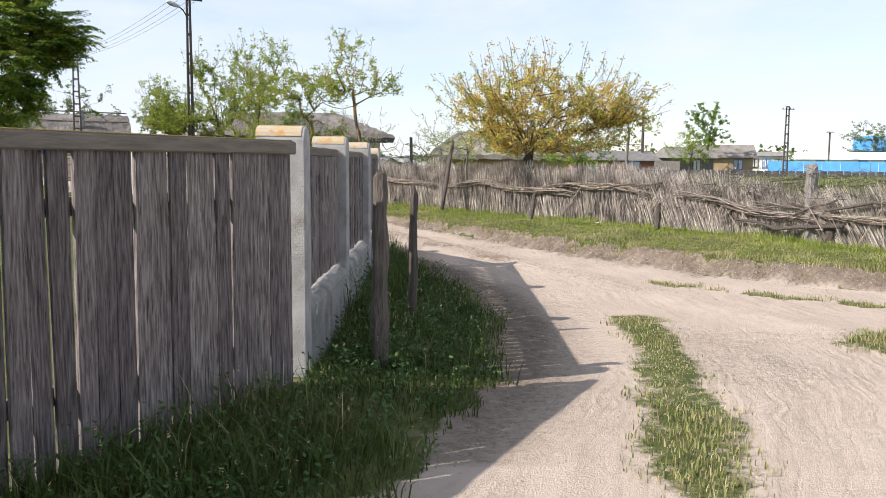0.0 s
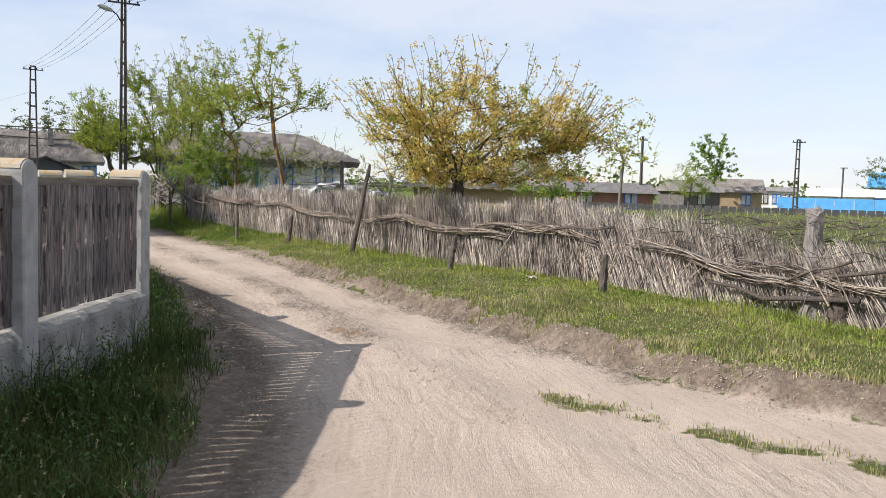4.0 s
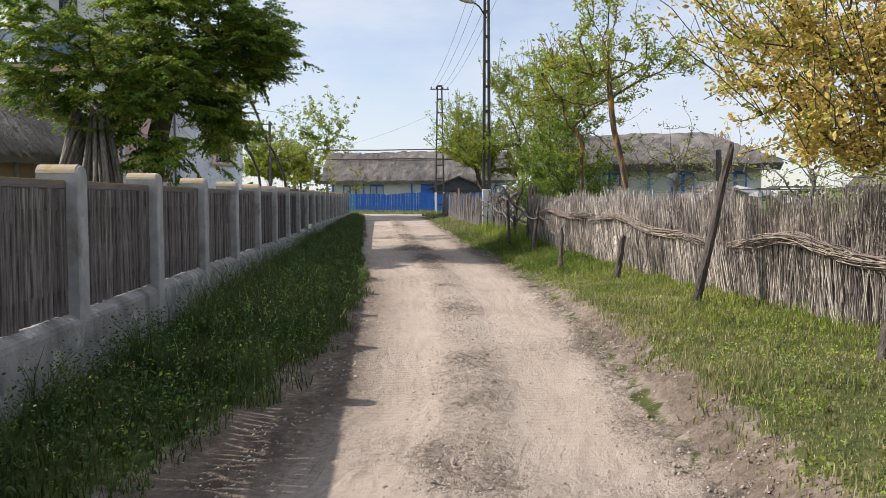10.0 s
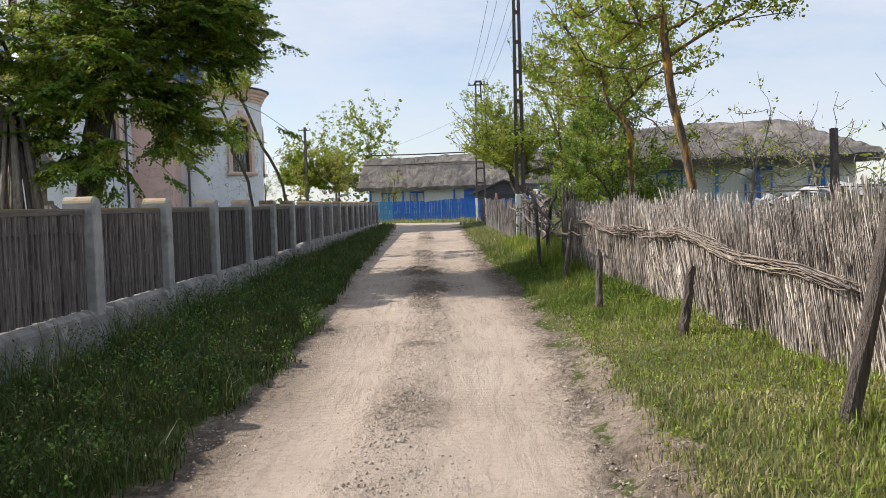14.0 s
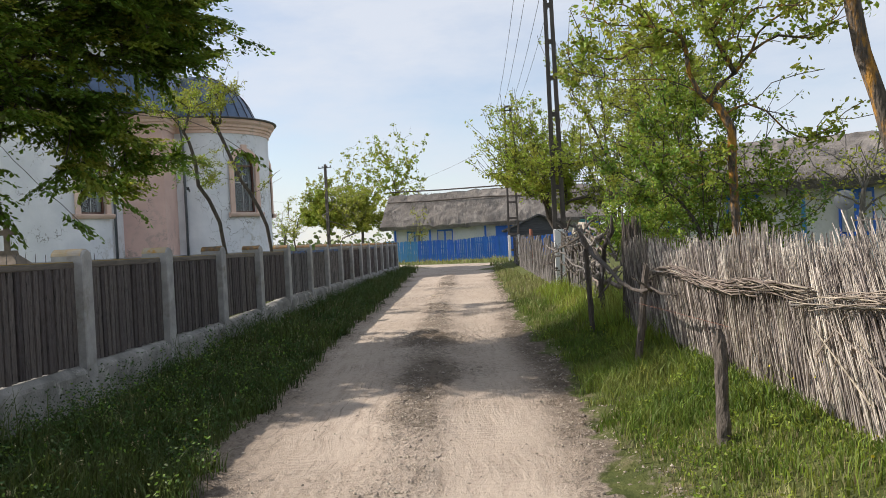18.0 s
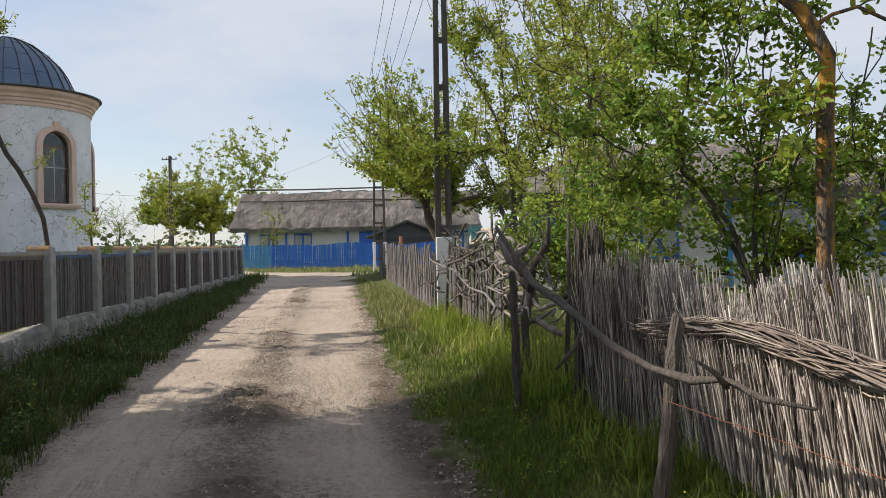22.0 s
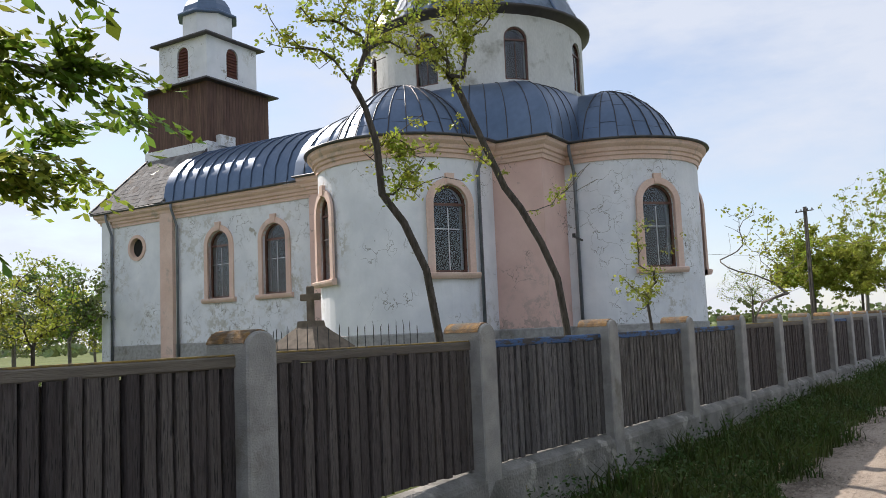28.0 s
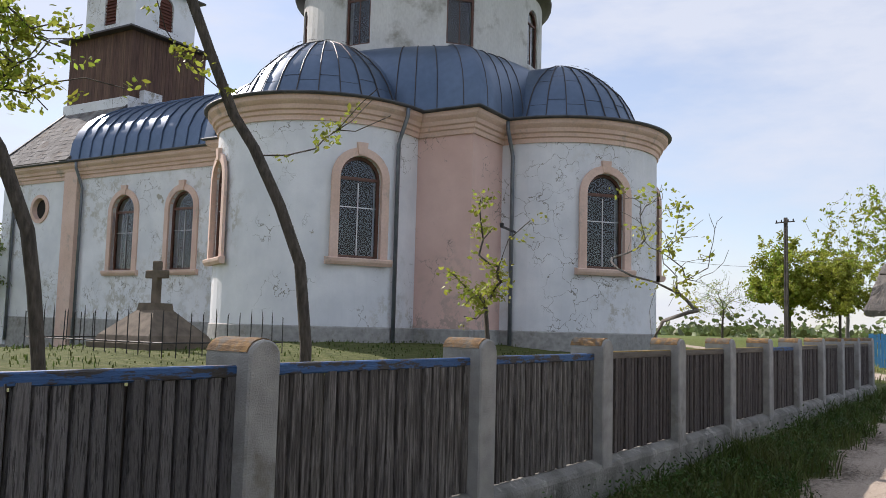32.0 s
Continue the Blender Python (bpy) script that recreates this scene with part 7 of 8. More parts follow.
def skirt(z, h0, h1, rise, name="skirt_roof"):
    b = Builder()
    b.add([(TX + sx * h0, sy * h0, z) for sx, sy in ((-1, -1), (1, -1), (1, 1), (-1, 1))] + [(TX + sx * h0, sy * h0, z + 0.07) for sx, sy in ((-1, -1), (1, -1), (1, 1), (-1, 1))] + [(TX + sx * h1, sy * h1, z + rise) for sx, sy in ((-1, -1), (1, -1), (1, 1), (-1, 1))],
          [(3, 2, 1, 0)] + [(i, (i + 1) % 4, 4 + (i + 1) % 4, 4 + i) for i in range(4)] + [(4 + i, 4 + (i + 1) % 4, 8 + (i + 1) % 4, 8 + i) for i in range(4)] + [(8, 9, 10, 11)])
    return part(name, b, DARK_EDGE, church, "dark sheet-metal skirt roof")


skirt(13.3, 2.32, 1.7, 0.28)
bel = Builder().box((TX, 0, 14.6), (3.16, 3.16, 2.2)).mesh("belfry", PLASTER)
bw = [(TX + 1.58 * math.cos(radians(a)), 1.58 * math.sin(radians(a)), a) for a in (0, 90, 180, 270)]
part("belfry", cut(bel, [arch_block(0.74, 1.42, face_pose(x, y, 13.92, a), -0.2, 0.25) for x, y, a in bw]), None, church, "white belfry storey")
for x, y, a in bw:
    m = face_pose(x, y, 13.92, a)
    lv = part("louvre_panel", arch_block(0.74, 1.42, m, 0.10, 0.16), LOUVRE, church, "red-brown louvred belfry opening")
    for i in range(9):
        vb = Builder().box((0, 0.07, 0.08 + 0.14 * i), (0.70 if i < 7 else 0.5, 0.08, 0.03))
        vb.v = [tuple(m @ Vector(p)) for p in vb.v]
        part("slat", vb, LOUVRE, lv)
skirt(15.62, 1.88, 1.3, 0.22)
oc = [(TX + 1.22 * math.cos(math.pi / 8 + math.pi / 4 * i), 1.22 * math.sin(math.pi / 8 + math.pi / 4 * i)) for i in range(8)]
part("lantern", Builder().prism(oc, 15.7, 17.1), PLASTER, church, "white eight-sided lantern")
cup = Builder().grid([[(TX + r_ * math.cos(math.pi / 8 + math.pi / 4 * i), r_ * math.sin(math.pi / 8 + math.pi / 4 * i), z) for i in range(8)] for r_, z in ((1.25, 17.05), (1.46, 17.08), (1.46, 17.15), (1.2, 17.3), (1.12, 17.6), (0.9, 17.95), (0.5, 18.2), (0.06, 18.3))], closed=True)
part("cupola", cup, ROOF_METAL, church, "dark sheet cupola")
part("finial", Builder().tube([(TX, 0, 18.2), (TX, 0, 18.5), (TX, 0, 19.4)], [0.12, 0.06, 0.04], 8).box((TX, 0, 19.1), (0.06, 0.42, 0.06)), IRON, church)
part("white_hatch", Builder().box((TX + 2.05, -1.0, 10.65), (0.4, 0.9, 0.5)), PLASTER, church)


# rain pipes
def rain_pipe(x, y, dx, dy, z0=0.8):
    part("rain_pipe", Builder().tube([(x + dx * 0.42, y + dy * 0.42, 7.42), (x + dx * 0.40, y + dy * 0.40, 7.2), (x + dx * 0.2, y + dy * 0.2, 6.75), (x + dx * 0.10, y + dy * 0.10, 6.5), (x + dx * 0.10, y + dy * 0.10, z0)], 0.055, 8), PIPE, church, "grey zinc rain pipe", smooth=True)


for cx_, cy_, dg in ((0, -5.1, BASE + 34.5 - 0), (5.1, 0, BASE - 47), (5.1, 0, BASE + 96)):
    rain_pipe(cx_ + 2.91 * math.cos(radians(dg)), cy_ + 2.91 * math.sin(radians(dg)), math.cos(radians(dg)), math.sin(radians(dg)))
rain_pipe(-12.15, -4.0, 0, -1), rain_pipe(-16.3, -4.0, 0, -1)


# ---- graves in the churchyard ----
gz = hz(-28.1, 32.7)
grave = thing("grave_monument", (-28.1, 32.7, gz), radians(38), "brown stone grave pedestal with a stone cross", "grave")
pb = Builder()
rows = [[(sx * w, sy * w, z) for sx, sy in ((-1, -1), (1, -1), (1, 1), (-1, 1))] for z, w in ((-0.2, 0.86), (0.08, 0.86), (0.08, 0.78), (0.22, 0.72), (0.70, 0.24), (0.84, 0.22), (0.84, 0.0))]
part("pedestal", pb.grid(rows, closed=True), GRAVE, grave)
part("cross", Builder().box((0, 0, 1.24), (0.16, 0.13, 0.84), bevel=0.015).box((0, 0, 1.40), (0.56, 0.126, 0.16), bevel=0.015), GRAVE, grave, "weathered stone cross")
rail = thing("grave_railing", (-28.1, 32.7, gz), radians(38), "black iron spiked railing round the graves", "railing")
for k_, (a, b) in enumerate((((-1.5, -1.7), (2.2, -1.7)), ((2.2, -1.7), (2.2, 1.2)), ((-1.5, -1.7), (-1.5, 1.2)))):
    n = int(math.dist(a, b) / 0.27)
    for zz in (0.15,):
        part("bar", Builder().tube([(*a, zz), (*b, zz)], 0.013, 5), IRON, rail)
    for i in range(n + 1):
        x, y = a[0] + (b[0] - a[0]) * i / n, a[1] + (b[1] - a[1]) * i / n
        part("spike", Builder().tube([(x, y, -0.1), (x + prnd.uniform(-0.02, 0.02), y, 0.62), (x + prnd.uniform(-0.03, 0.03), y, 0.72 + prnd.uniform(-0.12, 0.06))], [0.010, 0.010, 0.002], 5), IRON, rail)
for x, y, s in ((-33.5, 27.5, 0.9), (-36.0, 29.0, 0.8)):
    whole("grave_cross", Builder().box((x, y, hz(x, y) + 0.4 * s), (0.1, 0.1, 0.9 * s)).box((x, y, hz(x, y) + 0.6 * s), (0.4, 0.08, 0.09), rz=0.6), GRAVE, "small plain stone grave cross in the grass", "grave")


# ---- houses ----
def thatch_roof(L, D, z_eave, z_ridge, over=0.45, hip=0.0, lumps=1.0, seed=3):
    """A thick thatch with a sagging ridge and a ragged eave; the house's middle is at the origin."""
    b = Builder()
    nx, ny = 46, 8
    r = np.random.default_rng(seed)

    def surf(lift, shrink):
        rows = []
        for i in range(nx + 1):
            f = i / nx
            x = -L / 2 - over + (L + 2 * over) * f
            row = []
            for j in range(2 * ny + 1):
                g_ = (j - ny) / ny
                y = g_ * (D / 2 + over) * (1 - shrink)
                e = min(x + L / 2 + over, L / 2 + over - x)
                cap_z = z_eave + (z_ridge - z_eave) * min(1.0, e / hip) if hip else 1e9
                z = z_eave - 0.12 + (z_ridge - z_eave) * (1 - abs(g_)) ** 0.92
                z = min(z, cap_z + 0.02)
                z += lift + 0.035 * lumps * r.normal() * (0 < j < 2 * ny) - 0.05 * math.sin(f * 3.1 * 2 + 1) * (1 - abs(g_))
                row.append((x + 0.04 * r.normal() * (i in (0, nx)), y, z - 0.05 * lumps * abs(r.normal()) * (j in (0, 2 * ny))))
            rows.append(row)
        return rows
    b.grid(surf(0.0, 0.0))
    lo = surf(-0.26, 0.02)
    b.grid([q[::-1] for q in lo])
    k = 2 * ny + 1
    o = (nx + 1) * k
    for i in range(nx):
        for j, jj in ((0, k - 1), (k - 1, 0)):
            q = (i * k + j, (i + 1) * k + j, o + (i + 1) * k + jj, o + i * k + jj)
            b.f.append(q if j else q[::-1])
            b.mi.append(0)
    for i in (0, nx):
        for j in range(k - 1):
            b.f.append((i * k + j, i * k + j + 1, o + i * k + k - 2 - j, o + i * k + k - 1 - j))
            b.mi.append(0)
    return b


def straws(L, D, z_eave, z_ridge, over, n, seed):
    """Loose straws that roughen the thatch."""
    r = random.Random(seed)
    b = Builder()
    for i in range(n):
        x = r.uniform(-L / 2 - over, L / 2 + over)
        g_ = r.uniform(0.0, 1.0)
        z = z_eave - 0.1 + (z_ridge - z_eave) * (1 - g_) ** 0.92
        y = -g_ * (D / 2 + over)
        l = r.uniform(0.3, 0.7)
        sl_ = (z_ridge - z_eave) / (D / 2 + over)
        dx = r.uniform(-0.07, 0.07)
        b.add([(x - 0.018, y, z + 0.03), (x + 0.018, y, z + 0.03), (x + dx, y - l * 0.75, z - l * 0.75 * sl_ + r.uniform(0.0, 0.06))], [(0, 1, 2)])
    return b


def small_window(parent, x, y, z, w, h, frame_mat, n_v=1):
    f = part("window", Builder().box((x, y, z), (w, 0.08, h)), frame_mat, parent, "blue-painted window")
    for i in range(n_v + 1):
        part("pane", Builder().box((x - w / 2 + (i + 0.5) * w / (n_v + 1), y - 0.042, z), (w / (n_v + 1) - 0.1, 0.012, h - 0.16)), GLASS, f)
        part("curtain", Builder().box((x - w / 2 + (i + 0.5) * w / (n_v + 1), y - 0.0415, z), (w / (n_v + 1) - 0.12, 0.004, h - 0.2)), WHITE_PAINT, f)
    return f


HR = radians(27.6)


def place(x, y, rz, lx, ly):
    return x + lx * math.cos(rz) - ly * math.sin(rz), y + lx * math.sin(rz) + ly * math.cos(rz)


bx, by = place(-39.3, 62.4, HR, 7.6, 2.6)
bz = hz(bx, by)
house = thing("cottage", (bx, by, bz), HR, "long limewashed cottage with blue trim under a grey thatch", "house")
part("wall", Builder().box((0.6, 0, 1.2), (13.4, 5.0, 2.5)), LIME_WALL, house)
part("roof", thatch_roof(13.6, 5.0, 2.5, 4.75, 0.6), THATCH, house, "old grey thatched roof", smooth=False, at=pose(0.6, 0, 0))
part("loose_thatch", straws(13.6, 5.0, 2.5, 4.75, 0.6, 2600, 4), THATCH, house, kind="stuff", at=pose(0.6, 0, 0))
part("ridge_pole", Builder().tube([(-6.7, -1.05, 4.05), (-4, -1.0, 4.02), (0, -1.05, 4.1), (4, -1.0, 4.0), (7.9, -1.02, 4.05)], 0.05, 5), STAKE, house)
part("ridge_pole", Builder().tube([(-6.7, 0, 4.83), (-3, 0, 4.80), (2, 0, 4.86), (7.9, 0, 4.80)], 0.05, 5), STAKE, house)
for x, w in ((-4.65, 1.05), (-2.6, 1.05), (7.0, 1.05)):
    small_window(house, x, -2.52, 1.35, w, 1.3, BLUE_PAINT)
dd = part("door", Builder().box((1.35, -2.52, 1.05), (1.15, 0.08, 2.0)), BLUE_PAINT, house, "dark blue door")
for x in (-3.6, 0.1, 2.9, -5.95):
    part("porch_post", Builder().box((x, -2.62, 1.25), (0.12, 0.1, 2.5)), BLUE_PAINT, house, "blue-painted porch post")
part("chimney", Builder().box((4.3, -1.6, 4.1), (0.35, 0.35, 1.2)), PLINTH, house)
part("hanging_cloth", Builder().grid([[(3.6 + 0.08 * i, -2.64 + 0.02 * math.sin(i * 2), 1.9 - 0.95 * j / 4) for i in range(6)] for j in range(5)]), WHITE_PAINT, house, "white cloth")

sx_, sy_ = place(-39.3, 62.4, HR, 11.3, -2.6)
shed = thing("shed", (sx_, sy_, hz(sx_, sy_)), HR, "dark weathered plank shed with a low gable roof", "shed")
g0 = Builder()
poly = [(-1.75, 0.0), (1.75, 0.0), (1.75, 1.75), (0.1, 2.45), (-1.75, 1.75)]
g0.add([(x, -1.5, z) for x, z in poly] + [(x, 1.5, z) for x, z in poly], [(0, 1, 2, 3, 4), (9, 8, 7, 6, 5)] + [(i, 5 + i, 5 + (i + 1) % 5, (i + 1) % 5) for i in range(5)])
part("wall", g0, SHED_WOOD, shed)
for i in range(12):
    z = 0.1 + 0.2 * i
    hw = 1.76 if z < 1.7 else max(0.15, 1.76 * (2.5 - z) / 0.8)
    part("board", Builder().box((0.05, -1.52, z), (2 * hw, 0.03, 0.185)), SHED_WOOD, shed)
for sg in (-1, 1):
    rb_ = Builder().add([(0.1, -1.85, 2.58), (sg * 2.25 + 0.1, -1.85, 1.68), (sg * 2.25 + 0.1, 1.7, 1.68), (0.1, 1.7, 2.58), (0.1, -1.85, 2.48), (sg * 2.25 + 0.1, -1.85, 1.58), (sg * 2.25 + 0.1, 1.7, 1.58), (0.1, 1.7, 2.48)],
                        [(0, 1, 2, 3), (7, 6, 5, 4), (0, 4, 5, 1), (1, 5, 6, 2), (2, 6, 7, 3), (3, 7, 4, 0)])
    part("roof", rb_, PLANK_GREY, shed, "grey board roof")
bf = thing("blue_fence", (0, 0, 0), 0, "bright blue painted board fence on the cross road", "fence")
FA_, FB_ = (-34.3, 57.95), (-24.6, 63.05)
LB = math.dist(FA_, FB_)
BP = {0: plank_meshes(1.22, 0.10, SKY_PAINT, 3, 0.022, "board"), 1: plank_meshes(1.22, 0.10, BLUE_PAINT, 4, 0.022, "board")}
nb = int(LB / 0.108)
for i in range(nb):
    f = (i + 0.5) / nb
    x, y = FA_[0] + (FB_[0] - FA_[0]) * f, FA_[1] + (FB_[1] - FA_[1]) * f
    part("board", prnd.choice(BP[0 if f * LB < 2.0 else 1]), None, bf, at=pose(x, y, hz(x, y) + 0.06, prnd.uniform(-1, 1), prnd.uniform(-1, 1), math.degrees(HR)) @ Matrix.Diagonal((1, 1, 1.0 + 0.06 * math.sin(f * 14) * (f * LB > 4) + prnd.uniform(-0.02, 0.02), 1)))
for zz in (0.4, 1.0):
    part("bar", Builder().tube([(FA_[0] - 0.03, FA_[1] + 0.06, hz(*FA_) + zz), (FB_[0] - 0.03, FB_[1] + 0.06, hz(*FB_) + zz)], 0.03, 4), BLUE_PAINT, bf)

# thatched cottage behind the reed fence
R2 = radians(18)
hx, hy = -7.9, 44.2
cot = thing("cottage", (hx, hy, hz(hx, hy)), R2, "limewashed cottage behind the reed fence under a worn thatch", "house")
part("wall", Builder().box((0, 0, 1.05), (8.2, 5.0, 2.2)), LIME_WALL, cot)
part("roof", thatch_roof(8.2, 5.0, 2.15, 3.4, 0.55, 2.4, 0.6, seed=8), THATCH, cot, "worn grey thatched roof with a hipped end")
part("loose_thatch", straws(5.4, 5.0, 2.15, 3.35, 0.5, 4200, 9), THATCH, cot, kind="stuff")
for x in (-3.4, -1.2, 1.4, 3.2):
    small_window(cot, x, -2.52, 1.15, 0.8, 1.15, BLUE_PAINT)
part("porch_post", Builder().box((0.2, -2.6, 1.1), (0.1, 0.1, 2.2)), SKY_PAINT, cot)
cot2 = thing("cottage", (3.6, 48.5, hz(3.6, 48.5)), radians(-8), "low thatched outbuilding among the trees", "house")
part("wall", Builder().box((0, 0, 0.65), (7.0, 4.2, 1.4)), CLAY_WALL, cot2)
part("roof", thatch_roof(7.0, 4.2, 1.35, 2.7, 0.5, 1.4, seed=18), THATCH, cot2, "grey thatched roof")
cot3 = thing("cottage", (-2.2, 33.6, hz(-2.2, 33.6)), radians(12), "low thatched shed behind the reed fence", "shed")
part("wall", Builder().box((0, 0, 0.5), (1.0, 0.6, 1.2)), LIME_WALL, cot3)
part("sheeting", Builder().grid([[(-1.5 + 0.25 * i, -0.9 + 0.35 * j, 0.92 + 0.30 * math.exp(-((i - 6) / 4) ** 2) + 0.10 * math.sin(i * 2.3 + j * 1.9) - 0.05 * abs(j - 3)) for i in range(14)] for j in range(7)]), SHEET, cot3, "crumpled pale sheeting")
for i in range(14):
    part("scrap_board", Builder().box((prnd.uniform(-1.3, 2.0), prnd.uniform(-0.9, 0.7), 1.08 + prnd.uniform(0, 0.16)), (prnd.uniform(0.5, 1.5), 0.14, 0.025), rz=prnd.uniform(-0.6, 0.6)), PLANK_GREY, cot3)
whole("stove_pipe", Builder().tube([(-0.95, 25.9, 0.2), (-0.98, 25.9, 1.55), (-1.0, 25.95, 2.25)], [0.05, 0.05, 0.045], 8), STAKE, "dark pole standing behind the reed fence", "post", smooth=True)
dish = thing("satellite_dish", (-5.75, 40.9, hz(-5.75, 40.9)), 0, "white satellite dish on a thin pole", "dish")
part("mast", Builder().tube([(0, 0, -0.1), (0, 0, 1.45)], 0.025, 6), PIPE, dish)
part("bowl", Builder().grid([[(r_ * math.cos(a), -0.12 + 0.45 * r_ * r_ - 0.1, 1.5 + r_ * math.sin(a)) for a in [2 * math.pi * i / 20 for i in range(20)]] for r_ in (0.01, 0.09, 0.17, 0.23)], closed=True), PIPE, dish, smooth=True)
teal = thing("teal_box", (-10.6, 37.3, hz(-10.6, 37.3)), 0, "small teal box on a post behind the branches", "box")
part("box", Builder().box((0, 0, 1.25), (0.2, 0.2, 0.34), bevel=0.02), TEAL, teal)
part("post", Builder().tube([(0, 0, -0.1), (0, 0, 1.08)], 0.04, 6), STAKE, teal)

# clay-walled hut beside the great tree
hut = thing("hut", (-19.3, 23.6, hz(-19.3, 23.6)), radians(90), "clay-walled hut under a thick reed thatch", "hut")
part("wall", Builder().box((0, 0, 0.75), (4.2, 4.4, 1.9)), CLAY_WALL, hut)
part("roof", thatch_roof(4.2, 4.4, 1.85, 3.7, 0.5, 0, 0.5, seed=12), THATCH, hut, "thick grey reed thatch")
part("loose_thatch", straws(4.2, 4.4, 1.85, 3.7, 0.5, 2200, 14), THATCH, hut, kind="stuff")
for yy in (-1.9, 0.1, 1.9):
    part("porch_post", Builder().tube([(yy, -2.45, -0.1), (yy, -2.45, 1.7)], 0.06, 7), STAKE_GREY, hut, smooth=True)

# poles stacked round the great tree
stack = thing("pole_stack", (-14.2, 23.9, hz(-14.2, 23.9)), 0, "stack of old grey poles leaning round a tree trunk", "pole stack")
for i in range(44):
    a = rr.uniform(2.2, 6.4)
    r0, r1 = rr.uniform(1.0, 1.5), rr.uniform(0.15, 0.5)
    h = rr.uniform(2.0, 3.1)
    r_ = rr.uniform(0.03, 0.065)
    part("pole", Builder().tube([(r0 * math.cos(a), r0 * math.sin(a), -0.05), ((r0 + r1) / 2 * math.cos(a + 0.05), (r0 + r1) / 2 * math.sin(a + 0.05), h * 0.52), (r1 * math.cos(a + 0.1), r1 * math.sin(a + 0.1), h)], [r_ * 1.1, r_, r_ * 0.8], 6), LOG, stack, smooth=True)


# ---- trees, near to far ----
def at(x, y, z=0.0):
    return (x, y, hz(x, y) - 0.05 + z)


b0 = at(-13.8, 25.1)
tree("great_tree", b0, [b0, (-13.8, 25.1, 1.7), (-13.75, 25.3, 3.0), (-13.6, 25.6, 4.2)],
     [(-13.5, 25.8, 5.6, 1.9, 2.0, 1.6), (-13.5, 25.6, 6.6, 1.6, 1.7, 1.0), (-12.5, 27.2, 5.0, 1.1, 1.1, 0.9), (-12.9, 24.9, 4.2, 1.3, 1.4, 1.1), (-14.3, 24.2, 3.6, 1.2, 1.2, 0.9),
      (-12.0, 26.6, 5.2, 1.0, 1.3, 0.8), (-12.9, 24.4, 2.6, 0.9, 0.9, 0.5), (-12.6, 26.0, 2.9, 0.4, 0.5, 0.3), (-14.3, 22.8, 4.6, 1.4, 1.2, 1.4), (-13.3, 27.7, 5.8, 1.3, 1.1, 0.8),
      (-12.7, 28.0, 4.8, 0.6, 0.7, 0.30), (-13.4, 28.0, 3.3, 0.6, 0.6, 0.22), (-14.6, 27.9, 2.9, 0.5, 0.6, 0.2), (-15.0, 25.6, 4.6, 1.3, 1.3, 1.2), (-13.5, 27.1, 3.5, 0.9, 0.6, 0.8), (-13.0, 26.4, 3.7, 0.8, 0.7, 0.5)],
     1200, 44000, 0.053, [BARK, LEAF_DARK, LEAF_MID, LEAF_DARK, LEAF_MID, LEAF_FRESH, LEAF_DARK, LEAF_LIME], "broad dark-leaved tree shading the churchyard fence", 0.24, 3, 0.24, 0.09, leaf_long=1.8, limbs=9, shoots=150, shoot_len=0.5, shoot_up=-0.1, spray=9,
     guides=[[(-13.3, 26.4, 4.4), (-12.6, 27.6, 4.95), (-12.1, 28.5, 5.05), (-12.0, 28.85, 4.95)], [(-13.7, 26.2, 3.9), (-13.5, 27.4, 3.7), (-13.8, 28.7, 3.1)], [(-13.0, 26.3, 3.9), (-12.0, 27.5, 3.6), (-11.6, 28.3, 3.1)], [(-13.2, 25.4, 3.2), (-12.6, 25.6, 2.6), (-12.2, 25.9, 2.1)]])
b0 = at(2.05, 19.9)
tree("golden_tree", b0, [b0, (2.02, 19.85, 0.8), (2.0, 19.85, 1.25), (1.98, 19.85, 1.6)],
     [(2.2, 19.9, 2.9, 1.7, 1.5, 0.85), (0.9, 19.8, 2.7, 0.85, 1.1, 0.65), (3.5, 19.9, 2.75, 1.0, 1.2, 0.65), (2.2, 19.9, 2.05, 2.0, 1.5, 0.42), (4.1, 19.9, 2.55, 0.7, 0.8, 0.35), (2.2, 19.9, 3.3, 1.2, 1.1, 0.4)],
     520, 46000, 0.026, [BARK, LEAF_GOLD, LEAF_GOLD, LEAF_GOLD, LEAF_LIME], "golden spring-leaved fruit tree behind the reed fence", 0.12, 7, 0.085, 0.10, tuft=7, limbs=13, shoots=300, shoot_len=0.75, shoot_up=0.85)
b0 = at(-2.38, 25.42)
tree("lichened_tree", b0, [b0, (-2.41, 25.36, 1.67), (-2.52, 25.32, 2.31), (-2.63, 25.28, 2.87)],
     [(-2.7, 25.25, 4.2, 1.0, 1.0, 0.65), (-3.4, 25.0, 3.75, 0.7, 0.8, 0.45), (-1.8, 25.5, 3.85, 0.75, 0.7, 0.45), (-2.8, 25.4, 4.9, 0.8, 0.8, 0.4)],
     130, 5600, 0.03, [BARK_LICHEN, LEAF_FRESH, LEAF_LIME], "slender locust tree with orange lichen on its bark", 0.050, 11, 0.09, 0.07, bare_tips=0.3, tuft=9, shoots=60, shoot_len=0.4, tip_r=0.003, taper=0.60,
     guides=[[(-2.68, 25.26, 3.4), (-2.7, 25.26, 3.9), (-2.57, 25.3, 4.55)], [(-2.98, 25.16, 3.03), (-3.52, 24.98, 3.19), (-3.77, 24.9, 3.6)], [(-2.9, 25.15, 3.55), (-3.16, 25.1, 4.16)], [(-2.4, 25.36, 3.3), (-2.02, 25.47, 3.5), (-1.37, 25.7, 3.55)], [(-2.5, 25.3, 3.5), (-2.3, 25.4, 4.2)]])
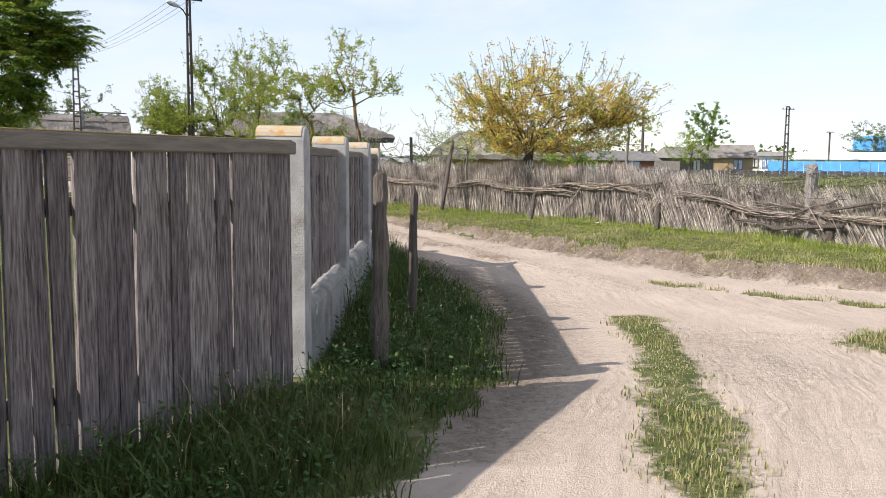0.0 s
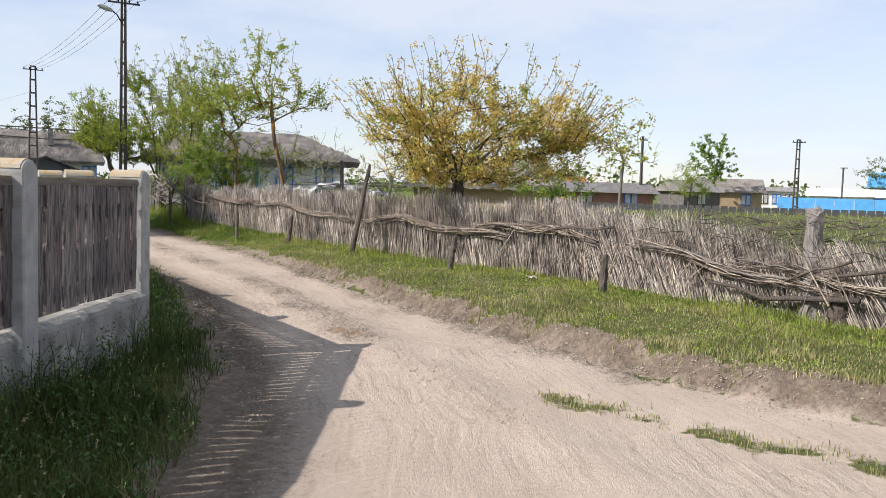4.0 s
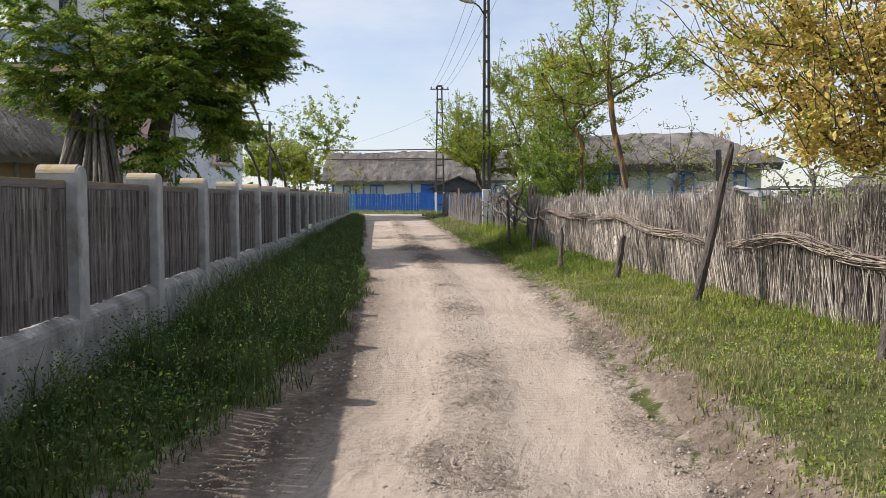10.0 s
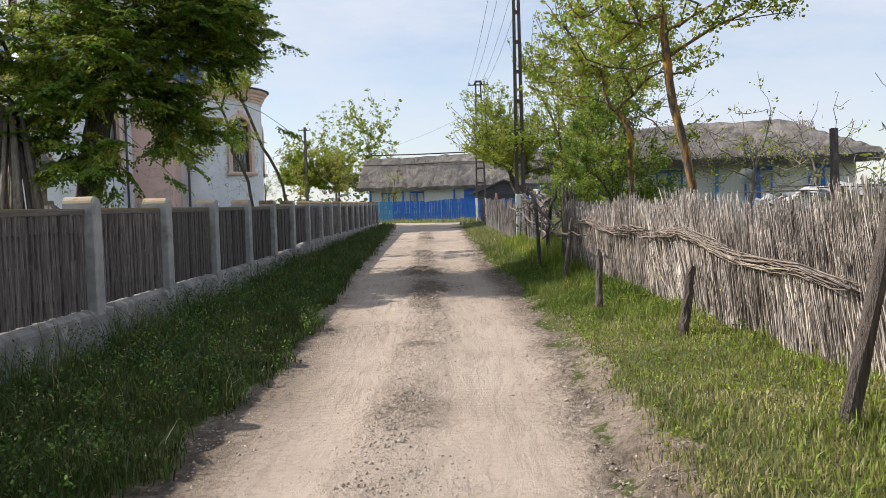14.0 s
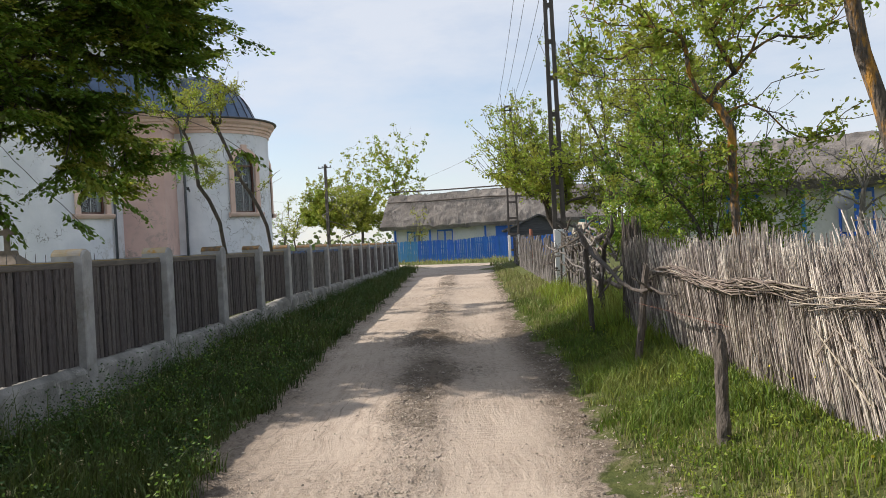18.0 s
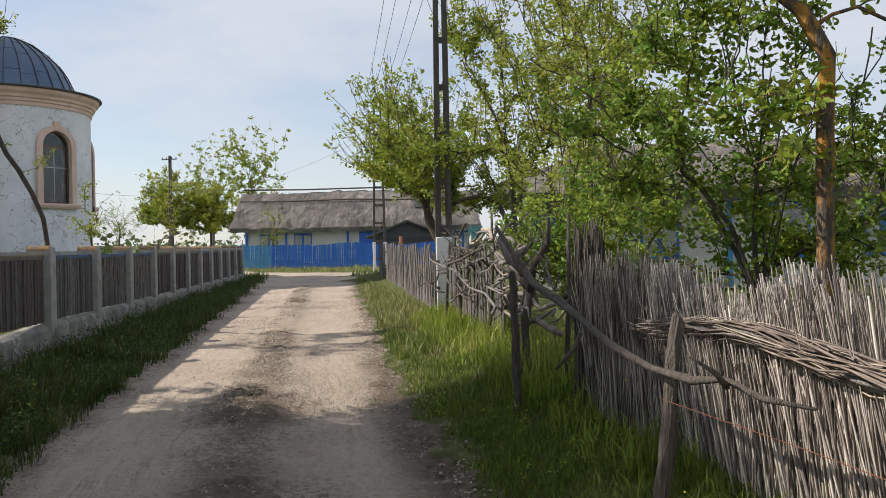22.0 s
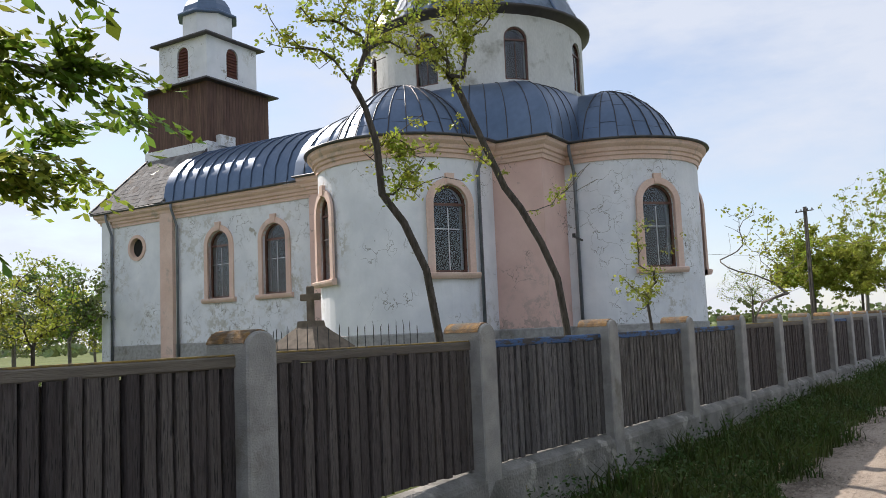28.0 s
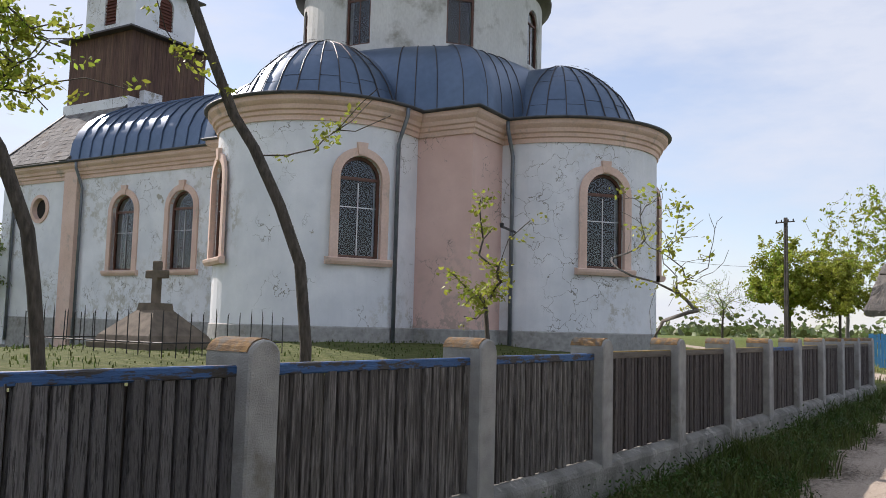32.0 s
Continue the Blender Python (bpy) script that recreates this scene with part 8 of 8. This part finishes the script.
b0 = at(-4.47, 28.72)
tree("lichened_tree", b0, [b0, (-4.45, 28.65, 1.2), (-4.42, 28.58, 1.9), (-4.40, 28.54, 2.6)],
     [(-4.8, 28.4, 4.0, 1.1, 1.0, 0.6), (-5.4, 28.3, 3.6, 0.7, 0.8, 0.35), (-3.8, 28.8, 3.8, 0.8, 0.8, 0.45), (-4.5, 28.35, 2.35, 0.35, 0.3, 0.3), (-3.7, 28.6, 2.5, 0.4, 0.4, 0.25)],
     120, 5600, 0.034, [BARK_LICHEN, LEAF_FRESH, LEAF_LIME], "thin lichened tree behind the reed fence", 0.048, 13, 0.09, 0.07, bare_tips=0.25, tuft=9, shoots=50, shoot_len=0.45, tip_r=0.003, taper=0.60,
     guides=[[(-4.52, 28.52, 2.85), (-4.7, 28.48, 3.02), (-5.03, 28.41, 3.2), (-5.55, 28.3, 3.26), (-5.95, 28.2, 3.4)], [(-4.35, 28.57, 3.18), (-4.54, 28.54, 3.6), (-4.7, 28.5, 4.2)], [(-4.3, 28.6, 3.25), (-4.12, 28.65, 3.56), (-3.85, 28.73, 3.75), (-3.4, 28.8, 4.0)], [(-4.25, 28.6, 2.85), (-4.02, 28.68, 3.04), (-3.54, 28.81, 3.12)]])
b0 = at(-4.72, 28.97)
tree("elder_tree", b0, [b0, (-4.75, 28.95, 0.7), (-4.8, 28.93, 1.2)],
     [(-4.9, 28.9, 2.35, 0.9, 0.9, 0.6), (-4.95, 28.85, 2.95, 0.6, 0.6, 0.4), (-5.5, 28.8, 2.3, 0.5, 0.6, 0.5), (-4.35, 29.15, 2.1, 0.45, 0.6, 0.45), (-4.9, 29.35, 1.8, 0.9, 0.6, 0.5), (-4.3, 29.45, 1.6, 0.6, 0.5, 0.35)],
     260, 15000, 0.024, [BARK, LEAF_MID, LEAF_FRESH, LEAF_DARK, LEAF_MID, LEAF_FRESH], "green elder with open boughs behind the reed fence", 0.042, 17, 0.07, 0.10, limbs=9, tuft=8, shoots=110, shoot_len=0.3, shoot_up=0.4)
b0 = at(-6.9, 32.2)
tree("elder_bush", b0, [b0, (-6.9, 32.2, 0.5), (-6.95, 32.2, 0.8)],
     [(-6.9, 32.2, 1.7, 0.9, 0.9, 0.6), (-7.4, 32.8, 1.6, 0.8, 0.8, 0.5)],
     150, 9000, 0.03, [BARK, LEAF_MID, LEAF_FRESH], "green elder bush behind the branch barrier", 0.05, 18, 0.10, limbs=6, category="bush", tuft=10, shoots=40, shoot_len=0.5)
b0 = at(-9.46, 37.15)
tree("plum_tree", b0, [b0, (-9.5, 37.1, 0.9), (-9.7, 37.05, 1.6)],
     [(-10.6, 37.2, 3.1, 1.4, 1.2, 1.0), (-10.2, 37.3, 4.6, 1.1, 1.1, 1.0), (-11.8, 36.9, 3.3, 1.0, 1.0, 0.8), (-9.4, 37.8, 4.0, 0.9, 1.0, 1.0), (-10.6, 37.1, 5.5, 0.5, 0.6, 0.5)],
     330, 22000, 0.036, [BARK, LEAF_LIME, LEAF_FRESH, LEAF_FRESH], "bright green plum tree round the lamp pole", 0.09, 20, 0.095, 0.09, limbs=8, tuft=8, shoots=160, shoot_len=0.8)
b0 = at(-7.7, 34.0)
tree("plum_tree", b0, [b0, (-7.7, 34.0, 0.8), (-7.75, 34.0, 1.4)],
     [(-7.8, 34.0, 2.9, 1.2, 1.2, 1.1), (-7.9, 34.0, 4.4, 1.1, 1.1, 1.0), (-7.0, 33.4, 2.5, 0.9, 0.9, 0.8), (-7.3, 33.7, 4.0, 0.9, 0.9, 0.8)],
     220, 14000, 0.028, [BARK, LEAF_LIME, LEAF_FRESH, LEAF_LIME], "thin upright plum tree behind the branch barrier", 0.07, 19, 0.095, 0.09, limbs=6, tuft=8, shoots=110, shoot_len=0.8)
b0 = at(-11.5, 38.7)
tree("plum_tree", b0, [b0, (-11.7, 38.6, 1.2), (-12.1, 38.4, 2.1)],
     [(-12.3, 38.3, 3.4, 1.2, 1.3, 0.9), (-12.5, 38.2, 4.1, 0.9, 1.0, 0.7), (-12.9, 38.4, 3.3, 0.7, 0.9, 0.6)],
     220, 16000, 0.036, [BARK, LEAF_FRESH, LEAF_FRESH, LEAF_LIME], "bright green plum tree over the picket fence", 0.10, 23, 0.10, 0.09, limbs=6, tuft=8, shoots=120, shoot_len=0.9)
b0 = at(-8.3, 37.5)
tree("ash_tree", b0, [b0, (-8.3, 37.5, 2.0), (-8.25, 37.6, 3.2), (-8.2, 37.7, 3.8)], [(-8.2, 37.7, 5.6, 1.6, 1.6, 1.4), (-8.2, 37.7, 4.4, 1.8, 1.8, 0.9)],
     150, 8500, 0.04, [BARK_GREY, LEAF_FRESH, LEAF_LIME], "tall thin-leaved ash behind the bushes", 0.11, 29, 0.13, 0.1, limbs=5, bare_tips=0.15, tuft=8, shoots=70, shoot_len=0.9)
# slim locust trees inside the churchyard fence
b0 = at(-16.2, 31.62)
tree("young_locust", b0, [b0, (-16.25, 31.54, 1.63), (-16.28, 31.46, 2.3), (-16.36, 31.26, 2.8), (-16.43, 31.08, 3.1), (-16.45, 31.02, 3.6), (-16.49, 30.93, 4.0)],
     [(-16.65, 30.45, 4.75, 0.5, 0.7, 0.35), (-16.4, 31.05, 4.9, 0.5, 0.5, 0.4), (-16.4, 31.2, 3.45, 0.35, 0.4, 0.35)],
     60, 3400, 0.026, [BARK, LEAF_LIME, LEAF_FRESH], "slim bent locust tree with sparse yellow-green leaves", 0.041, 31, 0.08, 0.16, bare_tips=0.25, tuft=10, tip_r=0.003, shoots=24, shoot_len=0.4,
     guides=[[(-16.56, 30.75, 4.35), (-16.65, 30.51, 4.62), (-16.79, 30.15, 4.78)], [(-16.5, 30.85, 4.3), (-16.45, 31.0, 4.9)], [(-16.4, 31.25, 3.15), (-16.35, 31.5, 3.2)]])
b0 = at(-16.66, 33.3)
tree("young_locust", b0, [b0, (-16.67, 33.21, 1.66), (-16.70, 33.16, 2.2), (-16.78, 33.02, 2.62), (-16.88, 32.83, 3.02), (-16.96, 32.68, 3.3), (-17.04, 32.5, 3.75), (-17.1, 32.35, 4.15)],
     [(-17.3, 31.9, 5.1, 0.5, 0.7, 0.3), (-17.1, 32.35, 5.4, 0.5, 0.5, 0.4)],
     64, 3600, 0.026, [BARK, LEAF_LIME, LEAF_LIME], "slim leaning locust tree with a dark trunk", 0.041, 37, 0.08, 0.16, bare_tips=0.25, tuft=10, tip_r=0.003, shoots=24, shoot_len=0.4,
     guides=[[(-17.24, 32.16, 4.65), (-17.43, 31.81, 5.15), (-17.64, 31.42, 5.29)], [(-17.15, 32.3, 4.6), (-17.1, 32.42, 5.3), (-17.05, 32.5, 5.7)], [(-16.85, 32.6, 3.4), (-16.9, 32.3, 3.65)], [(-16.95, 32.9, 3.0), (-17.0, 33.3, 3.1), (-16.95, 33.45, 3.25)]])
b0 = at(-17.9, 35.2)
tree("young_locust", b0, [b0, (-17.9, 35.2, 1.3), (-17.95, 35.15, 2.0)], [(-17.9, 35.1, 2.7, 0.35, 0.6, 0.5), (-17.9, 35.2, 2.1, 0.3, 0.6, 0.3)],
     18, 700, 0.028, [BARK, LEAF_LIME], "locust sapling with a few lime-green leaves", 0.022, 41, 0.08, 0.1, tip_r=0.0025)
b0 = at(-18.3, 37.2)
tree("bare_sapling", b0, [b0, (-18.3, 37.2, 1.0), (-18.3, 37.25, 1.3)], [(-18.3, 37.4, 2.6, 0.8, 0.8, 0.9)],
     60, 420, 0.03, [BARK_GREY, LEAF_LIME], "almost bare grey sapling by the fence", 0.022, 43, 0.10, 0.08, bare_tips=0.75, tip_r=0.002)
b0 = at(-21.5, 27.4)
tree("yard_bush", b0, [b0, (-21.5, 27.4, 1.2), (-21.5, 27.4, 1.7)], [(-21.5, 27.4, 2.3, 0.8, 0.8, 0.7)], 40, 1700, 0.03, [BARK, LEAF_LIME], "thin bush beside the hut", 0.03, 44, 0.10, category="bush")
# further greenery
for i, (x, y, h, w, nt, lv, ms, lab) in enumerate((
        (-47.3, 66.6, 6.0, 2.4, 240, 26000, [BARK, LEAF_LIME, LEAF_FRESH, LEAF_LIME], "bright green bushes at the end of the lane"),
        (-44.4, 67.2, 5.2, 2.2, 180, 18000, [BARK, LEAF_LIME, LEAF_LIME], "yellow-green bush beside the cottage"),
        (-48.2, 62.8, 3.9, 2.0, 110, 2600, [BARK, LEAF_LIME, LEAF_MID], "thin green bush beyond the fence"),
        (-56.4, 80.5, 11.2, 2.7, 190, 3000, [BARK_GREY, LEAF_LIME, LEAF_FRESH], "tall thin-leaved tree behind the cottage"),
        (-52.0, 80.5, 12.2, 3.3, 210, 3600, [BARK_GREY, LEAF_LIME, LEAF_FRESH], "tall thin-leaved tree behind the cottage"),
        (-36, 84, 9.0, 4.5, 150, 5000, [BARK_GREY, LEAF_FAR], "pale green trees behind the cottage"),
        (-33.9, 60.6, 3.7, 0.9, 46, 1100, [BARK, LEAF_LIME], "small lime-green tree before the cottage"),
        (-25, 80, 8.0, 4.0, 120, 4000, [BARK_GREY, LEAF_FAR], "trees behind the cottage"),
        (11, 51, 6.2, 1.9, 100, 1100, [BARK_GREY, LEAF_LIME], "almost bare forked tree in the plots"),
        (14.5, 50, 3.0, 1.4, 70, 3800, [BARK, LEAF_FRESH], "round green bush in the plots"),
        (27, 87, 8.0, 2.2, 120, 5200, [BARK_GREY, LEAF_MID], "lone pale tree on the horizon"),
        (49, 97, 7.0, 3.2, 100, 4200, [BARK_GREY, LEAF_FAR], "round tree among the far houses"),
        (5.2, 33.5, 2.6, 1.5, 70, 4200, [BARK, LEAF_MID, LEAF_FRESH], "green bushes behind the golden tree"),
        (1.0, 38.0, 3.6, 2.2, 90, 3200, [BARK_GREY, LEAF_FRESH], "thin shrubs before the outbuilding"),
        (-3.2, 36.5, 3.4, 1.6, 80, 500, [BARK_GREY, LEAF_LIME], "bare twiggy shrubs before the cottage"),
        (-5.0, 38.2, 4.0, 1.7, 90, 1300, [BARK_GREY, LEAF_LIME], "thin twiggy shrubs before the cottage"),
        (-0.2, 31.0, 3.2, 1.3, 70, 300, [BARK_GREY, LEAF_LIME], "bare twiggy shrub behind the reeds"),
        (-68, 22, 8.0, 5.0, 170, 7000, [BARK_GREY, LEAF_FAR, LEAF_FRESH], "trees behind the church"),
        (-66, 30, 7.0, 4.5, 150, 6000, [BARK_GREY, LEAF_FAR, LEAF_LIME], "trees behind the church"),
        (-60, 16, 7.0, 4.5, 150, 6000, [BARK_GREY, LEAF_FAR, LEAF_LIME], "trees behind the church"),
        (-54, 23.5, 5.0, 3.4, 150, 5000, [BARK_GREY, LEAF_LIME, LEAF_FAR], "thin olive-green trees behind the church"),
        (-59, 27.0, 5.6, 3.8, 150, 5200, [BARK_GREY, LEAF_FAR, LEAF_LIME], "thin olive-green trees behind the church"),
        (-50, 20.0, 4.4, 3.2, 140, 4600, [BARK_GREY, LEAF_FAR, LEAF_LIME], "thin olive-green trees behind the church"),
        (-49, 26.3, 6.0, 3.2, 160, 9000, [BARK_GREY, LEAF_MID, LEAF_FAR], "green trees crowding behind the church"),
        (-56, 52, 5.0, 3.4, 130, 7000, [BARK_GREY, LEAF_MID, LEAF_FAR], "bushes beyond the church"),
        (-44, 52, 3.4, 1.8, 80, 900, [BARK_GREY, LEAF_LIME], "thin bare shrubs beyond the church"))):
    b0 = at(x, y)
    tree("tree" if h > 4 else "bush", b0, [b0, (x, y, b0[2] + h * 0.2), (x + 0.1, y, b0[2] + h * 0.42)],
         [(x, y, b0[2] + h * 0.62, w, w, h * 0.32), (x + w * 0.4, y, b0[2] + h * 0.45, w * 0.7, w * 0.7, h * 0.22), (x - w * 0.4, y, b0[2] + h * 0.5, w * 0.7, w * 0.7, h * 0.25)],
         nt, int(lv * 0.8), 0.04 + 0.008 * h * (h > 4), ms, lab, 0.02 + 0.010 * h, 50 + i, 0.08 + 0.04 * w, 0.1, category="tree" if h > 4 else "bush", step=0.28 + 0.04 * h, tuft=7, shoots=nt // 3, shoot_len=0.1 * h, limbs=6)
# far woods on the horizon
rf = np.random.default_rng(77)
k = 14000
ang = rf.uniform(-2.7, 2.0, k)
dist = rf.uniform(150, 330, k)
cx_, cy_ = -10 + dist * np.sin(ang), 25 + dist * np.cos(ang)
hh = 3.0 + 2.6 * np.abs(np.sin(ang * 17) * np.sin(ang * 41 + 1)) + 1.2 * np.sin(ang * 7)
cz_ = 0.6 + np.abs(rf.uniform(0, 1, k)) ** 1.1 * hh
tagged(new("far_woods", leaf_mesh("far_woods", np.stack([cx_, cy_, cz_], 1), 0.85, LEAF_FAR, 1.3)), "low belt of trees along the horizon", "woods", kind="stuff")

low = rf.uniform(-2.7, 2.0, 9000)
ld = rf.uniform(200, 330, 9000)
tagged(new("far_hedge", leaf_mesh("far_hedge", np.stack([-10 + ld * np.sin(low), 25 + ld * np.cos(low), 0.4 + rf.uniform(0, 1, 9000) * (1.6 + 1.0 * np.abs(np.sin(low * 17)))], 1), 2.0, LEAF_FAR, 1.3)), "dark hedge line along the horizon", "hedge", kind="stuff")


# far houses across the fields
def far_house(x, y, L, D, h, rz, wall_mat, roof_mat, label, rise=1.6, wins=3):
    p = thing("house", (x, y, hz(x, y)), rz, label, "house")
    part("wall", Builder().box((0, 0, h / 2), (L, D, h)), wall_mat, p)
    b = Builder()
    o = 0.4
    b.add([(-L / 2 - o, -D / 2 - o, h), (L / 2 + o, -D / 2 - o, h), (L / 2 + o, D / 2 + o, h), (-L / 2 - o, D / 2 + o, h), (-L / 2 - o, 0, h + rise), (L / 2 + o, 0, h + rise)], [(0, 1, 5, 4), (2, 3, 4, 5), (0, 4, 3), (1, 2, 5), (3, 2, 1, 0)])
    part("roof", b, roof_mat, p)
    for i in range(wins):
        small_window(p, -L / 2 + (i + 0.5) * L / wins, -D / 2 - 0.03, h * 0.55, 0.9, 1.1, BLUE_PAINT if i % 2 else WIN_FRAME)
    return p


far_house(36.5, 100, 6.5, 5, 1.9, -0.3, LIME_WALL, SLATE, "far white low house across the fields", 0.5, 5)
far_house(24.0, 85, 4, 4, 1.5, 0.4, PLANK_GREY, SLATE, "far grey gabled house across the fields", 1.1, 1)
far_house(30.0, 92, 6, 5, 1.6, -0.2, CLAY_WALL, THATCH, "far low house with a thatched roof", 1.4, 2)
far_house(56, 92, 7, 6, 2.0, -0.4, BRICK_RED, RED_ROOF, "far house with a red roof", 2.0, 2)
far_house(52, 100, 6, 5, 2.6, -0.5, SKY_PAINT, SKY_PAINT, "far light blue house across the fields", 1.8, 2)
far_house(42, 90, 8, 4, 1.5, -0.35, LIME_WALL, WHITE_PAINT, "far white-roofed shed across the fields", 0.8, 2)
far_house(11.8, 62, 6, 4, 1.15, 0.1, BRICK_RED, SLATE, "low grey-roofed house behind the plots", 0.7, 2)
far_house(9.2, 63, 2.6, 3, 1.1, 0.1, LIME_WALL, RED_ROOF, "small outhouse with a red roof", 1.1, 1)
far_house(-76, 40, 9, 6, 2.4, 1.4, CLAY_WALL, THATCH, "far thatched house beyond the church", 2.2, 2)
tw_ = thing("turquoise_fence", (0, 0, 0), 0, "long turquoise board fence across the fields", "fence")
for i in range(26):
    x, y = 33 + 1.45 * i, 84 - 0.75 * i
    part("panel", Builder().box((x, y, hz(x, y) + 0.65), (1.6, 0.05, 1.25), rz=-0.48), SKY_PAINT, tw_)
pf = thing("plot_fence", (0, 0, 0), 0, "low dark paling fence round the plots", "fence")
for i in range(60):
    x, y = 2 + 0.5 * i, 58.5 - 0.06 * i
    part("paling", Builder().box((x, y, hz(x, y) + 0.25), (0.42, 0.04, 0.55), rz=-0.12), SHED_WOOD, pf)
street_lamp = thing("street_lamp", (39.0, 86.0, hz(39, 86)), 0, "far street lamp on a pole", "street lamp")
part("pole", Builder().tube([(0, 0, -0.2), (0, 0, 4.2)], 0.09, 6), TAR_POLE, street_lamp)
part("head", Builder().box((0, 0, 4.25), (0.8, 0.3, 0.14), bevel=0.03), LAMP_GREY, street_lamp)

# a scrap of white plastic lying on the bank
bx_, by_ = 3.14, 17.15
whole("plastic_bag", Builder().grid([[(bx_ + 0.03 * i - 0.09 + 0.01 * math.sin(j * 3), by_ + 0.03 * j - 0.06, hz(bx_, by_) + 0.03 + 0.025 * math.sin(i * 1.9 + j) * math.cos(j * 1.3)) for i in range(7)] for j in range(5)]), WHITE_PAINT, "crumpled white plastic bag in the bank grass", "litter")
